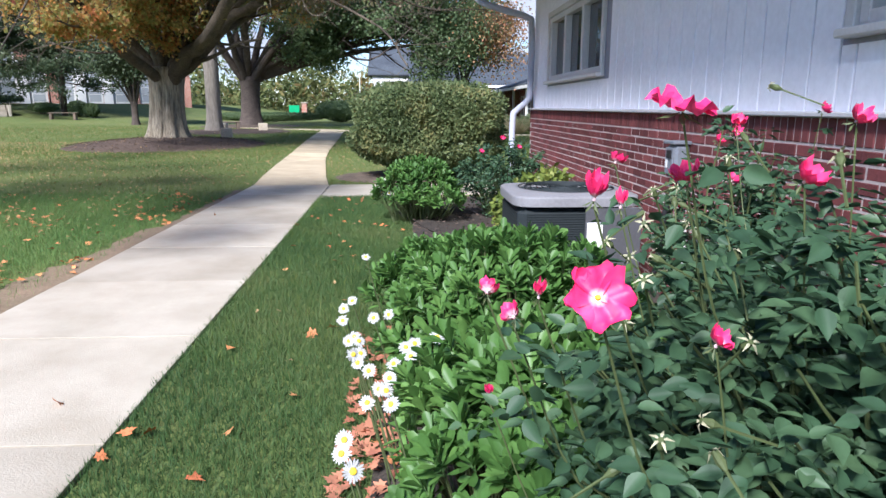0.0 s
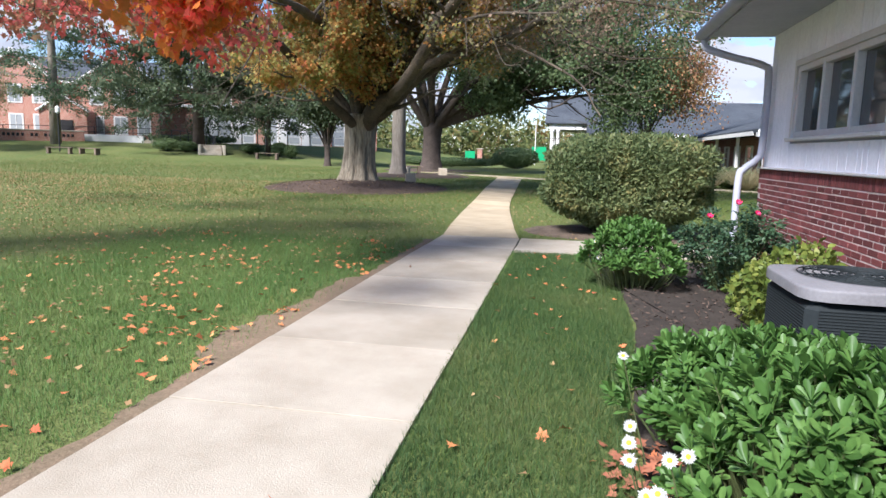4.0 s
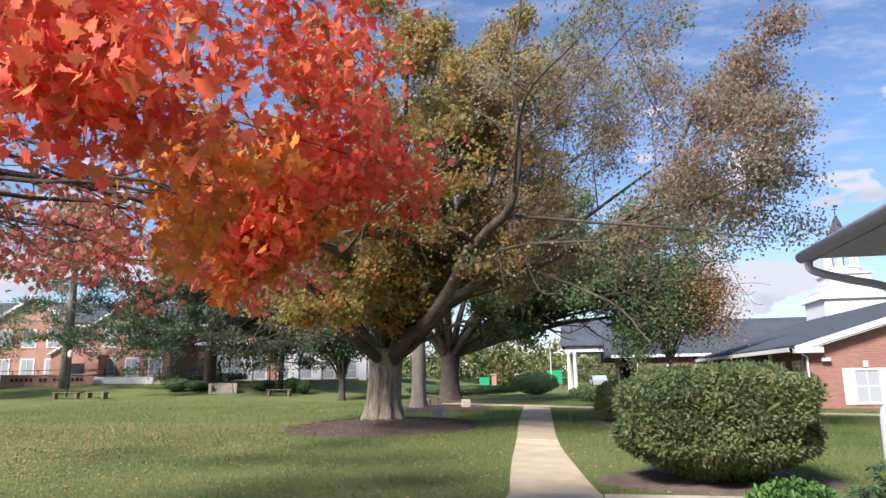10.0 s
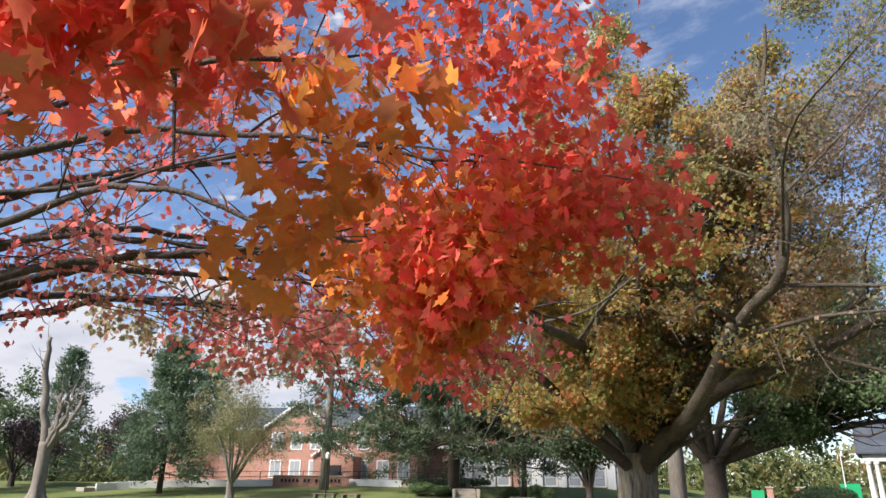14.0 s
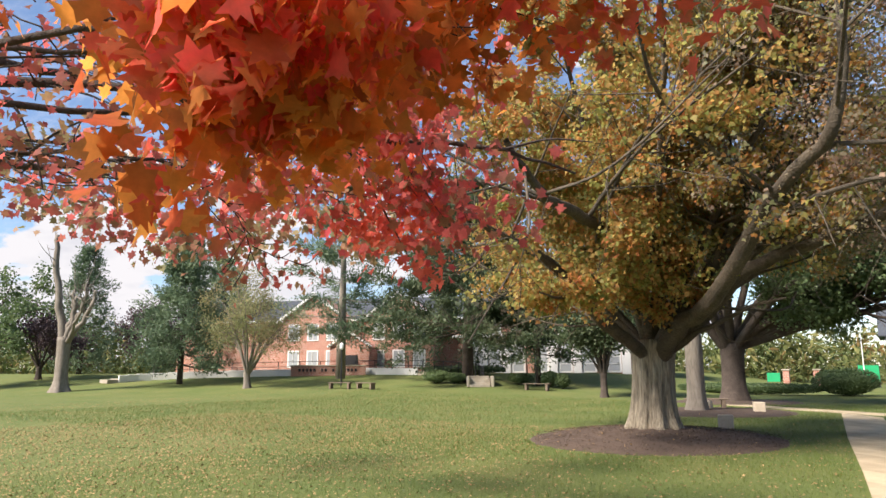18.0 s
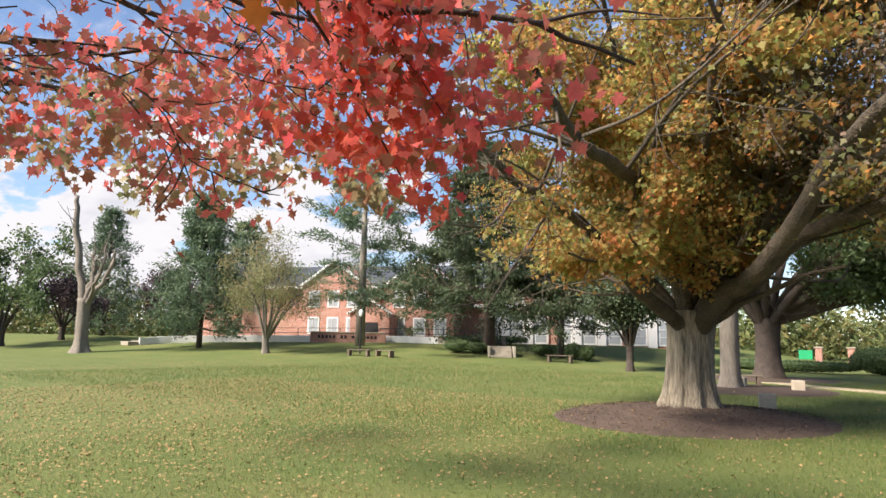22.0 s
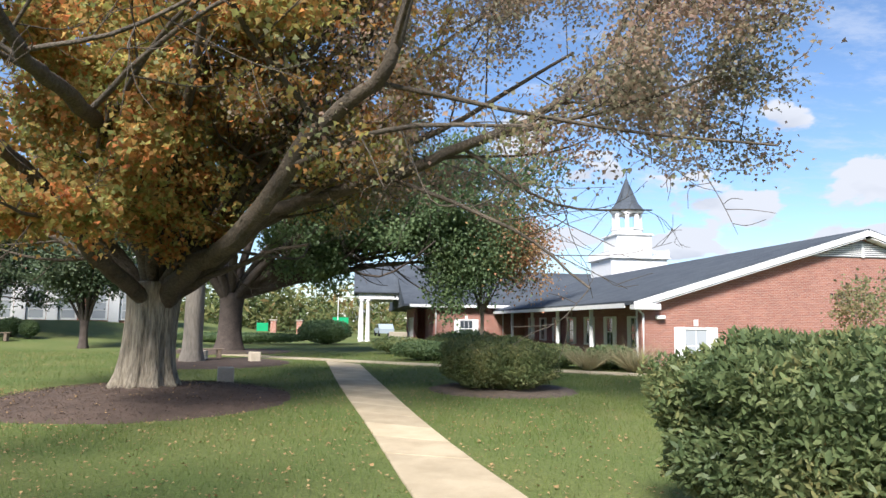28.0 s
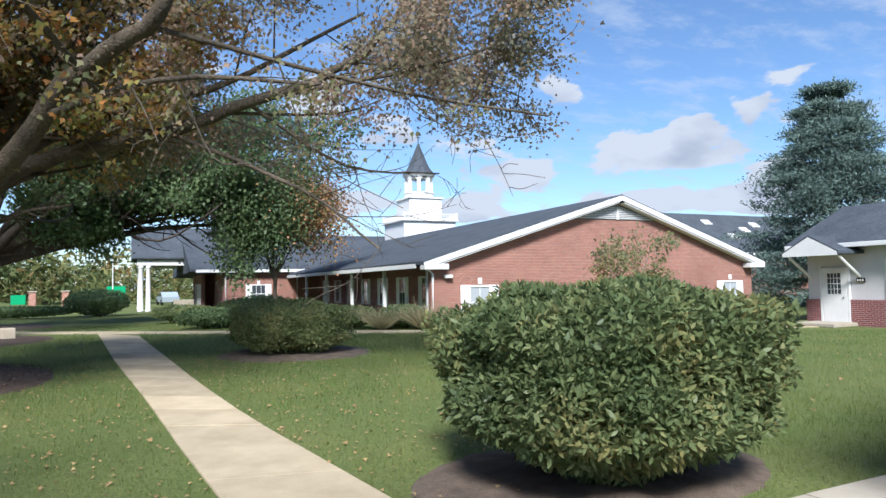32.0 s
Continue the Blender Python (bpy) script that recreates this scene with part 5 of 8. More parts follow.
        if tint == "sparse":
            ends = []
            grow(tw, ends, rng, line[::3], 0.014, 0.006, 2, 9, 0.3, 0.2, 0.7, 6, 0.25)
            ends = np.array(ends)[:, :3]
            heaps["sparse"].append(ends[rng.integers(0, len(ends), 900)] + rng.normal(size=(900, 3)) * 0.12)
        for cen, half, sprays in masses:
            for k in range(sprays):
                d = rng.normal(size=3)
                d /= np.linalg.norm(d)
                q = np.array(cen) + d * np.array(half) * rng.uniform(0.3, 1.0) ** 0.5
                j = int(np.argmin(np.linalg.norm(line - q - np.array([0.4, 0, 0]), axis=1)))
                j = max(4, j - int(rng.integers(0, 4)))
                s = line[j]
                mid = (s + q) / 2 + np.array([0, 0, 0.12]) + rng.normal(size=3) * 0.06
                twig = smooth_line([s, mid, q], 7)
                twig[1:-1] += rng.normal(size=(5, 3)) * 0.035
                if k % 2 and np.min(np.linalg.norm(twig[:, None] - walkers[None], axis=2)) > 1.3 and np.linalg.norm(q - s) < 1.3:
                    tw.tube(twig, np.linspace(0.007, 0.0025, 7), 4, caps=False)
                n = 42 if tint in ("red", "orange", "ember") else 22
                at = q + rng.normal(size=(n, 3)) * np.array([0.17, 0.17, 0.11])
                at[: n // 4] = twig[rng.integers(3, 7, n // 4)] + rng.normal(size=(n // 4, 3)) * 0.07
                heaps[tint].append(at)
        part("bough", g, M_BARKDK, t, smooth=True)
    part("twig_mass", tw, M_BARKDK, t, "thin dark twigs", kind="stuff")
    for tint, mat, size, label in (("red", M_LEAF_RED, 0.092, "glowing red leaves"), ("ember", M_LEAF_EMBER, 0.088, "red and orange leaves on a low bough"), ("orange", M_LEAF_ORANGE, 0.09, "orange and yellow-green leaves"), ("dim", M_LEAF_MAR, 0.082, "dim crimson leaves"), ("dull", M_LEAF_DULL, 0.12, "dull brown and green leaves"), ("sparse", M_LEAF_MAR, 0.066, "sparse crimson leaves")):
        at = np.concatenate(heaps[tint])
        gap = np.min(np.linalg.norm(at[:, None] - walkers[None], axis=2), axis=1)
        late = np.min(np.linalg.norm(at[:, None] - walkers[None, 30:], axis=2), axis=1)
        at = at[(gap > 0.6) & ((late > (1.5 if tint == "orange" else 1.3)) | ((late > 1.0) & (at[:, 0] < -1.45) & (at[:, 1] > -5.3) & (at[:, 1] < -4.1) & (at[:, 2] > 2.15)) | ((at[:, 1] < -6.45) & (gap > 1.05))) & (at[:, 2] > 1.75) & ~((at[:, 1] > -3.3) & (tint == "red"))]
        n = len(at)
        part("leaves", leaf_mesh("leaves", at, size, "maple", rng, ahead=np.tile([0.1, -0.2, -0.75], (n, 1)), spread=0.45, fold=0.14), mat, t, label)
    return t


red_maple()

# ---------------------------------------------------------------- trees behind
broad_tree("grey_tree", (-7.7, 24.4), 13, 0.36, (9, 4.5, 4.5, 4.5), 31, M_BARKGREY, M_LEAF_MIX, "tall tree with smooth pale grey trunk beside the old maple", leaves=9000, size=0.15, fork=5)
broad_tree("shade_tree", (-8.1, 34.6), 13, 0.62, (8.8, 9.6, 8.0, 5.2), 32, M_BARKDK, M_LEAF_GREEN, "broad dark green shade tree with heavy low limbs", (2.0, -0.5), leaves=95000, size=0.2, shape="lobe", limbs=12, fork=3.2, kids=4, ends=[(-3, 33, 7.2), (-0.5, 32.5, 6.8), (2.0, 33, 7.2), (3.6, 33.5, 7.8), (-1.5, 31.5, 9.0), (1.4, 32, 8.8), (0.5, 34, 7.5), (4.4, 33, 7.2), (5.2, 33.4, 6.2), (1.5, 32.5, 9.6), (3.2, 33, 9.2), (4.4, 33.5, 8.2), (-0.5, 32, 10.4), (7.4, 33.2, 10.0), (6.0, 33.6, 11.2), (3.6, 33.4, 5.2), (-2.6, 33.0, 5.2), (4.4, 33.2, 6.4), (5.4, 33.6, 7.6), (5.0, 33.0, 9.2), (2.8, 33.0, 7.0), (5.2, 33.2, 5.4)], clear=lambda q: ((q[:, 0] > -1.9) & (q[:, 0] < 2.7) & (q[:, 2] < 5.9)) | ((q[:, 0] > 6.2) & (q[:, 2] < 7.6)))
broad_tree("turning_tree", (5.9, 34), 9, 0.1, (6.3, 3.0, 2.8, 3.9), 33, M_BARKLIMB, M_LEAF_GREEN, "tree turning from green to orange before the brick wing", (0.5, 0), leaves=30000, size=0.16, shape="lobe", fork=2.4, limbs=16, kids=4, spread=0.7, droop=0.9, turning=(M_LEAF_OR, 1.2))
broad_tree("lawn_tree", (-15.9, 35.3), 8, 0.2, (4.4, 2.6, 2.6, 3.0), 34, M_BARKDK, M_NEEDLE_DARK, "small dark evergreen lawn tree", leaves=16000, size=0.17, fork=1.5, limbs=11)
conifer("pine", (-28.6, 39.5), 17, 9.5, 41, "dark pine with long open layers of needles", leaf=M_NEEDLE_DARK, layers=13, per=7, needles=80000, size=0.34, open_form=True, r=0.4, low=0.2)
conifer("pine", (-22.5, 39.5), 10, 5.5, 42, "dark pine with drooping layered boughs", leaf=M_NEEDLE_DARK, layers=11, per=6, needles=20000, size=0.3, open_form=True, r=0.18, low=0.2)
conifer("pine", (-40.5, 37.8), 18, 7.5, 43, "tall pale-trunked pine with open layers", bark=M_BARKPALE, layers=9, per=5, needles=17000, size=0.34, open_form=True, r=0.36, low=0.18)
conifer("spruce", (-50.5, 29), 13, 5.2, 44, "dense dark green spruce", layers=15, per=7, needles=27000, size=0.32, r=0.2, low=0.12)
broad_tree("bare_tree", (-42.5, 29.4), 10, 0.24, (5.4, 4.2, 4.2, 4.4), 35, M_BARKGREY, M_LEAF_DUSK, "half-bare tree with thin grey twigs", leaves=15000, size=0.13, limbs=14, fork=1.2, levels=3)


def dead_tree():
    rng = np.random.default_rng(5)
    x, y = -54.7, 21.4
    z = float(ground_z(x, y))
    t = thing("pollarded_tree", (x, y, z), "pale dead tree with limbs cut to stubs", "tree")
    part("trunk", trunk_geo((x, y, z), (x, y, z + 4.2), 0.46, 1.9, 28, 5, rng, 14, ridges=12), M_BARKGREY, t, smooth=True)
    tw = Geo()
    for dx, dy, h, r in ((-1.5, -0.6, 12.5, 0.27), (0.1, 0.4, 8.0, 0.2), (0.8, 0.2, 7.4, 0.19), (2.4, 0.8, 7.8, 0.18), (-0.6, 0.9, 7.0, 0.15), (3.2, -0.4, 7.2, 0.12), (1.6, 0.6, 8.6, 0.13)):
        line = smooth_line([(x, y, z + 3.4), (x + dx * 0.55, y + dy * 0.6, z + 3.6 + (h - 3.6) * 0.4), (x + dx * 0.85, y + dy, z + h * 0.85), (x + dx, y + dy, z + h)], 12)
        line[2:-1] += rng.normal(size=(9, 3)) * 0.07
        part("limb_stub", Geo().tube(line, np.linspace(r * 1.25, r * 0.6, 12), 9), M_BARKGREY, t, smooth=True)
        for k in range(6):
            p = line[int(rng.integers(5, 12))]
            d = rng.normal(size=3) + np.array([0, 0, 0.8])
            tw.tube(smooth_line([p, p + d * 0.5, p + d * 0.9 + np.array([0, 0, 0.3])], 6), np.linspace(0.04, 0.012, 6), 5)
    part("twig_mass", tw, M_BARKGREY, t, kind="stuff")


dead_tree()
broad_tree("purple_tree", (-60, 33), 8, 0.25, (4.2, 4.0, 4.0, 3.6), 36, M_BARKDK, M_PURPLE, "dark purple-leaved tree beyond the lawn", leaves=8000, size=0.22, fork=1.2)
broad_tree("purple_tree", (-68, 26), 8, 0.25, (4.2, 4.4, 4.0, 3.6), 37, M_BARKDK, M_PURPLE, "dark purple-leaved tree beyond the lawn", leaves=7000, size=0.24, fork=1.2)
broad_tree("lawn_maple", (-66, 20), 12, 0.3, (6.2, 5.5, 5.5, 5.4), 38, M_BARKDK, M_LEAF_GREEN, "dark green tree at the lawn's edge", leaves=9000, size=0.26, fork=1.5)
conifer("spruce", (-74, 33), 14, 4.5, 45, "tall dark spruce at the lawn's edge", layers=15, per=7, needles=10000, size=0.4, r=0.25, low=0.06)
conifer("pine", (-62, 42), 13, 5.5, 46, "pale green open pine", layers=10, per=6, needles=8000, size=0.45, open_form=True, r=0.25, low=0.2)
conifer("spruce", (36.6, 22.4), 13.2, 6.2, 47, "tall dark blue-green conifer behind the small house", leaf=M_NEEDLE_BLUE, layers=16, per=9, needles=100000, size=0.24, open_form=True, r=0.3, low=0.04)
broad_tree("sapling", (15.4, 15.6), 3.6, 0.05, (2.3, 1.7, 1.5, 1.3), 39, M_BARKPALE, M_LEAF_DUSK, "thin young tree before the brick gable", leaves=3200, size=0.11, fork=0.6, spread=0.15)


def far_woods():
    rng = np.random.default_rng(77)
    at, sz = [], []
    for a in np.linspace(-85, 7, 90):
        r = rng.uniform(85, 150)
        cx, cy = r * math.sin(radians(a)), r * math.cos(radians(a))
        h, w = rng.uniform(4.5, 9), rng.uniform(4, 7)
        n = 620
        d = rng.normal(size=(n, 3))
        d /= np.linalg.norm(d, axis=1)[:, None]
        d *= (0.75 + 0.3 * rng.random(n))[:, None]
        at.append(np.stack([cx + d[:, 0] * w, cy + d[:, 1] * w, h * 0.5 + d[:, 2] * h * 0.55], 1))
    at = np.concatenate(at)
    at[:, 2] = np.maximum(at[:, 2], 0.2)
    tagged(part("far_woods", leaf_mesh("far_woods", at, 1.05, "slim", rng, spread=1.0), M_FARLEAF), "far line of green and russet trees", "woods", kind="stuff")


far_woods()


# ---------------------------------------------------------------- buildings
def brick_wall_material(name, c1, c2, mortar, along):
    """Courses of small bricks for walls far off; along: the walls' run, 'x' or 'y'."""
    m = bpy.data.materials.new(name)
    m.use_nodes = True
    n, l = m.node_tree.nodes, m.node_tree.links
    p = n["Principled BSDF"]
    p.inputs["Roughness"].default_value = 0.9
    geo, sep, cmb, add = n.new("ShaderNodeNewGeometry"), n.new("ShaderNodeSeparateXYZ"), n.new("ShaderNodeCombineXYZ"), n.new("ShaderNodeMath")
    l.new(geo.outputs["Position"], sep.inputs[0])
    l.new(sep.outputs[0], add.inputs[0])
    l.new(sep.outputs[1], add.inputs[1])
    l.new(add.outputs[0], cmb.inputs[0])
    l.new(sep.outputs[2], cmb.inputs[1])
    b = n.new("ShaderNodeTexBrick")
    b.inputs["Scale"].default_value = 1.0
    b.inputs["Brick Width"].default_value, b.inputs["Row Height"].default_value = 0.21, 0.068
    b.inputs["Mortar Size"].default_value = 0.006
    b.inputs["Color1"].default_value, b.inputs["Color2"].default_value, b.inputs["Mortar"].default_value = (*c1, 1), (*c2, 1), (*mortar, 1)
    l.new(cmb.outputs[0], b.inputs["Vector"])
    t = n.new("ShaderNodeTexNoise")
    t.inputs["Scale"].default_value, t.inputs["Detail"].default_value = 0.9, 6
    l.new(geo.outputs["Position"], t.inputs["Vector"])
    h, r = n.new("ShaderNodeHueSaturation"), n.new("ShaderNodeMapRange")
    r.inputs["To Min"].default_value, r.inputs["To Max"].default_value = 0.75, 1.25
    l.new(t.outputs["Fac"], r.inputs["Value"])
    l.new(r.outputs[0], h.inputs["Value"])
    l.new(b.outputs["Color"], h.inputs["Color"])
    l.new(h.outputs[0], p.inputs["Base Color"])
    bp = n.new("ShaderNodeBump")
    bp.inputs["Strength"].default_value, bp.inputs["Distance"].default_value = 0.5, 0.01
    bp.invert = True
    l.new(b.outputs["Fac"], bp.inputs["Height"])
    l.new(bp.outputs[0], p.inputs["Normal"])
    return m


M_BW = brick_wall_material("orange_brick_courses", (0.285, 0.115, 0.078), (0.21, 0.082, 0.058), (0.36, 0.27, 0.23), "x")
M_BWRED = brick_wall_material("red_brick_courses", (0.40, 0.165, 0.115), (0.33, 0.135, 0.09), (0.50, 0.40, 0.34), "x")
# dark red foot brick; on side and porch walls it paints their shade
M_BWDK = brick_wall_material("dark_and_shaded_brick_courses", (0.20, 0.055, 0.05), (0.16, 0.045, 0.045), (0.40, 0.33, 0.31), "x")


def roof_prism(pts_a, pts_b):
    """A solid between two matching outlines."""
    n = len(pts_a)
    g = Geo()
    g.add(list(pts_a) + list(pts_b), [tuple(range(n)), tuple(reversed(range(n, 2 * n)))] + [(i, n + i, n + (i + 1) % n, (i + 1) % n) for i in range(n)])
    return g


def window_at(parent, x, y, z, w, h, face="y", shutters=False, lights=2, frame_mat=None, depth=0.06, pane=None):
    """A framed window on a wall that faces -y (or -x); x, y, z: its middle on the wall's face."""
    fm = frame_mat or M_WHITE

    def bx(a, c, hgt, wid, dep, off=0.0):
        if face == "y":
            return Geo().box((x + a, y - dep / 2 + 0.02 - off, z + c), (wid, dep, hgt), bev=0.008)
        return Geo().box((x - dep / 2 + 0.02 - off, y + a, z + c), (dep, wid, hgt), bev=0.008)

    p = part("window", bx(0, 0, h, w, 0.03), pane or M_GLASS, parent)
    for a in (-w / 2, w / 2):
        part("stile", bx(a, 0, h + 0.12, 0.09, depth), fm, p)
    for c in (-h / 2, h / 2):
        part("rail", bx(0, c, 0.09, w + 0.09, depth + 0.01), fm, p)
    part("meeting_rail", bx(0, 0, 0.05, w, depth - 0.015), fm, p)
    for k in range(1, lights):
        part("glazing_bar", bx(-w / 2 + w * k / lights, 0, h, 0.03, depth - 0.02), fm, p)
    if shutters:
        for a in (-w / 2 - 0.24, w / 2 + 0.24):
            part("shutter", bx(a, 0, h + 0.1, 0.38, 0.05), M_WHITE, p)
    return p


def gable_hall():
    t = thing("brick_hall", (20.2, 21.8, 0), "long orange-brick hall with a low white-trimmed gable and dark shingle roof", "building")
    x0, x1, y0, y1, ze, zr, xr = 10.0, 28.8, 21.8, 50.0, 2.66, 5.68, 19.85
    g = Geo()
    prof = [(x0, 0), (x1, 0), (x1, ze), (xr, zr - 0.12), (x0, ze)]
    g2 = roof_prism([(x, y0, z) for x, z in prof], [(x, y0 + 0.3, z) for x, z in prof])
    part("gable_wall", g2, M_BW, t, "orange-red brick gable wall")
    # the recess's shade is put into this wall's darker brick
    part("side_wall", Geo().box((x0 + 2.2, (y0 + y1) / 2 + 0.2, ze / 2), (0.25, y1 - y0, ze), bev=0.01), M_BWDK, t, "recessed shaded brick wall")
    part("side_wall", Geo().box((x1 - 0.15, (y0 + y1) / 2 + 0.2, ze / 2), (0.25, y1 - y0, ze), bev=0.01), M_BW, t)
    o = 0.48
    k = (zr - ze) / (xr - x0)
    prof = [(x0 - o, ze - k * o), (x0 - o, ze - k * o + 0.16), (xr, zr + 0.16), (x1 + o, ze - k * o + 0.16), (x1 + o, ze - k * o), (xr, zr)]
    part("roof", roof_prism([(x, y0 - 0.45, z + 0.02) for x, z in prof], [(x, y1 + 8, z + 0.02) for x, z in prof]), M_SHINGLE, t, "dark grey shingle roof")
    for sx, xe in ((1, x0 - o), (-1, x1 + o)):
        ang = math.degrees(math.atan2(zr - ze + k * o, abs(xr - xe)))
        mx, mz = (xe + xr) / 2, (ze - k * o + zr) / 2
        ln = math.hypot(xr - xe, zr - ze + k * o)
        part("rake_board", Geo().box((mx, y0 - 0.46, mz + 0.0), (ln, 0.05, 0.24), rot=Matrix.Rotation(radians(-ang if sx > 0 else ang), 3, "Y"), bev=0.01), M_WHITE, t, "white rake board")
        part("rake_soffit", Geo().box((mx, y0 - 0.22, mz - 0.17), (ln - 0.3, 0.44, 0.05), rot=Matrix.Rotation(radians(-ang if sx > 0 else ang), 3, "Y"), bev=0.01), M_WHITE, t)
        part("eave_return", Geo().box((xe + sx * 0.55, y0 - 0.25, ze - k * o - 0.06), (1.1, 0.5, 0.24), bev=0.02), M_WHITE, t)
    # louvred vent in the peak; the grey backing paints shade between louvres
    vz = zr - 1.0
    hw = 2.45
    part("gable_vent", roof_prism([(xr - hw, y0 - 0.03, vz), (xr + hw, y0 - 0.03, vz), (xr, y0 - 0.03, zr - 0.28)], [(xr - hw, y0 + 0.05, vz), (xr + hw, y0 + 0.05, vz), (xr, y0 + 0.05, zr - 0.28)]), M_TRIM_SHADE, t, "backing of white peak vent, shade in its grey")
    for i in range(7):
        z = vz + 0.06 + i * 0.085
        w = hw * (1 - (z - vz) / (zr - 0.28 - vz)) - 0.05
        if w > 0.1:
            for s in (-1, 1):
                part("vent_louvre", Geo().box((xr + s * (w / 2 + 0.04), y0 - 0.05, z), (w - 0.06, 0.05, 0.035), bev=0.004), M_WHITE, t)
    part("vent_mullion", Geo().box((xr, y0 - 0.06, vz + 0.3), (0.10, 0.06, 0.6), bev=0.004), M_WHITE, t)
    # porch side: posts, eave board, tall narrow windows
    for y in np.linspace(y0 + 0.5, 44, 5):
        part("porch_post", Geo().box((x0 + 0.1, float(y), ze / 2 - 0.05), (0.16, 0.16, ze - 0.1), bev=0.012), M_WHITE, t)
    part("eave_board", Geo().box((x0 - o + 0.02, (y0 + y1) / 2, ze - k * o), (0.05, y1 - y0 - 1, 0.20), bev=0.01), M_WHITE, t)
    for y in np.linspace(y0 + 2.2, 46, 8):
        window_at(t, x0 + 2.07, float(y), 1.35, 0.9, 1.5, "x", True, 2)
    # gable windows and lamp
    for x in (12.3, 27.2):
        window_at(t, x, y0, 0.92, 1.0, 1.4, "y", True, 2, pane=M_GLASS_PALE)
        part("keystone", Geo().box((x, y0 - 0.02, 1.85), (0.18, 0.06, 0.26), bev=0.01), M_WHITE, t)
    lm = part("wall_lamp", Geo().box((10.75, y0 - 0.12, 2.05), (0.36, 0.24, 0.16), bev=0.03), M_WHITE, t, "small white wall lamp")
    for i in range(5):
        part("letter_bar", Geo().box((18.35 + i * 0.17, y0 - 0.02, 3.05), (0.10, 0.04, 0.20), bev=0.005), M_BLACK, t, "dark wall letter shape")
    for i in range(6):
        part("letter_bar", Geo().box((19.45 + i * 0.17, y0 - 0.02, 3.05), (0.10, 0.04, 0.20), bev=0.005), M_BLACK, t, "dark wall letter shape")
    part("corner_spout", Geo().tube([(x0 - 0.25, y0 - 0.1, ze - 0.25), (x0 + 0.05, y0 - 0.08, ze - 0.5), (x0 + 0.05, y0 - 0.08, 0.1)], 0.05, 8), M_WHITE, t)
    return t


gable_hall()


def rear_roof():
    t = thing("rear_hall", (50, 44, 0), "brick hall with a long dark roof and skylights behind the gable", "building")
    part("wall", Geo().box((50, 44.5, 2.05), (24, 9, 4.1), bev=0.02), M_BW, t)
    prof = ((39.3, 4.0), (45.0, 8.2), (50.7, 4.0))
    part("roof", roof_prism([(36.5, y, z) for y, z in prof], [(64, y, z) for y, z in prof]), M_SHINGLE, t)
    part("eave_board", Geo().box((50, 39.28, 4.02), (27, 0.06, 0.2), bev=0.01), M_WHITE, t)
    for x, y in ((48.8, 43.6), (55.0, 43.4), (52.7, 42.6), (50.1, 41.6)):
        z = 4.0 + (y - 39.3) / 5.7 * 4.2
        part("skylight", Geo().box((x, y - 0.05, z + 0.07), (0.95, 0.8, 0.14), rot=Matrix.Rotation(radians(36.4), 3, "X"), bev=0.02), M_WHITE, t)


rear_roof()


def wing():
    t = thing("brick_wing", (8, 48, 0), "low orange-brick wing with white-shuttered window", "building")
    x0, x1, y0, ze, zr = 4.9, 12.4, 48.0, 3.0, 6.6
    part("wall", Geo().box(((x0 + x1) / 2, y0 + 0.2, ze / 2 - 0.1), (x1 - x0, 0.4, ze - 0.1), bev=0.01), M_BW, t)
    # side wall in darker brick, its shade kept in the colour
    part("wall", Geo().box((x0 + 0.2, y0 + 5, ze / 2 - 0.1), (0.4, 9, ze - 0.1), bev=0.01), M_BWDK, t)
    part("roof", roof_prism([(2.5, y, z) for y, z in ((y0 - 0.5, ze - 0.05), (y0 - 0.5, ze + 0.1), (59, zr), (70, ze), (70, ze - 0.2))], [(30, y, z) for y, z in ((y0 - 0.5, ze - 0.05), (y0 - 0.5, ze + 0.1), (59, zr), (70, ze), (70, ze - 0.2))]), M_SHINGLE, t, "long dark shingle roof")
    part("eave_board", Geo().box(((x0 + x1) / 2 - 1, y0 - 0.52, ze - 0.02), (x1 - x0 + 2, 0.05, 0.22), bev=0.01), M_WHITE, t)
    window_at(t, 7.4, y0, 1.25, 1.05, 1.35, "y", True, 3)
    part("keystone", Geo().box((7.4, y0 - 0.02, 2.12), (0.2, 0.06, 0.3), bev=0.01), M_WHITE, t)
    for x in (x0 + 0.1, 10.3):
        part("downspout", Geo().tube([(x, y0 - 0.45, ze - 0.1), (x, y0 - 0.08, ze - 0.35), (x, y0 - 0.08, 0.05)], 0.06, 8), M_WHITE, t)


wing()


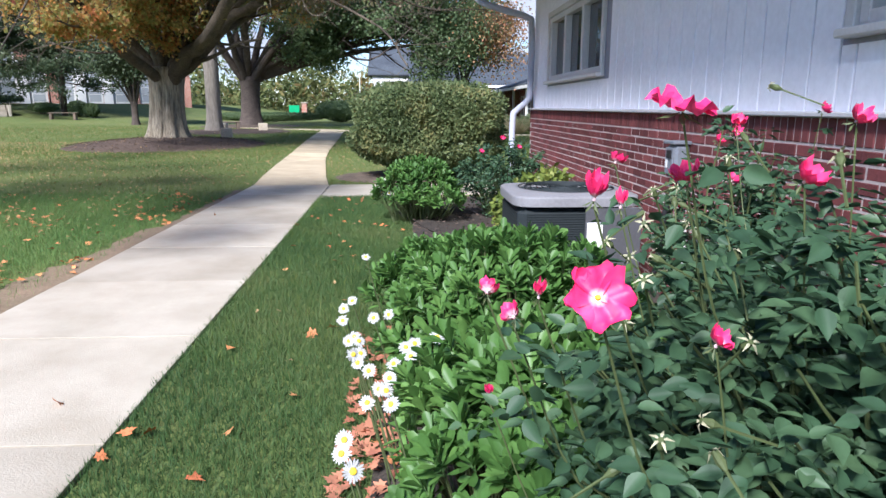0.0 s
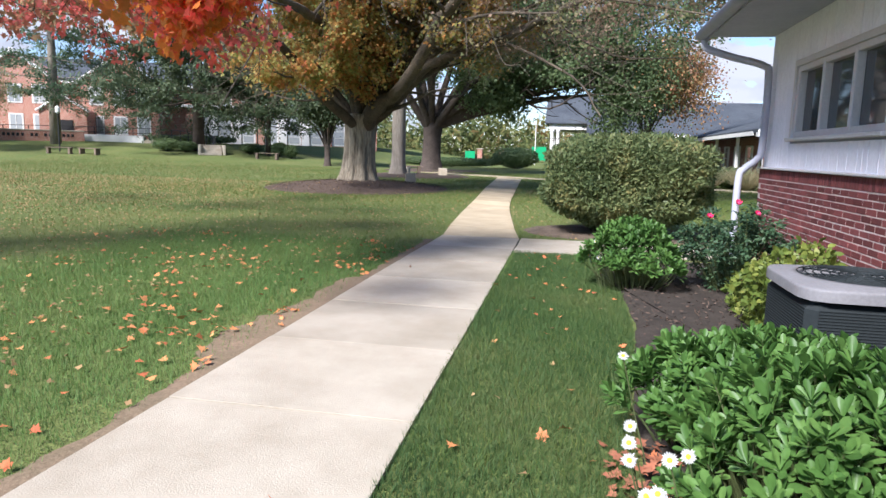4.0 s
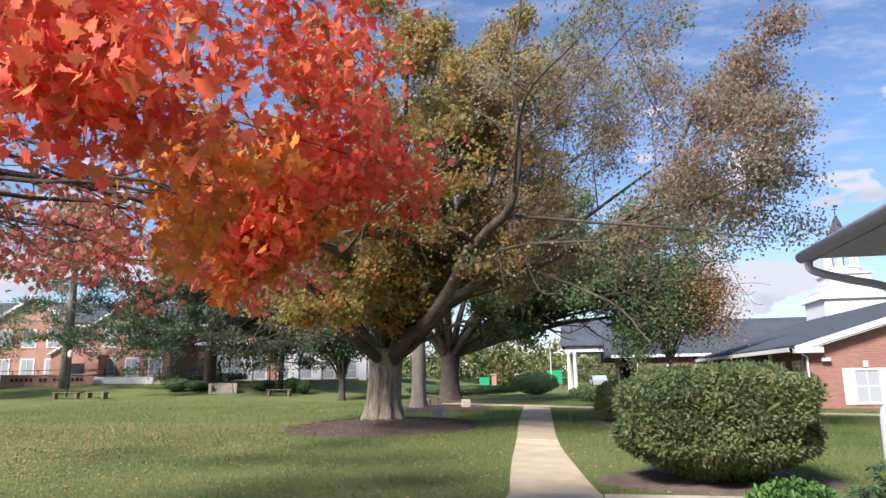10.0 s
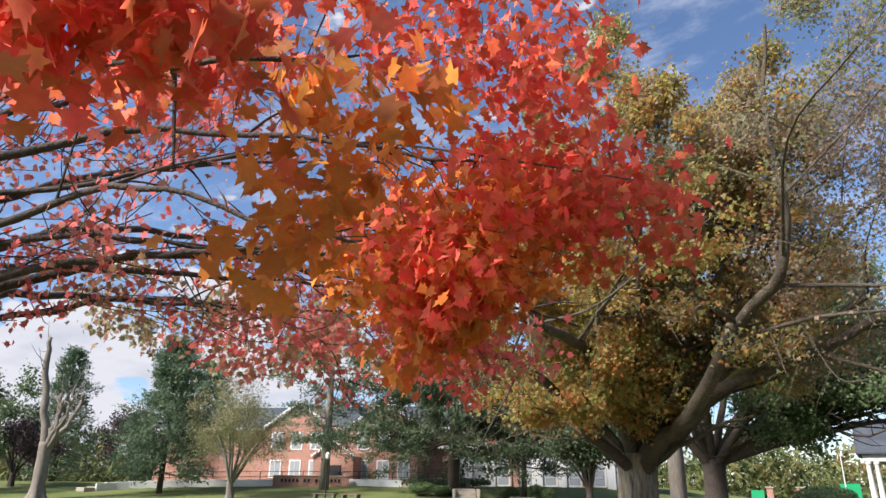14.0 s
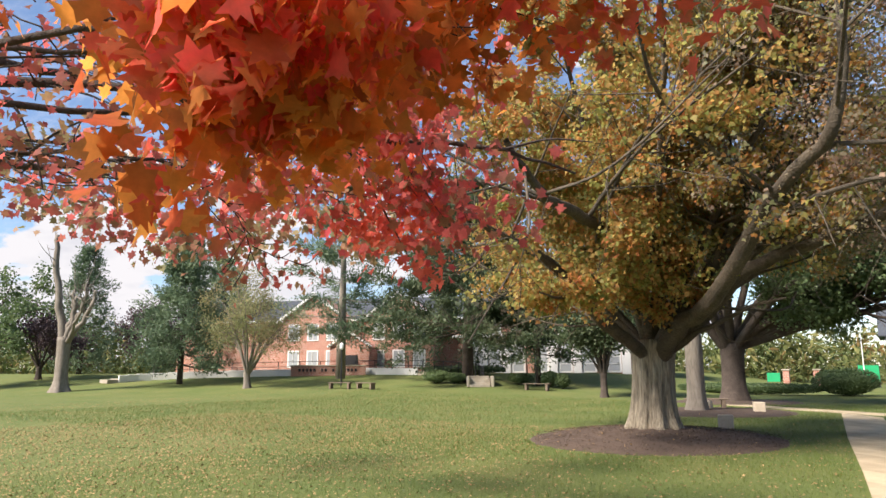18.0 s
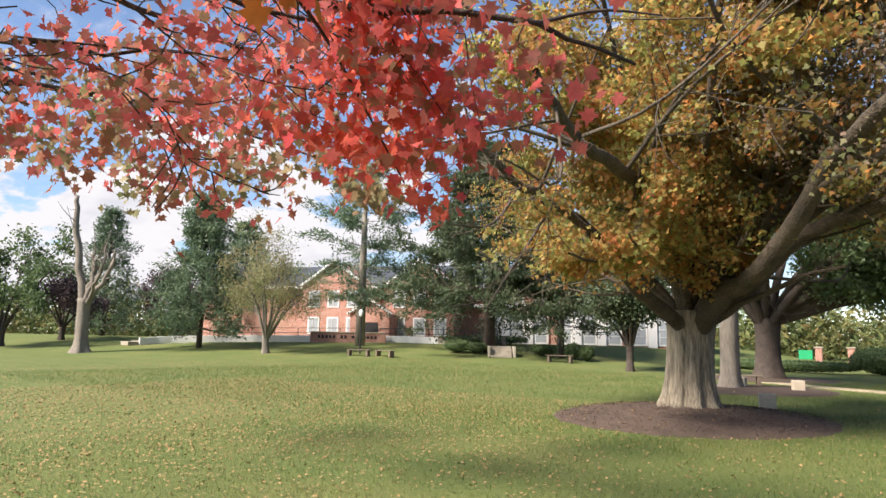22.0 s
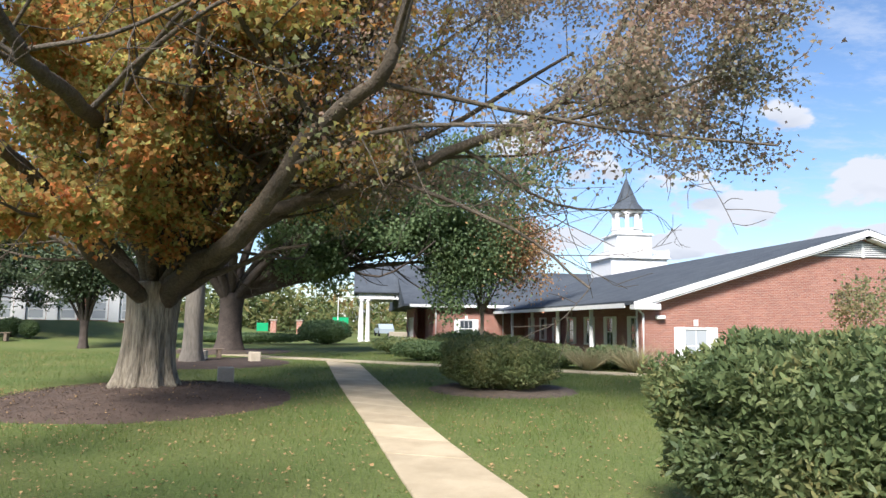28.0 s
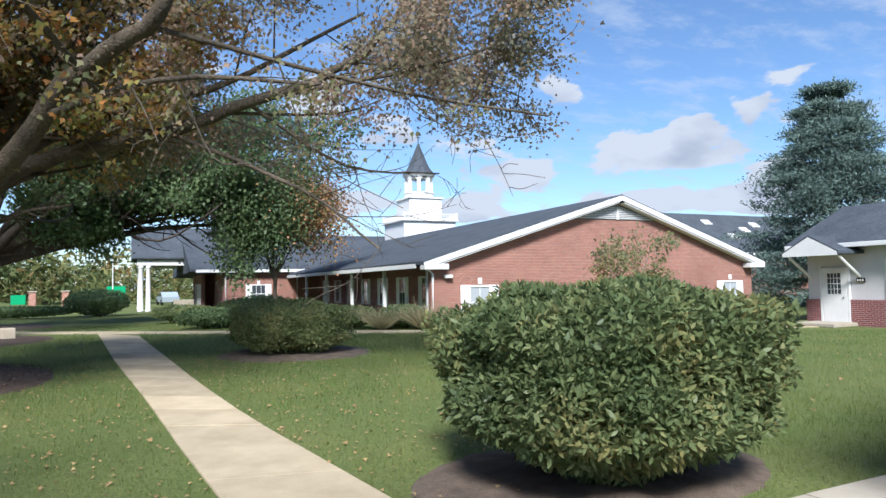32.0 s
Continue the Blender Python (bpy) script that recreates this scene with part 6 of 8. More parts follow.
def pavilion():
    t = thing("entrance_canopy", (2, 56, 0), "entrance canopy with white columns and dark gabled roof", "pavilion")
    x0, x1, y0, y1, ze, zr = -0.95, 4.4, 54.3, 62, 4.15, 7.0
    ym = (y0 + y1) / 2
    prof = [(y0 - 0.5, ze), (y0 - 0.5, ze + 0.1), (ym, zr), (y1 + 0.5, ze + 0.1), (y1 + 0.5, ze)]
    part("roof", roof_prism([(x0 - 0.4, y, z) for y, z in prof], [(x1 + 3, y, z) for y, z in prof]), M_SHINGLE, t)
    for y in (y0, y1):
        part("beam", Geo().box(((x0 + x1) / 2, y, ze - 0.28), (x1 - x0, 0.4, 0.52), bev=0.02), M_WHITE, t, "white fascia beam")
    for x in (x0 + 0.2, x1 - 0.2):
        part("beam", Geo().box((x, ym, ze - 0.28), (0.38, y1 - y0 - 0.41, 0.5), bev=0.02), M_WHITE, t)
    part("gable_panel", roof_prism([(x0 - 0.1, y0, ze), (x0 - 0.1, y1, ze), (x0 - 0.1, ym, zr - 0.3)], [(x0 + 0.05, y0, ze), (x0 + 0.05, y1, ze), (x0 + 0.05, ym, zr - 0.3)]), M_WHITE, t)
    for x, y in ((x0 + 0.3, y0 + 0.05), (x0 + 0.85, y0 + 0.05), (x0 + 0.3, y1 - 0.1), (x1 - 0.3, y1)):
        c = part("column", Geo().lathe((x, y, -0.05), [(0.25, 0), (0.25, 0.14), (0.19, 0.24), (0.185, 1.8), (0.16, 3.38), (0.18, 3.43), (0.24, 3.5), (0.24, 3.66)], 16), M_WHITE, t, smooth=True)
    for i in range(7):
        part("letter_bar", Geo().box((2.2 + i * 0.3, y0 - 0.215, ze - 0.28), (0.16, 0.03, 0.2), bev=0.005), M_METAL, t, "grey beam letter shape")
    # darker brick carries the shade under the canopy roof
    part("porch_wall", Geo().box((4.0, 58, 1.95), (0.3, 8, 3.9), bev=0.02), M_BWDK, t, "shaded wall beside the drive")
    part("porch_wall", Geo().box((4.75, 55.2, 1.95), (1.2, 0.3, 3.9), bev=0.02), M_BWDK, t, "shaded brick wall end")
    part("planter", Geo().box((2.6, 55.6, 0.4), (1.6, 0.8, 0.85), bev=0.04), M_CONC, t, "low concrete planter")
    for y in (54.6, 55.6, 56.6, 57.6, 58.8):
        part("shutter", Geo().box((3.82, y, 1.15), (0.06, 0.3, 1.9), bev=0.01), M_WHITE, t, "narrow white shutter")


pavilion()


def cupola():
    x, y, z = 23.65, 55.0, 5.4
    t = thing("steeple", (x, y, z), "white wooden steeple with open belfry and grey spire on the roof", "steeple")
    part("base", Geo().box((x, y, 6.4), (5.2, 5.2, 2.4), bev=0.04), M_WHITE, t)
    part("cornice", Geo().box((x, y, 7.62), (5.7, 5.7, 0.14), bev=0.04), M_WHITE, t)
    for s in (-1, 1):
        for u in (-1, 1):
            part("rail_post", Geo().box((x + s * 2.65, y + u * 2.65, 8.0), (0.2, 0.2, 0.75), bev=0.02), M_WHITE, t)
    for s in (-1, 1):
        for zz in (7.78, 8.25):
            part("railing", Geo().box((x, y + s * 2.65, zz), (5.1, 0.08, 0.07), bev=0.01), M_WHITE, t)
            part("railing", Geo().box((x + s * 2.65, y, zz), (0.08, 5.1, 0.07), bev=0.01), M_WHITE, t)
        for i in range(19):
            part("baluster", Geo().box((x - 2.5 + i * 0.277, y + s * 2.65, 8.0), (0.06, 0.06, 0.46), bev=0.008), M_WHITE, t)
            part("baluster", Geo().box((x + s * 2.65, y - 2.5 + i * 0.277, 8.0), (0.06, 0.06, 0.46), bev=0.008), M_WHITE, t)
    part("second_stage", Geo().box((x, y, 8.75), (3.3, 3.3, 2.1), bev=0.04), M_WHITE, t)
    part("second_cornice", Geo().box((x, y, 9.85), (3.6, 3.6, 0.16), bev=0.04), M_WHITE, t)
    part("third_stage", Geo().lathe((x, y, 9.9), [(1.45, 0), (1.45, 0.45), (1.55, 0.5), (1.55, 0.58)], 8), M_WHITE, t)
    for k in range(8):
        a = math.pi / 4 * (k + 0.5)
        part("belfry_post", Geo().box((x + 1.2 * math.cos(a), y + 1.2 * math.sin(a), 11.1), (0.28, 0.34, 1.3), rz=math.degrees(a), bev=0.02), M_WHITE, t)
        b = math.pi / 4 * k
        arch = [(0.42 * math.cos(q), 0.42 * math.sin(q)) for q in np.linspace(math.pi, 0, 9)]
        ol = [(-0.5, 0.0), *arch[1:-1], (0.5, 0.0), (0.5, 0.62), (-0.5, 0.62)]
        mtx = Matrix.Translation((x + 1.16 * math.cos(b), y + 1.16 * math.sin(b), 11.45)) @ Matrix.Rotation(b + math.pi / 2, 4, "Z") @ Matrix.Rotation(math.pi / 2, 4, "X")
        part("belfry_arch", Geo().prism(ol, -0.08, 0.08, mtx), M_WHITE, t)
    part("belfry_cornice", Geo().lathe((x, y, 11.95), [(1.38, 0), (1.5, 0.1), (1.62, 0.22), (1.62, 0.28)], 8), M_WHITE, t)
    part("spire", Geo().lathe((x, y, 12.2), [(1.66, 0), (1.1, 0.7), (0.75, 1.5), (0.08, 3.1)], 8), M_SHINGLE, t, "grey shingled spire")
    part("weathervane", Geo().tube([(x, y, 15.2), (x, y, 16.3)], 0.04, 6).box((x, y, 15.9), (0.5, 0.04, 0.06), bev=0.005).box((x + 0.1, y, 16.2), (0.4, 0.03, 0.2), bev=0.005), M_BLACK, t)


cupola()


def small_house():
    X, y0, y1 = 22.0, -4.0, 13.5
    t = thing("small_house", (X, 12.4, 0), "pale grey house with brick foot, white door and bracketed porch roof", "house")
    part("wall", Geo().box((X + 3, (y0 + y1) / 2, 1.45), (6, y1 - y0, 2.9), bev=0.02), M_TRIM, t)
    part("brick_foot", Geo().box((X - 0.02, 5.0, 0.45), (0.12, 13.7, 0.95), bev=0.01), M_BWDK, t)
    part("brick_foot", Geo().box((X - 0.02, 13.22, 0.45), (0.12, 0.66, 0.95), bev=0.01), M_BWDK, t)
    part("roof", roof_prism([(x, y1 + 0.5, z) for x, z in ((X - 0.6, 2.8), (X - 0.6, 2.95), (X + 3, 4.6), (X + 6.6, 2.95), (X + 6.6, 2.8))], [(x, y0, z) for x, z in ((X - 0.6, 2.8), (X - 0.6, 2.95), (X + 3, 4.6), (X + 6.6, 2.95), (X + 6.6, 2.8))]), M_SHINGLE, t)
    part("fascia", Geo().box((X - 0.62, 4.75, 2.86), (0.05, 18.4, 0.16), bev=0.01), M_WHITE, t)
    d = part("door", Geo().box((X - 0.06, 12.4, 1.05), (0.06, 0.92, 2.06), bev=0.01), M_WHITE, t, "white panelled door with small glazed lights")
    part("door_glass", Geo().box((X - 0.095, 12.4, 1.5), (0.012, 0.5, 0.75), bev=0.004), M_GLASS, d)
    for i in (-1, 0, 1):
        part("glazing_bar", Geo().box((X - 0.1, 12.4 + i * 0.125, 1.5), (0.015, 0.02, 0.75), bev=0.002), M_WHITE, d)
    for z in (1.3, 1.5, 1.7):
        part("glazing_bar", Geo().box((X - 0.101, 12.4, z), (0.015, 0.5, 0.02), bev=0.002), M_WHITE, d)
    part("door_knob", Geo().lathe((X - 0.11, 12.06, 1.0), [(0.01, -0.03), (0.03, 0), (0.01, 0.03)], 10), M_METAL, d)
    for y in (11.88, 12.92):
        part("door_casing", Geo().box((X - 0.05, y, 1.07), (0.08, 0.1, 2.14), bev=0.01), M_WHITE, t)
    part("number_plate", Geo().box((X - 0.03, 11.45, 1.62), (0.05, 0.3, 0.16), bev=0.01), M_BLACK, t, "small dark plaque")
    for i in range(3):
        part("digit_bar", Geo().box((X - 0.06, 11.36 + i * 0.09, 1.62), (0.01, 0.05, 0.09), bev=0.002), M_WHITE, t)
    window_at(t, X, 9.9, 1.65, 1.3, 1.2, "x", False, 2)
    # porch gable over the door
    pr = [(11.3, 2.55), (11.3, 2.65), (12.4, 3.25), (13.5, 2.65), (13.5, 2.55)]
    part("porch_roof", roof_prism([(X - 1.4, y, z) for y, z in pr], [(X + 0.4, y, z) for y, z in pr]), M_SHINGLE, t)
    part("porch_gable", roof_prism([(X - 1.42, 11.35, 2.5), (X - 1.42, 13.45, 2.5), (X - 1.42, 13.45, 2.62), (X - 1.42, 12.4, 3.18), (X - 1.42, 11.35, 2.62)], [(X - 1.36, 11.35, 2.5), (X - 1.36, 13.45, 2.5), (X - 1.36, 13.45, 2.62), (X - 1.36, 12.4, 3.18), (X - 1.36, 11.35, 2.62)]), M_WHITE, t)
    for y in (11.45, 13.35):
        part("bracket", Geo().tube([(X - 1.2, y, 2.5), (X - 0.75, y, 2.2), (X - 0.05, y, 1.75)], 0.05, 6), M_WHITE, t)
    part("step", Geo().box((X - 0.7, 12.4, 0.05), (1.3, 1.6, 0.14), bev=0.02), M_CONC, t)


small_house()


def campus():
    """The large brick hall on the bank, seen through the trees; built along its own axis."""
    t = thing("campus_hall", (-38, 50, 1.4), "two-storey red-brick hall with white pilasters, gables and dark roofs", "building")
    t.matrix_basis = pose(-39, 49.5, 1.2, 0, 0, 21) @ Matrix.Diagonal((0.9, 1, 0.78, 1))

    def add(name, g, mat, label="", par=None):
        ob = part(name, g, mat, None, label)
        ob.parent = par or t
        return ob

    add("wall", Geo().box((-4, 6, 3.6), (56, 12, 7.4), bev=0.02), M_BWRED)
    add("roof", roof_prism([(-33, y, z) for y, z in ((-0.8, 7.2), (6, 11), (12.8, 7.2))], [(25, y, z) for y, z in ((-0.8, 7.2), (6, 11), (12.8, 7.2))]), M_SHINGLE)
    for gx, w, h in ((-13, 7.6, 10.4), (-3, 7.6, 10.4)):
        add("gable_bay", roof_prism([(gx - w / 2, -2.5, 0), (gx + w / 2, -2.5, 0), (gx + w / 2, -2.5, 7.3), (gx, -2.5, h), (gx - w / 2, -2.5, 7.3)], [(gx - w / 2, 2, 0), (gx + w / 2, 2, 0), (gx + w / 2, 2, 7.3), (gx, 2, h), (gx - w / 2, 2, 7.3)]), M_BWRED, "brick gable bay")
        for s in (-1, 1):
            ang = math.degrees(math.atan2(h - 7.3, w / 2))
            add("gable_trim", Geo().box((gx + s * w / 4, -2.6, (h + 7.3) / 2 + 0.1), (math.hypot(w / 2, h - 7.3) + 0.6, 0.4, 0.3), rot=Matrix.Rotation(radians(s * ang), 3, "Y"), bev=0.03), M_WHITE)
        # campus panes have bright reflection put into their pale tint
        for wx in (-2.3, 0, 2.3):
            for z in (2.2, 5.6):
                wdw = add("window", Geo().box((gx + wx, -2.52, z), (1.1, 0.08, 1.9), bev=0.01), M_GLASS_PALE)
                add("window_frame", Geo().box((gx + wx, -2.5, z), (1.4, 0.1, 2.2), bev=0.01), M_WHITE, par=wdw)
                add("glazing_bar", Geo().box((gx + wx, -2.57, z), (0.06, 0.05, 1.9), bev=0.01), M_WHITE, par=wdw)
    # porch with a low gable
    add("porch", roof_prism([(-9.8, -5, 0), (-5.4, -5, 0), (-5.4, -5, 3.6), (-7.6, -5, 5.2), (-9.8, -5, 3.6)], [(-9.8, 0, 0), (-5.4, 0, 0), (-5.4, 0, 3.6), (-7.6, 0, 5.2), (-9.8, 0, 3.6)]), M_BWRED)
    for s in (-1, 1):
        add("porch_trim", Geo().box((-7.6 + s * 1.2, -5.08, 4.5), (3.1, 0.3, 0.22), rot=Matrix.Rotation(radians(s * 36), 3, "Y"), bev=0.03), M_WHITE)
    add("porch_door", Geo().box((-7.6, -5.03, 1.3), (1.8, 0.12, 2.6), bev=0.02), M_BLACK)
    # long white colonnade part with tall windows
    for i in range(8):
        x = 3.4 + i * 2.5
        add("pilaster", Geo().box((x, -0.12, 2.4), (0.9, 0.3, 4.8), bev=0.03), M_WHITE if i % 3 else M_BWRED)
        wdw = add("window", Geo().box((x + 1.25, -0.05, 2.3), (1.1, 0.12, 3.4), bev=0.01), M_GLASS_PALE)
        add("window_frame", Geo().box((x + 1.25, -0.03, 2.3), (1.5, 0.12, 3.8), bev=0.01), M_WHITE, par=wdw)
        for k in range(1, 4):
            add("glazing_bar", Geo().box((x + 1.25, -0.13, 0.6 + k * 0.85), (1.1, 0.05, 0.06), bev=0.01), M_WHITE, par=wdw)
        w2 = add("window", Geo().box((x + 1.25, -0.05, 6.0), (1.1, 0.12, 1.7), bev=0.01), M_GLASS_PALE)
        add("window_frame", Geo().box((x + 1.25, -0.03, 6.0), (1.4, 0.12, 2.0), bev=0.01), M_WHITE, par=w2)
    add("cornice", Geo().box((13, -0.3, 4.95), (22, 0.7, 0.35), bev=0.04), M_WHITE)
    add("eave_board", Geo().box((-4, -0.75, 7.25), (57, 0.3, 0.3), bev=0.04), M_WHITE)
    return t


campus()


def terrace():
    """Ramp, low wall and railings before the campus hall."""
    t = thing("terrace_ramp", (-40, 43, 0.8), "white concrete ramp with low wall and black railing", "ramp", kind="structure")
    line = smooth_line([(-57.8, 26.6), (-57, 30), (-53, 34.5), (-47, 39.0), (-42, 43.0), (-36, 44.0), (-31.5, 42.4), (-28.4, 40.6), (-26.6, 38.6)], 30)
    g = Geo()
    for a, b in zip(line[:-1], line[1:]):
        m = (a + b) / 2
        d = b - a
        g.box((*m, float(ground_z(*m)) + 0.12), (np.linalg.norm(d) + 0.02, 1.6, 0.34), rz=math.degrees(math.atan2(d[1], d[0])), bev=0.02)
    part("ramp", g, M_CONC, t)
    curb = Geo()
    for a, b in zip(line[1:18], line[2:19]):
        d = (b - a) / np.linalg.norm(b - a)
        m = (a + b) / 2 + np.array([d[1], -d[0]]) * 0.8
        curb.box((*m, float(ground_z(*m)) + 0.3), (np.linalg.norm(b - a) + 0.03, 0.2, 0.62), rz=math.degrees(math.atan2(d[1], d[0])), bev=0.02)
    part("ramp_curb", curb, M_WHITE, t, "low white side wall")
    for p in line[4:]:
        z = float(ground_z(*p)) + 0.25
        part("rail_post", Geo().box((p[0], p[1], z + 0.5), (0.06, 0.06, 1.0), bev=0.006), M_BLACK, t)
    for h in (0.55, 1.0):
        part("handrail", Geo().tube([(p[0], p[1], float(ground_z(*p)) + 0.25 + h) for p in line[4:]], 0.03, 6), M_BLACK, t)
    for i in range(5):
        part("stair_tread", Geo().box((-26.0 - i * 0.28 * 0.55, 37.0 + i * 0.28 * 0.83, float(ground_z(-26, 37)) + 0.08 + 0.16 * i), (1.5, 0.34, 0.17), rz=33, bev=0.015), M_CONC, t)
    for s in (-0.9, 0.9):
        part("stair_cheek", Geo().box((-26.4 + s * 0.84, 37.7 + s * 0.54, float(ground_z(-26, 37)) + 0.4), (0.2, 1.9, 0.8), rz=33, bev=0.03), M_CONC, t)
    w = thing("garden_wall", (-38, 40.5, 0.6), "low red-brick garden wall on the bank", "wall", kind="structure")
    wz = float(ground_z(-43.8, 39.8))
    part("brickwork", Geo().box((-43.8, 39.8, wz + 0.35), (6.8, 0.4, 1.0), rz=36, bev=0.02), M_BWRED, w)
    part("coping", Geo().box((-43.8, 39.8, wz + 0.9), (6.9, 0.5, 0.1), rz=36, bev=0.02), M_CONC, w)
    for i in range(16):
        if i not in (5, 8):
            s = -2.6 + i * 0.34
            part("letter_bar", Geo().box((-43.8 + s * 0.81 + 0.13, 39.8 + s * 0.59 - 0.17, wz + 0.5), (0.2, 0.05, 0.26), rz=36, bev=0.005), M_BLACK, w)


terrace()


# ---------------------------------------------------------------- garden bed by the house
def daisy_shrub(x, y, rx, ry, h, seed, shoots, label):
    """A leafy daisy shrub: shoots ending in whorls of spoon-shaped leaves."""
    rng = np.random.default_rng(seed)
    t = thing("daisy_shrub", (x, y, 0), label, "flowering shrub", "daisy shrubs")
    at, way, axis = [], [], []
    stems = Geo()
    for i in range(shoots):
        a = rng.uniform(0, 2 * math.pi)
        rr = math.sqrt(rng.uniform(0, 1))
        lump = 1 + 0.14 * math.sin(3 * a + seed) + 0.1 * math.sin(7 * a + 2 * seed)
        px, py = x + rx * lump * rr * math.cos(a), y + ry * lump * rr * math.sin(a)
        top = h * (1 - 0.62 * rr**2.6) * rng.uniform(0.8, 1.05)
        n = np.array([(px - x) / rx * 0.75, (py - y) / ry * 0.75, 0.9])
        n /= np.linalg.norm(n)
        tip = np.array([px, py, 0.03 + top])
        foot = np.array([x + (px - x) * 0.5, y + (py - y) * 0.5, 0.0])
        if i % 2 == 0:
            stems.tube([foot, (foot + tip) / 2 + rng.normal(size=3) * 0.02, tip], [0.006, 0.005, 0.003], 4, caps=False)
        k = int(rng.integers(12, 18))
        for j in range(k):
            b = 2.4 * j + rng.uniform(0, 0.5)
            u = np.cross(n, [0.3, 0.8, 0.1])
            u /= np.linalg.norm(u)
            w = np.cross(n, u)
            up = 0.5 + 1.3 * j / k
            at.append(tip - n * (0.055 * (1 - j / k)))
            way.append(math.cos(b) * u + math.sin(b) * w + n * up)
            axis.append(n)
    at, way, axis = np.array(at), np.array(way), np.array(axis)
    way /= np.linalg.norm(way, axis=1)[:, None]
    part("stem_mass", stems, M_STEM, t, kind="stuff")
    # upper sides face the shoot's axis
    face = axis - (axis * way).sum(1)[:, None] * way
    face /= np.linalg.norm(face, axis=1)[:, None] + 1e-6
    part("foliage", leaf_mesh("foliage", at, 0.072, "spoon", rng, ahead=way * 8, spread=1.0, fold=0.16, face=face, flat=0.22, split=True), M_LEAF_DAISY, t)
    return t


daisy_shrub(2.48, -9.65, 0.44, 0.6, 0.68, 1, 360, "bright green daisy shrub with fleshy leaves at the bed's edge")
daisy_shrub(2.58, -8.5, 0.6, 0.64, 0.7, 2, 430, "bright green daisy shrub with fleshy leaves beside an air conditioner")
daisy_shrub(2.68, -7.6, 0.6, 0.52, 0.54, 3, 340, "bright green daisy shrub before an air conditioner")
daisy_shrub(2.34, -7.55, 0.4, 0.5, 0.5, 6, 300, "bright green daisy shrub at the bed's rim")
daisy_shrub(2.28, -3.6, 0.5, 0.6, 0.66, 4, 360, "rounded green daisy shrub near the side walk")


def white_daisy(x, y, z, tilt, seed):
    rng = np.random.default_rng(seed)
    t = thing("white_daisy", (x, y, 0.02), "white daisy with a yellow eye on a thin stem", "flower", "white daisies")
    g = Geo()
    g.tube([(x + 0.12 + rng.normal() * 0.03, y + rng.normal() * 0.05, 0.0), (x + 0.05, y, z * 0.6), (x, y, z)], [0.004, 0.003, 0.003], 5)
    part("stem", g, M_STEM, t)
    m = Matrix.Translation((x, y, z)) @ Matrix.Rotation(radians(rng.uniform(-30, 30)), 4, "Z") @ Matrix.Rotation(radians(tilt), 4, "X")
    part("eye", Geo().lathe((0, 0, 0), [(0.004, -0.004), (0.0085, 0), (0.007, 0.004), (0.002, 0.0055)], 10), M_YELLOW, t).matrix_basis = m
    n = 19
    vs, fs = [], []
    for i in range(n):
        a = 2 * math.pi * i / n
        r0, r1, w = 0.008, rng.uniform(0.021, 0.027), 0.0028
        c, s = math.cos(a), math.sin(a)
        k = len(vs)
        dz = rng.uniform(-0.006, 0.004)
        for r, ww, z0 in ((r0, w * 0.6, 0), (r1 * 0.8, w, dz * 0.7), (r1, w * 0.3, dz)):
            vs += [(c * r - s * ww, s * r + c * ww, z0), (c * r + s * ww, s * r - c * ww, z0)]
        fs += [(k, k + 1, k + 3, k + 2), (k + 2, k + 3, k + 5, k + 4)]
    part("petals", Geo().add(vs, fs), M_WPETAL, t).matrix_basis = m
    return t


DAISIES = [(1.9, -7.8, 0.51), (1.88, -8.48, 0.47), (1.86, -8.72, 0.46), (1.98, -8.69, 0.46), (2.04, -8.65, 0.46), (1.92, -8.91, 0.46), (1.94, -8.96, 0.46), (1.95, -9.03, 0.44), (1.95, -9.17, 0.46), (1.99, -9.24, 0.46), (2.07, -9.21, 0.47), (2.11, -9.14, 0.5), (2.14, -9.16, 0.52), (2.06, -9.35, 0.48), (2.03, -9.41, 0.47), (2.0, -9.5, 0.47), (2.07, -9.62, 0.52), (1.96, -9.77, 0.5), (2.21, -9.27, 0.58), (2.0, -10.0, 0.55)]
DAISIES += [(1.86, -3.75, 0.42), (1.84, -3.65, 0.33), (1.88, -3.6, 0.27), (1.93, -3.95, 0.36), (1.83, -3.5, 0.38), (1.9, -3.85, 0.5), (2.55, -7.35, 0.5)]
DAISIES += [(x + 0.025 * math.sin(5 * i), y + 0.05 * math.cos(7 * i), z + 0.04 * math.sin(3 * i + 1)) for i, (x, y, z) in enumerate(DAISIES[2:18:3])]
for i, (x, y, z) in enumerate(DAISIES):
    white_daisy(x, y, z, 38 + 7 * (i % 5), 50 + i)


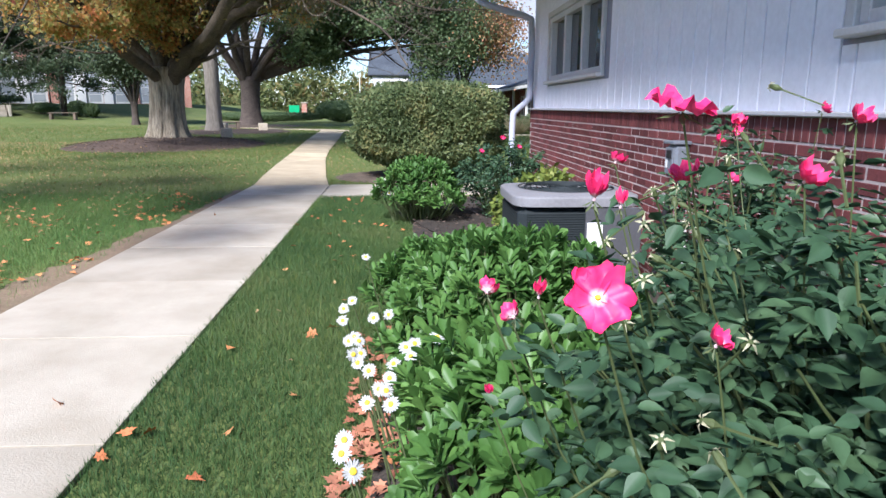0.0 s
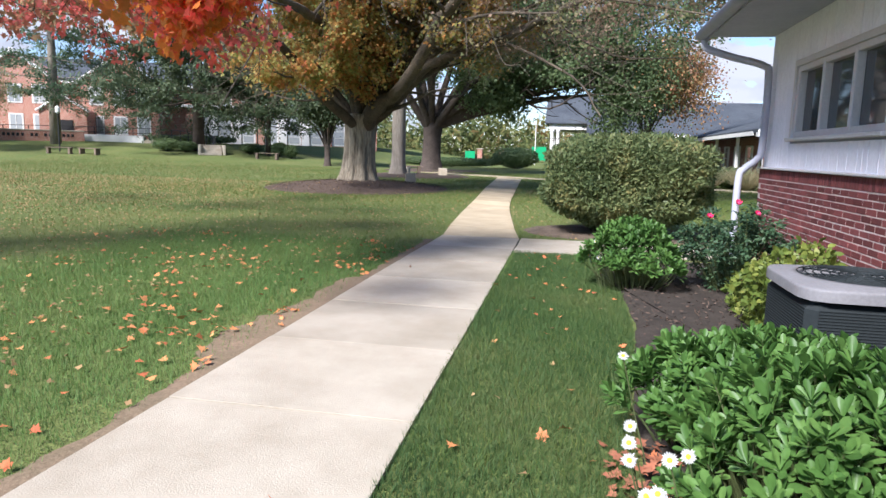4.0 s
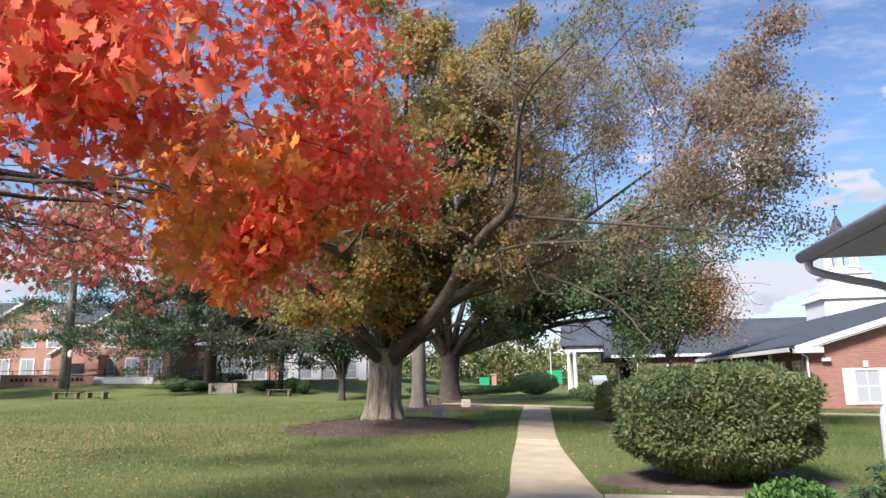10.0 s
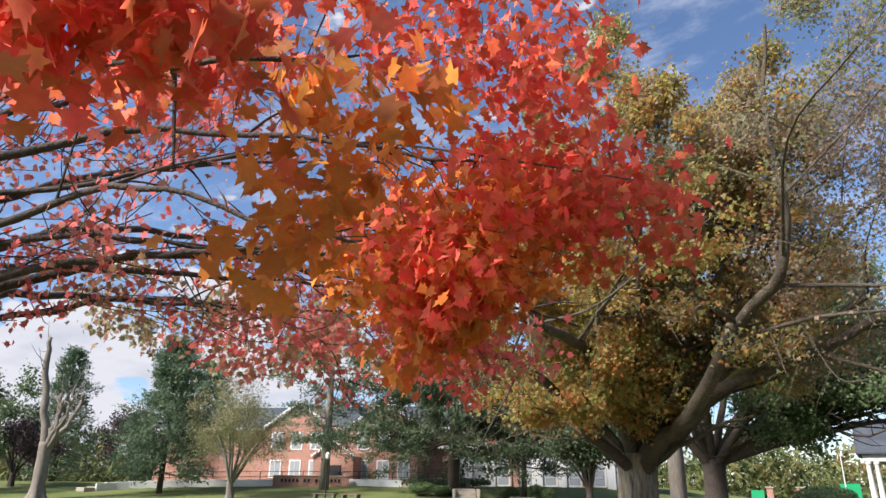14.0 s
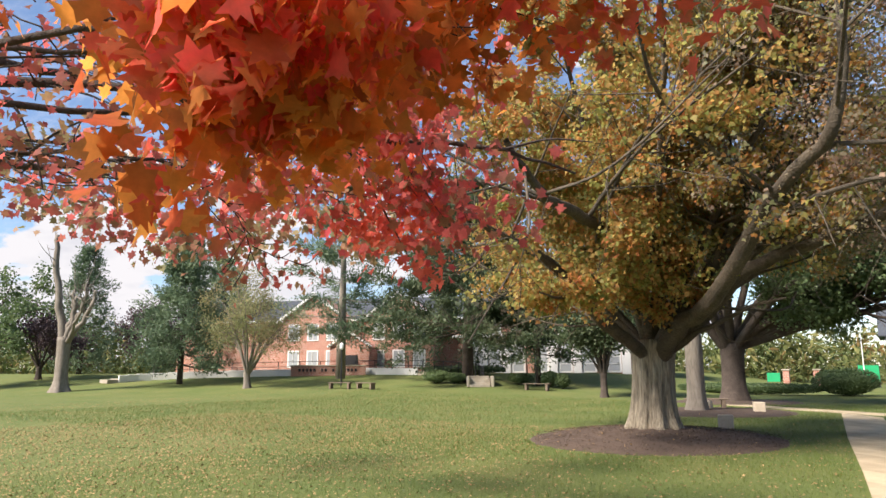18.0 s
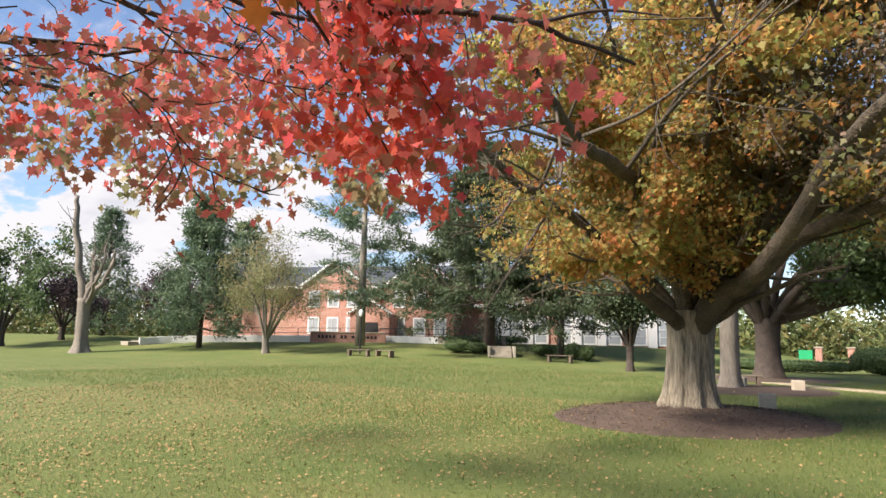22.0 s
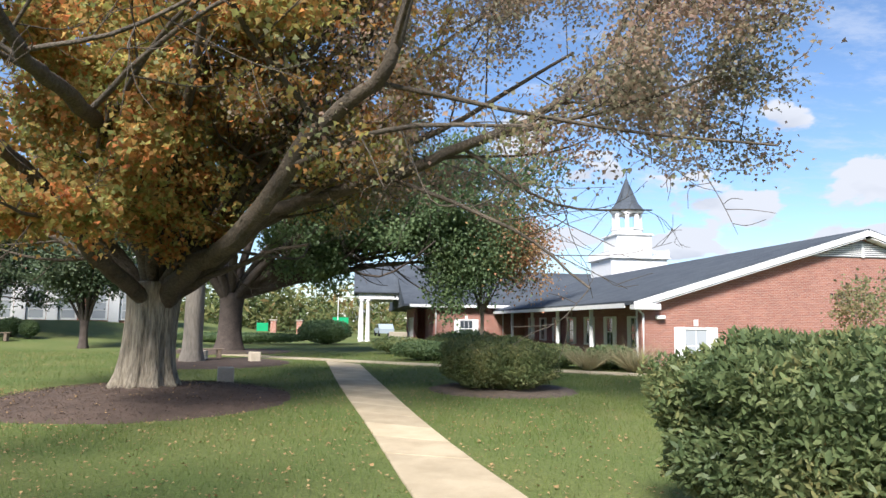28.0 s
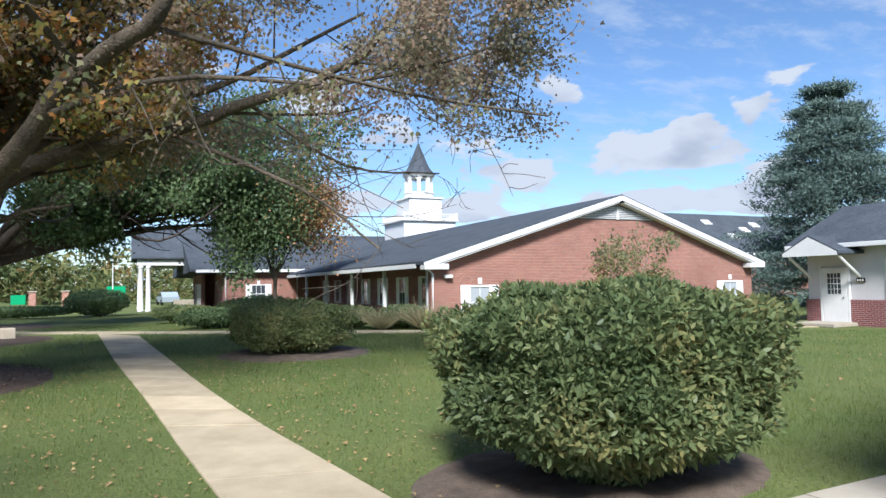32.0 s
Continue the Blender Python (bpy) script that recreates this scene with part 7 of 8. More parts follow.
def rose_shrub(name, x, y, rx, ry, h, seed, canes, leaves, label, size=0.05):
    rng = np.random.default_rng(seed)
    t = thing(name, (x, y, 0), label, "rose bush")
    g = Geo()
    at, way = [], []
    for i in range(canes):
        a = rng.uniform(0, 2 * math.pi)
        rr = math.sqrt(rng.uniform(0.02, 1))
        e = np.array([x + rx * rr * math.cos(a), y + ry * rr * math.sin(a), h * (1 - 0.5 * rr**3) * rng.uniform(0.7, 1.0)])
        s = np.array([x + rx * 0.25 * rr * math.cos(a), y + ry * 0.25 * rr * math.sin(a), 0.0])
        line = smooth_line([s, s * 0.45 + e * 0.55 + np.array([0, 0, 0.12 * h]) + rng.normal(size=3) * 0.03, e], 10)
        g.tube(line, np.linspace(0.006, 0.002, 10), 5, caps=False)
        for k in range(leaves):
            j = int(9.99 * rng.uniform(0.04, 1) ** 0.6)
            out = rng.normal(size=3) * np.array([1, 1, 0.5])
            out /= np.linalg.norm(out)
            p = line[j]
            # five leaflets on one stalk
            side = np.cross(out, [0, 0, 1.0])
            side /= np.linalg.norm(side) + 1e-9
            for u, v in ((0.085, 0), (0.055, 1), (0.055, -1), (0.025, 1), (0.025, -1)):
                at.append(p + out * u + side * v * 0.006)
                way.append(out * (0.9 if v == 0 else 0.35) + side * v * 0.9)
    part("cane_mass", g, M_STEM, t, kind="stuff")
    at, way = np.array(at), np.array(way)
    face = np.tile([0, -0.15, 1.0], (len(at), 1))
    ok = (np.hypot(at[:, 0] - 2.1, at[:, 1] + 11.25) > 0.45) & (at[:, 2] > 0.02)
    at, way, face = at[ok], way[ok], face[ok]
    part("foliage", leaf_mesh("foliage", at, size, "egg", rng, ahead=way * 4, spread=0.8, fold=0.22, face=face, flat=0.45, split=True), M_LEAF_ROSE, t)
    return t


rose_shrub("rose_bush", 3.06, -10.36, 0.8, 0.74, 1.25, 11, 250, 17, "dense dark green rose bush with pink blooms by the wall", 0.037)
rose_shrub("rose_bush", 3.25, -3.7, 0.6, 0.8, 0.95, 12, 80, 14, "dark rose bush with few red blooms by the downspout", 0.042)
rose_shrub("rose_bush", 3.42, -8.75, 0.36, 0.62, 1.22, 13, 48, 15, "thin leggy rose canes against the brick base", 0.04)


def petal(w, l, cup, seed, wide=1.0):
    """One broad petal from the flower's middle outwards."""
    rng = np.random.default_rng(seed)
    vs, fs = [], []
    rows, cols = 6, 5
    for i in range(rows + 1):
        u = i / rows
        wd = w * (0.16 + 0.84 * math.sin(math.pi * 0.64 * u)) * (1 if u < 0.99 else 0.82) * 0.62
        for j in range(cols + 1):
            v = j / cols * 2 - 1
            vs.append((v * wd, u * l * wide * (1 - (0.16 * (1 - abs(v)) if u > 0.9 and wide > 0.9 else 0.0)), cup * (u * u * 0.8 + v * v * 0.3) * l + rng.normal() * 0.05 * l * u + 0.2 * l * u * math.sin(5 * v + seed)))
    for i in range(rows):
        for j in range(cols):
            k = i * (cols + 1) + j
            fs.append((k, k + 1, k + cols + 2, k + cols + 1))
    return vs, fs


def rose_bloom(x, y, z, size, tilt, turn, kind, seed, foot=(3.0, -10.2)):
    rng = np.random.default_rng(seed)
    nm = {"open": ("rose_bloom", "wide open pink rose with crumpled petals"), "bud": ("rose_bud", "closed crimson rose bud"), "cup": ("rose_bloom", "half-open crimson-pink rose")}[kind]
    t = thing(nm[0], (x, y, 0.02), nm[1] + " on a thin stem", "rose", "roses")
    e = np.array([x, y, z])
    f = np.array([x + (foot[0] - x) * 0.35, y + (foot[1] - y) * 0.35, z - 0.4])
    part("stem", Geo().tube(smooth_line([f, f * 0.4 + e * 0.6 + np.array([0, 0, -0.1]), e - np.array([0, 0, 0.01])], 9), np.linspace(0.0022, 0.0014, 9), 5), M_STEM, t)
    line = smooth_line([f, f * 0.4 + e * 0.6 + np.array([0, 0, -0.1]), e - np.array([0, 0, 0.01])], 9)
    at, way = [], []
    for j in range(1, 8):
        b = 2.4 * j + seed
        out = np.array([math.cos(b), math.sin(b), 0.15])
        side = np.array([-math.sin(b), math.cos(b), 0])
        for u, v in ((0.07, 0), (0.045, 1), (0.045, -1), (0.02, 1), (0.02, -1)):
            at.append(line[j] + out * u + side * v * 0.005)
            way.append(out * (0.9 if v == 0 else 0.35) + side * v * 0.9)
    part("leaf_spray", leaf_mesh("leaf_spray", np.array(at), 0.034, "egg", rng, ahead=np.array(way) * 4, spread=0.8, fold=0.22, face=np.tile([0, -0.15, 1.0], (len(at), 1)), flat=0.45, split=True), M_LEAF_ROSE, t, "dark green rose leaves", kind="stuff")
    m = Matrix.Translation((x, y, z)) @ Matrix.Rotation(radians(turn), 4, "Z") @ Matrix.Rotation(radians(tilt), 4, "X")
    n, cup = {"open": (5, 0.22), "bud": (6, 1.5), "cup": (7, 0.8)}[kind]
    for i in range(n):
        vs, fs = petal(size * (0.56 if kind == "open" else 0.6), size * 0.6 * (rng.uniform(0.8, 1.12) if kind == "open" else 1), cup * rng.uniform(0.7, 1.2), seed * 10 + i, {"open": 0.92, "bud": 0.34, "cup": 0.7}[kind])
        r = Matrix.Rotation(2 * math.pi * i / n + rng.uniform(-0.25, 0.25), 4, "Z")
        part("petal", Geo().add([r @ Vector(v) for v in vs], fs), M_PETAL, t, smooth=True).matrix_basis = m
    part("heart", Geo().lathe((0, 0, 0), [(0.002, -0.004), (size * 0.06, 0), (size * 0.03, size * 0.07)], 10), M_YELLOW if kind == "open" else M_PETAL, t).matrix_basis = m
    star, pts = Geo(), [(0, 0, -0.004)]
    for i in range(5):
        a = 2 * math.pi * i / 5
        c, s = math.cos(a), math.sin(a)
        l, w = size * 0.42, size * 0.06
        pts += [(c * l * 0.5 - s * w, s * l * 0.5 + c * w, -0.012), (c * l, s * l, -0.016), (c * l * 0.5 + s * w, s * l * 0.5 - c * w, -0.012)]
    star.add(pts, [(0, 3 * k + 3, 3 * k + 2, 3 * k + 1) for k in range(5)])
    part("calyx", star, M_STEM, t).matrix_basis = m
    return t


ROSES = [(2.31, -10.62, 1.10, 0.062, 62, -10, "open"), (2.33, -10.52, 1.19, 0.042, 20, 0, "bud"), (2.43, -10.51, 1.29, 0.07, 12, 40, "open"), (2.25, -10.46, 1.03, 0.036, 70, 200, "cup"), (2.22, -10.43, 1.055, 0.034, 60, 160, "cup"), (2.45, -10.6, 1.04, 0.036, 30, 60, "cup"), (2.25, -10.23, 0.82, 0.025, 20, 0, "bud"), (2.28, -10.47, 1.06, 0.026, 20, 0, "bud"), (2.62, -10.45, 1.2, 0.05, 40, 30, "cup"), (2.48, -10.42, 1.2, 0.05, 30, -60, "cup"), (2.85, -10.2, 1.27, 0.05, 40, 20, "cup"), (2.9, -10.6, 1.16, 0.06, 50, 20, "cup"), (2.72, -10.7, 1.02, 0.03, 20, 0, "bud"), (2.65, -10.8, 0.92, 0.03, 30, 0, "bud"), (2.55, -9.9, 1.18, 0.045, 30, 100, "cup"), (2.45, -10.25, 1.14, 0.03, 10, 0, "bud"), (3.05, -10.3, 1.2, 0.05, 50, 10, "cup"), (2.95, -9.6, 1.25, 0.05, 30, 10, "cup")]
for i, r in enumerate(ROSES):
    x, y, z, size, tilt, turn, form = r
    rose_bloom(x, y, z, size * (1.0 if form == "open" else 0.8), tilt, turn, form, 200 + i)
for i, (x, y, z) in enumerate([(3.3, -8.9, 1.2), (3.45, -8.45, 1.15), (3.2, -8.6, 0.95), (3.55, -9.0, 1.28), (3.35, -8.3, 0.85), (3.2, -9.1, 1.05)]):
    rose_bloom(x, y, z, 0.045, 50, 10 + 20 * i, "cup", 320 + i, (3.42, -8.75))
for i, (x, y, z) in enumerate([(3.15, -4.1, 0.95), (3.35, -4.0, 0.85), (2.95, -3.9, 0.8)]):
    rose_bloom(x, y, z, 0.06, 40, 20, "cup", 300 + i, (3.25, -3.7))


def spent_flowers():
    """Pale star-shaped sepals left on the rose bush; each one a thing."""
    rng = np.random.default_rng(61)
    first = None
    for i in range(70):
        a = rng.uniform(2.2, 5.6)
        rr = rng.uniform(0.55, 0.98)
        x, y = 3.06 + 0.78 * rr * math.cos(a), -10.36 + 0.72 * rr * math.sin(a)
        z = 1.34 * (1 - 0.5 * rr**3) * rng.uniform(0.9, 1.1)
        if math.hypot(x - 2.1, y + 11.25) < 0.5:
            continue
        m = Matrix.Translation((x, y, z)) @ Euler((rng.uniform(-1.2, 1.2), rng.uniform(-1, 1), rng.uniform(0, 6))).to_matrix().to_4x4()
        if first is None:
            first = thing("spent_rose", (0, 0, 0), "pale star of dry sepals on the rose bush", "seed head", "spent roses")
            star, pts = Geo(), [(0, 0, 0)]
            for k in range(5):
                b = 2 * math.pi * k / 5
                c, s = math.cos(b), math.sin(b)
                pts += [(c * 0.007 - s * 0.0022, s * 0.007 + c * 0.0022, 0.002), (c * 0.017, s * 0.017, -0.004), (c * 0.007 + s * 0.0022, s * 0.007 - c * 0.0022, 0.002)]
            star.add(pts, [(0, 3 * k + 3, 3 * k + 2, 3 * k + 1) for k in range(5)])
            part("calyx", star, M_SEPAL, first)
            part("hip", Geo().lathe((0, 0, -0.012), [(0.002, -0.01), (0.006, 0), (0.004, 0.013)], 8), M_STEM, first)
            part("stalk", Geo().tube([(0, 0, -0.015), (0.005, 0, -0.1)], 0.0018, 4), M_STEM, first)
            first.matrix_basis = m
        else:
            copy_thing(first, m)


spent_flowers()
bush("yellow_shrub", (3.35, -5.35), (0.42, 0.5), 0.72, 71, M_LEAF_YEL, "loose yellow-green shrub beside an air conditioner", 2600, 0.06, "oval", boxy=2.0, core=False, lump=0.3, base_gap=0.02)
bush("yellow_shrub", (3.3, -4.75), (0.3, 0.3), 0.5, 72, M_LEAF_YEL, "small yellow-green shrub on dark soil", 1200, 0.055, "oval", boxy=2.0, core=False, lump=0.3, base_gap=0.02)


def grass_tuft(x, y, r, h, n, seed, mat, label):
    rng = np.random.default_rng(seed)
    t = thing("ornamental_grass", (x, y, 0), label, "grass clump")
    a, q = rng.uniform(0, 6.28, n), rng.uniform(0, 1, n)
    at = np.stack([x + 0.12 * r * np.cos(a), y + 0.12 * r * np.sin(a), np.zeros(n)], 1)
    way = np.stack([np.cos(a) * q * r, np.sin(a) * q * r, np.full(n, h)], 1)
    part("blades", leaf_mesh("blades", at, np.linalg.norm(way, axis=1), "blade", rng, ahead=way / np.linalg.norm(way, axis=1)[:, None] * 6, spread=0.5, fold=0.25), mat, t)


grass_tuft(9.0, 20.2, 1.3, 0.9, 900, 2, M_TAN, "feathery ornamental grass before the brick hall")
grass_tuft(7.6, 21.2, 1.2, 0.8, 800, 3, M_TAN, "feathery ornamental grass before the brick hall")
for i, (x, y, rx, ry, h) in enumerate([(6.6, 22.6, 1.2, 0.9, 0.9), (8.6, 21.6, 1.0, 0.8, 0.9), (4.9, 27.5, 1.3, 1.0, 0.9), (2.0, 27.0, 1.6, 1.0, 0.85), (4.6, 36, 1.6, 1.2, 1.1), (7.0, 44, 2.0, 1.2, 1.2), (1.2, 33, 1.5, 1.1, 0.9)]):
    bush("low_shrub", (x, y), (rx, ry), h, 80 + i, M_LEAF_GREEN if i % 2 else M_LEAF_HEDGE, "low loose green shrub near the brick hall", 2600, 0.11, boxy=2.2, lump=0.2, category="shrub")
bush("round_shrub", (-3.4, 47), (1.9, 1.5), 1.75, 91, M_LEAF_GREEN, "large rounded dark shrub near the entrance canopy", 5000, 0.12, boxy=2.4, category="shrub")
bush("hedge", (-9.5, 46.5), (4.6, 0.9), 0.75, 92, M_LEAF_GREEN, "low long dark hedge behind the shade trees", 8000, 0.11, boxy=4, category="hedge")
bush("hedge", (-33, 45.8), (4, 0.9), 0.7, 93, M_LEAF_GREEN, "low dark hedge on the bank", 4000, 0.13, boxy=4, category="hedge")
for i, (x, y, r, h) in enumerate([(-30.4, 37.8, 1.0, 1.0), (-28.9, 38.2, 0.8, 0.8), (-24.0, 39.6, 0.9, 0.8), (-20.3, 38.9, 0.5, 1.0), (-21.4, 39.2, 0.6, 1.1)]):
    bush("round_shrub", (x, y), (r, r), h, 95 + i, M_LEAF_GREEN, "small rounded dark shrub by the steps", 1800, 0.1, boxy=2.3, category="shrub")


def meter_box():
    t = thing("meter_box", (3.83, -7.25, 0.95), "grey metal utility box on the brick base", "utility box")
    part("housing", Geo().box((3.78, -7.25, 0.97), (0.1, 0.14, 0.2), bev=0.02), M_BOXMETAL, t)
    part("cover", Geo().box((3.727, -7.25, 0.97), (0.012, 0.11, 0.16), bev=0.004), M_BOXMETAL, t)
    part("dial", Geo().box((3.718, -7.26, 1.01), (0.015, 0.06, 0.05), bev=0.012), M_BLACK, t)
    part("sticker", Geo().box((3.72, -7.22, 0.95), (0.006, 0.03, 0.05), bev=0.001), M_WHITE, t)
    part("lid", Geo().box((3.775, -7.25, 1.08), (0.12, 0.16, 0.02), bev=0.008), M_BOXMETAL, t)
    part("conduit", Geo().tube([(3.8, -7.25, 0.88), (3.8, -7.25, 0.84), (3.8, -7.26, 0.78), (3.84, -7.26, 0.75)], 0.014, 8), M_BOXMETAL, t)


meter_box()


def hose_tap():
    t = thing("hose_tap", (3.8, -7.75, 0.6), "brass garden tap on the brick base", "tap")
    part("pipe", Geo().tube([(3.83, -7.75, 0.6), (3.74, -7.75, 0.6), (3.71, -7.75, 0.55)], 0.014, 8), M_METAL, t)
    part("handle", Geo().tube([(3.75, -7.79, 0.65), (3.75, -7.71, 0.65)], 0.012, 8), M_PETAL, t)


hose_tap()


def wall_pipe():
    t = thing("vent_pipe", (3.72, -7.56, 0), "short white plastic vent pipe by the brick base", "pipe")
    part("riser", Geo().tube(smooth_line([(3.72, -7.56, -0.03), (3.72, -7.56, 0.5), (3.71, -7.56, 0.64), (3.68, -7.575, 0.67), (3.64, -7.59, 0.66)], 16), 0.015, 10), M_WHITE, t, smooth=True)
    c = thing("line_set", (3.78, -7.3, 0), "black insulated hose from the wall to an air conditioner", "hose")
    part("insulation", Geo().tube(smooth_line([(3.83, -7.12, 0.70), (3.78, -7.12, 0.66), (3.77, -7.09, 0.45), (3.75, -7.05, 0.2), (3.66, -6.98, 0.13), (3.57, -6.9, 0.13)], 24), 0.018, 8), M_BLACK, c, smooth=True)


wall_pipe()


# ---------------------------------------------------------------- small things on the lawn
def stone_block(x, y, rz):
    z = float(mound(x, y))
    t = thing("stone_block", (x, y, z), "squared pale concrete block on mulch", "block", "blocks by the walk")
    part("block_body", Geo().box((x, y, z + 0.2), (0.42, 0.42, 0.44), rz=rz, bev=0.02), M_STONE, t)
    return t


stone_block(-4.72, 15.1, 12)
stone_block(-5.35, 24.9, 20)
stone_block(-7.6, 25.7, 5)


def bench(x, y, rz, label):
    z = float(ground_z(x, y))
    t = thing("bench", (x, y, z), label, "bench", "lawn benches")
    m = Matrix.Rotation(radians(rz), 3, "Z")

    def put(nm, c, s, mat):
        v = m @ Vector(c)
        part(nm, Geo().box((x + v.x, y + v.y, z + v.z), s, rz=rz, bev=0.015), mat, t)

    for k in (-0.16, 0, 0.16):
        put("seat_plank", (0, k, 0.45), (1.9, 0.14, 0.05), M_WOOD)
    for k in (-0.75, 0.75):
        put("bench_foot", (k, 0, 0.2), (0.16, 0.42, 0.44), M_WOOD)


bench(-35.2, 32.0, 15, "weathered plank bench on concrete feet on the lawn")
bench(-33.2, 32.6, -10, "weathered plank bench on concrete feet on the lawn")
bench(-21.4, 37.0, 8, "weathered plank bench under a dark pine")
bench(-7.9, 26.9, 20, "weathered plank bench among the mulch")


def lamp_post(x, y, h, label):
    z = float(ground_z(x, y))
    t = thing("lamp_post", (x, y, z), label, "lamp post")
    part("pole", Geo().tube([(x, y, z), (x, y, z + h)], [0.06, 0.045], 8), M_BLACK, t)
    part("lantern", Geo().lathe((x, y, z + h), [(0.08, 0), (0.16, 0.1), (0.18, 0.4), (0.05, 0.55)], 10), M_WHITE, t)


lamp_post(-36.2, 33.2, 2.8, "dark lamp post on the lawn bank")
lamp_post(-24.4, 41.5, 3.0, "dark lamp post by the campus steps")


def pier(x, y):
    t = thing("brick_pier", (x, y, 0), "square brick gate pier with a pale cap", "pier", "gate piers")
    part("shaft", Geo().box((x, y, 0.8), (0.6, 0.6, 1.7), bev=0.02), M_BWRED, t)
    part("cap", Geo().box((x, y, 1.7), (0.78, 0.78, 0.14), bev=0.04), M_CONC, t)


pier(-10.0, 72)
pier(-7.2, 72)
t = thing("fabric_fence", (-3.2, 70, 0), "green fabric screen on posts", "fence")
for x0, w, h in ((-2.7, 1.7, 1.6), (-11.0, 1.2, 0.9)):
    part("screen", Geo().box((x0, 70.5, 0.5 + h / 2), (w, 0.03, h), bev=0.01), M_GREENCLOTH, t)
    for s in (-1, 1):
        part("post", Geo().tube([(x0 + s * w / 2, 70.56, 0), (x0 + s * w / 2, 70.56, 0.6 + h)], 0.04, 6), M_METAL, t)
t = thing("flagpole", (-2.9, 66, 0), "pale metal flagpole by the drive", "pole")
part("pole_shaft", Geo().tube([(-2.9, 66, 0), (-2.9, 66, 4.6)], [0.06, 0.04], 8), M_WHITE, t)


def car(x, y, rz):
    t = thing("car", (x, y, 0), "pale blue parked car behind the canopy", "car")
    t.matrix_basis = pose(x, y, 0, 0, 0, rz)
    prof = [(-2.1, 0.35), (2.1, 0.35), (2.15, 0.75), (1.3, 0.92), (0.6, 1.4), (-1.0, 1.42), (-1.7, 0.95), (-2.15, 0.85)]
    body = roof_prism([(px, -0.85, pz) for px, pz in prof], [(px, 0.85, pz) for px, pz in prof])
    part("body", body, M_CAR).parent = t
    gl = [(1.12, 0.95), (0.52, 1.34), (-0.95, 1.36), (-1.45, 0.97)]
    part("side_glass", roof_prism([(px, -0.865, pz) for px, pz in gl], [(px, 0.865, pz) for px, pz in gl]), M_GLASS).parent = t
    for px in (-1.35, 1.35):
        for py in (-0.8, 0.8):
            w = part("wheel", Geo().tube([(px, py - 0.1, 0.33), (px, py + 0.1, 0.33)], 0.33, 16), M_BLACK)
            w.parent = t


car(2.3, 76, 97)


# ---------------------------------------------------------------- grass, fallen leaves, chips of bark
def in_walk(x, y):
    near = (y < 0) & (x > -0.52) & (x < 0.84 - 0.0093 * y)
    far = (y >= 0) & (y < 26.5) & (x > np.interp(y, [0, 4, 8, 15, 26], [-0.44, -0.82, -1.12, -1.72, -2.52])) & (x < np.interp(y, [0, 1.4, 3.6, 5.8, 9, 15.6, 24], [0.84, 0.64, 0.38, 0.12, -0.13, -0.53, -1.03]))
    side = (x > 0.8) & (y > -1.45) & (y < 0.08)
    d = (x + 2.8) * 0.57 + (y - 27.3) * 0.82
    return near | far | side | (np.abs(d) < 0.6)


def in_bed(x, y):
    bed = (x > 1.98 + 0.2 * sm(-8, -5, y) * sm(-2, -3.6, y)) & (y < -1.45)
    r1 = ((x + 5.85) / 3.2) ** 2 + ((y - 12.05) / 3.75) ** 2 < 1
    r2 = ((x + 7.0) / 3.2) ** 2 + ((y - 24.6) / 3.8) ** 2 < 1
    r3 = ((x - 2.55) / 1.8) ** 2 + ((y - 1.4) / 1.22) ** 2 < 1
    r4 = ((x - 2.6) / 2.0) ** 2 + ((y - 14.0) / 2.1) ** 2 < 1
    return bed | r1 | r2 | r3 | r4


def meadow(name, n, x0, x1, y0, y1, size, seed, label, mat=M_GRASS):
    rng = np.random.default_rng(seed)
    x, y = rng.uniform(x0, x1, n), rng.uniform(y0, y1, n)
    ok = ~in_walk(x, y) & ~in_bed(x, y)
    # thins out towards the sheet's rim
    rim = np.minimum(np.minimum(x - x0, x1 - x), np.minimum(y - y0, y1 - y))
    ok &= rng.random(n) < sm(0, min(2.2, (x1 - x0) * 0.25), rim) + (0.35 if size > 0.09 else 0.0) + np.where(x > 0.4, 1.0, 0.0)
    # worn strip along the walk's edge
    worn = -0.58 - 0.30 * np.maximum(0, np.sin(0.95 * y + 0.6) + 0.4 * np.sin(2.7 * y))
    ok &= ~((x < -0.5) & (x > worn) & (y < -0.6) & (rng.random(n) < 0.82)) & ~((x < -0.5) & (x > worn - 0.3) & (y < -0.6) & (rng.random(n) < 0.35))
    x, y = x[ok], y[ok]
    at = np.stack([x, y, ground_z(x, y) - 0.005], 1)
    way = np.tile([0, 0, 2.2], (len(x), 1))
    tagged(part(name, leaf_mesh(name, at, size, "needle", rng, ahead=way, spread=0.8, fold=0.2), mat), label, "grass", kind="stuff")


meadow("grass_near", 280000, -5.0, 0.9, -11.6, -0.5, 0.062, 1, "short green lawn grass by the walk", M_GRASS_NEAR)
meadow("grass_mid", 150000, -14, 8, -8, 12, 0.075, 2, "short green lawn grass")
meadow("grass_far", 120000, -34, 12, 6, 34, 0.12, 3, "short green lawn grass farther off")


meadow("grass_strip", 160000, 0.9, 2.3, -11.6, -1.2, 0.055, 9, "lush green grass between walk and bed, darkened for shade", M_GRASS_LUSH_SHADE)
meadow("grass_side", 70000, 4, 24, -1, 19, 0.1, 4, "short green lawn grass before the brick hall")


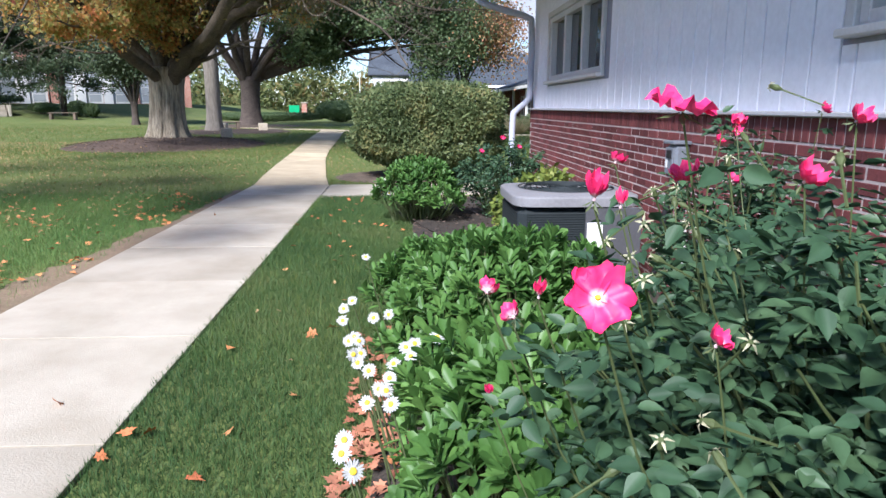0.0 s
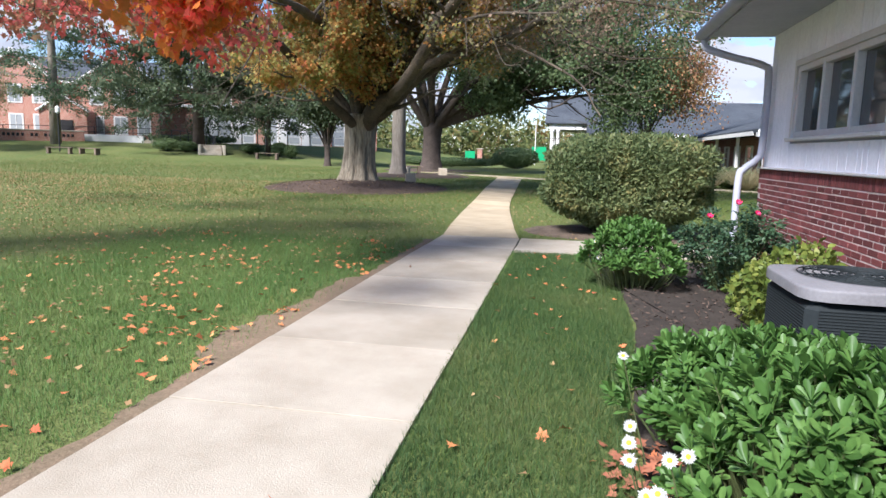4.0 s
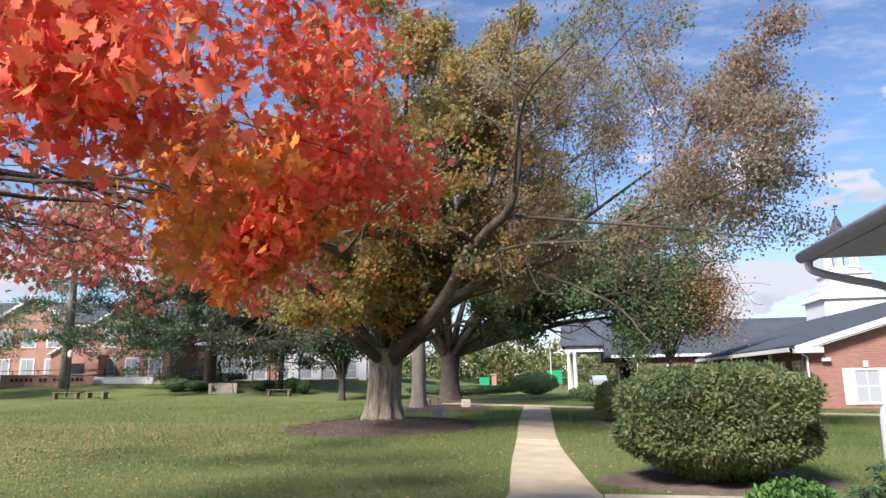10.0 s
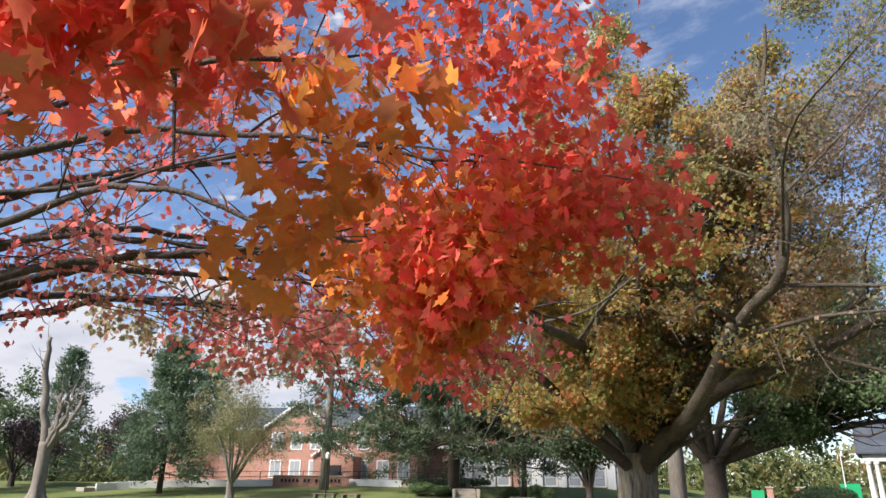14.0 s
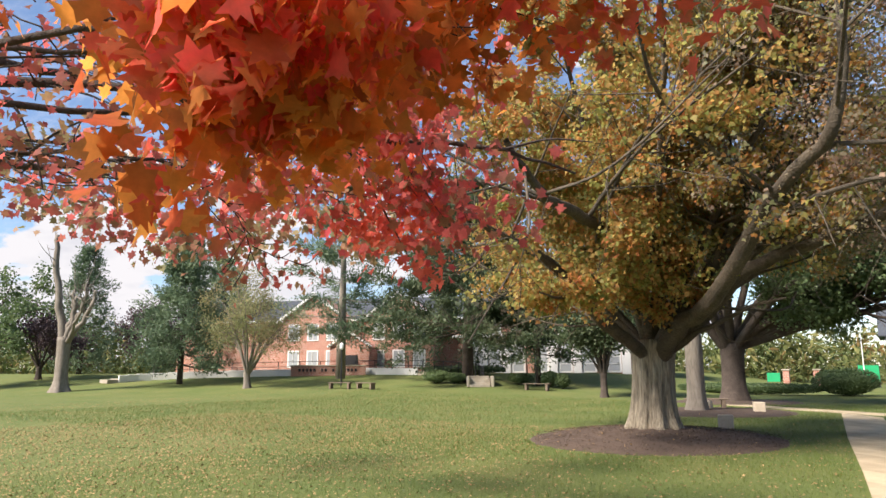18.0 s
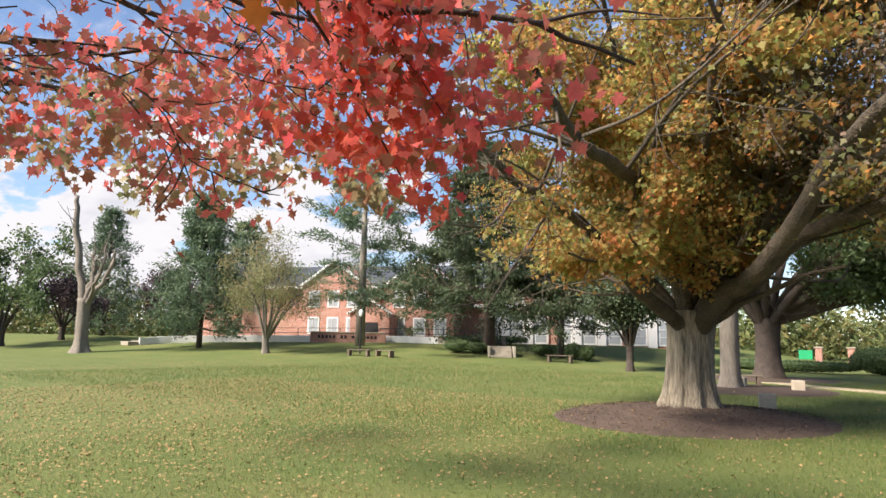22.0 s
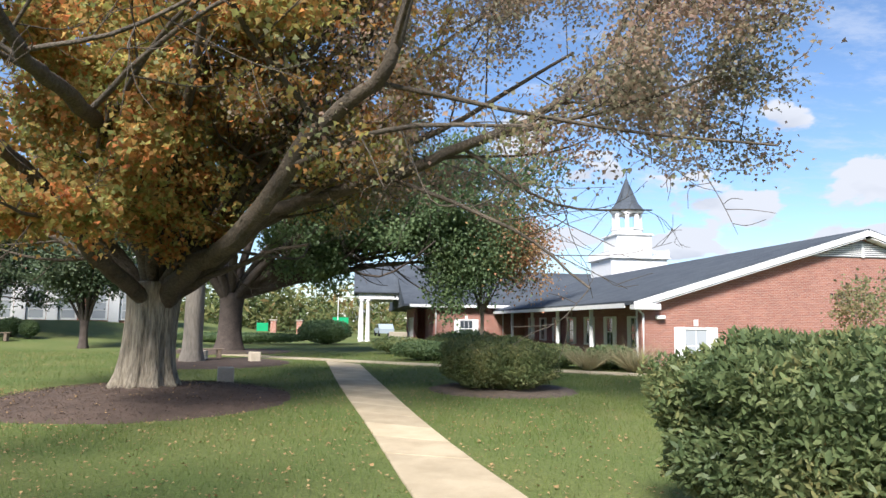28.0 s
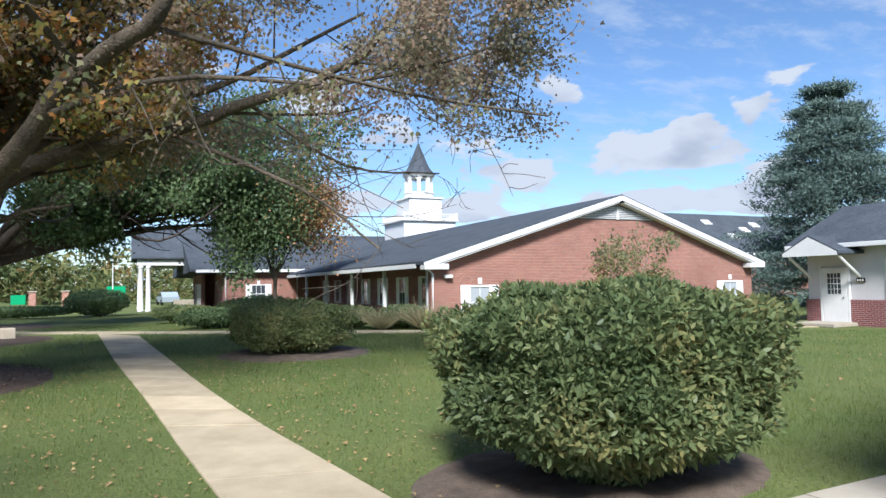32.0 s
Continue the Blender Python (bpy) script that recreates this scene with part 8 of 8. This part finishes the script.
def litter(name, n, box, size, seed, mat, label, on_walk=0.02, dens=None, shape="maple"):
    rng = np.random.default_rng(seed)
    x, y = rng.uniform(box[0], box[1], n), rng.uniform(box[2], box[3], n)
    ok = ~in_walk(x, y) | (rng.random(n) < on_walk)
    ok &= ~(in_bed(x, y) & (rng.random(n) < 0.8)) | (x > 1.7) & (y < -5)
    if dens is not None:
        ok &= rng.random(n) < dens(x, y)
    x, y = x[ok], y[ok]
    lift = np.where(in_walk(x, y), 0.034, np.where(in_bed(x, y), 0.06, 0.03)) + mound(x, y)
    at = np.stack([x, y, ground_z(x, y) + lift], 1)
    k = len(x)
    flat = rng.normal(size=(k, 3)) * np.array([1, 1, 0.15])
    tagged(part(name, leaf_mesh(name, at, size, shape, rng, ahead=flat * 2, spread=0.2, fold=0.2, face=np.tile([0, 0, 1.0], (k, 1)), flat=0.28), mat), label, "leaves", kind="stuff")


M_LITTER_RUST = material("rusty_bed_leaves", (0, 0, 0), 0.85, 0.2, 1, 30, 0, rand=[(0.20, 0.085, 0.05), (0.30, 0.11, 0.06), (0.36, 0.16, 0.09), (0.26, 0.08, 0.055)], big=0.8)
M_LITTER_TAN = material("tan_fallen_leaves", (0, 0, 0), 0.85, 0.2, 1, 30, 0, rand=[(0.17, 0.105, 0.05), (0.27, 0.17, 0.075), (0.35, 0.235, 0.11), (0.24, 0.19, 0.08)], big=0.3)
litter("fallen_red_leaves", 3000, (-5.5, 2.2, -11, -1), 0.058, 5, M_LITTER, "fallen red and orange maple leaves on the lawn", 0.02, lambda x, y: np.where(x > 0.9, 0.15, np.where(x > -2.6, 1.0, 0.35) * np.where(np.sin(x * 2.3 + 1.3 * y) + np.sin(y * 1.9 - 0.8 * x) + np.sin(5.1 * x + 3.7 * y) > 0.5, 1.0, 0.12)))
litter("fallen_tan_leaves", 52000, (-24, 3, -9, 14), 0.047, 6, M_LITTER_TAN, "dry tan leaves scattered on the lawn", 0.01, lambda x, y: (0.25 + 0.75 * sm(-3, -12, x)) * np.where((x > -1.2) & (y < 0), 0.08, 1.0), shape="lobe")
litter("fallen_far_leaves", 14000, (-40, 22, 2, 32), 0.065, 7, M_LITTER_TAN, "dry tan leaves scattered on the far lawn", 0.03, lambda x, y: 0.2 + 0.8 * sm(-8, -18, x), shape="lobe")
litter("bed_leaves", 420, (1.84, 2.16, -10.4, -7.6), 0.05, 8, M_LITTER_RUST, "rusty leaves along the bed's rim", 0)


def chips():
    rng = np.random.default_rng(14)
    n = 9000
    a, r = rng.uniform(0, 6.28, n), np.sqrt(rng.uniform(0, 1, n))
    x, y = -5.85 + 3.12 * r * np.cos(a), 12.05 + 3.66 * r * np.sin(a)
    bx, by = rng.uniform(1.95, 3.7, 1400), rng.uniform(-7, -1.6, 1400)
    ok = in_bed(bx, by)
    x, y = np.concatenate([x, bx[ok]]), np.concatenate([y, by[ok]])
    k = len(x)
    at = np.stack([x, y, np.where(y > 0, 0.02 + mound(x, y), 0.06) + rng.uniform(0.005, 0.035, k)], 1)
    flat = rng.normal(size=(k, 3)) * np.array([1, 1, 0.3])
    tagged(part("bark_chips", leaf_mesh("bark_chips", at, 0.042, "slim", rng, ahead=flat * 2, spread=0.2, fold=0.1), M_MULCH), "loose dark bark chips", "mulch", kind="stuff")


chips()


# ---------------------------------------------------------------- bricks of the house's base
def base_bricks():
    L, H, J = 0.172, 0.0485, 0.0095
    stretch = Geo().box((0, 0, 0), (0.03, L, H), bev=0.003).mesh("brick")
    stretch.materials.append(M_BRICK)
    upright = Geo().box((0, 0, 0), (0.034, H, 0.105), bev=0.003).mesh("brick")
    upright.materials.append(M_BRICK)
    rest = Geo()
    rng = np.random.default_rng(9)
    rows = 19
    zt = 1.25 - 0.11
    for r in range(rows + 1):
        z = zt - J - H / 2 - r * (H + J)
        y = HY1 - L / 2 - (0.1 if r % 2 else 0.0)
        while y > HY0 + 0.2:
            near = -6.6 < y < -2.0 and 3 <= 17 - r or (-8.4 < y <= -6.6 and r < 6)
            p = (HX + 0.009 + rng.normal() * 0.0012, y, z)
            if near and r < 11 and y > -7.2:
                ob = new("brick", stretch)
                ob.parent = house
                ob.matrix_parent_inverse = house.matrix_basis.inverted()
                ob.location = p
            else:
                rest.box(p, (0.03, L, H), bev=0.003)
            y -= L + J
    y = HY1 - H / 2
    while y > HY0:
        if y > -6:
            ob = new("brick", upright)
            ob.parent = house
            ob.matrix_parent_inverse = house.matrix_basis.inverted()
            ob.location = (HX + 0.0095, y, 1.25 - 0.055)
        else:
            rest.box((HX + 0.0095, y, 1.25 - 0.055), (0.034, H, 0.105), bev=0.003)
        y -= H + J
    for r in range(rows + 1):
        z = zt - J - H / 2 - r * (H + J)
        x = HX + 0.12 + (0.1 if r % 2 else 0.0)
        while x < HX + 3:
            rest.box((x, HY1 - 0.006, z), (L, 0.03, H), bev=0.003)
            x += L + J
    part("bricks_rest", rest, M_BRICKJ, house, kind="stuff")


base_bricks()
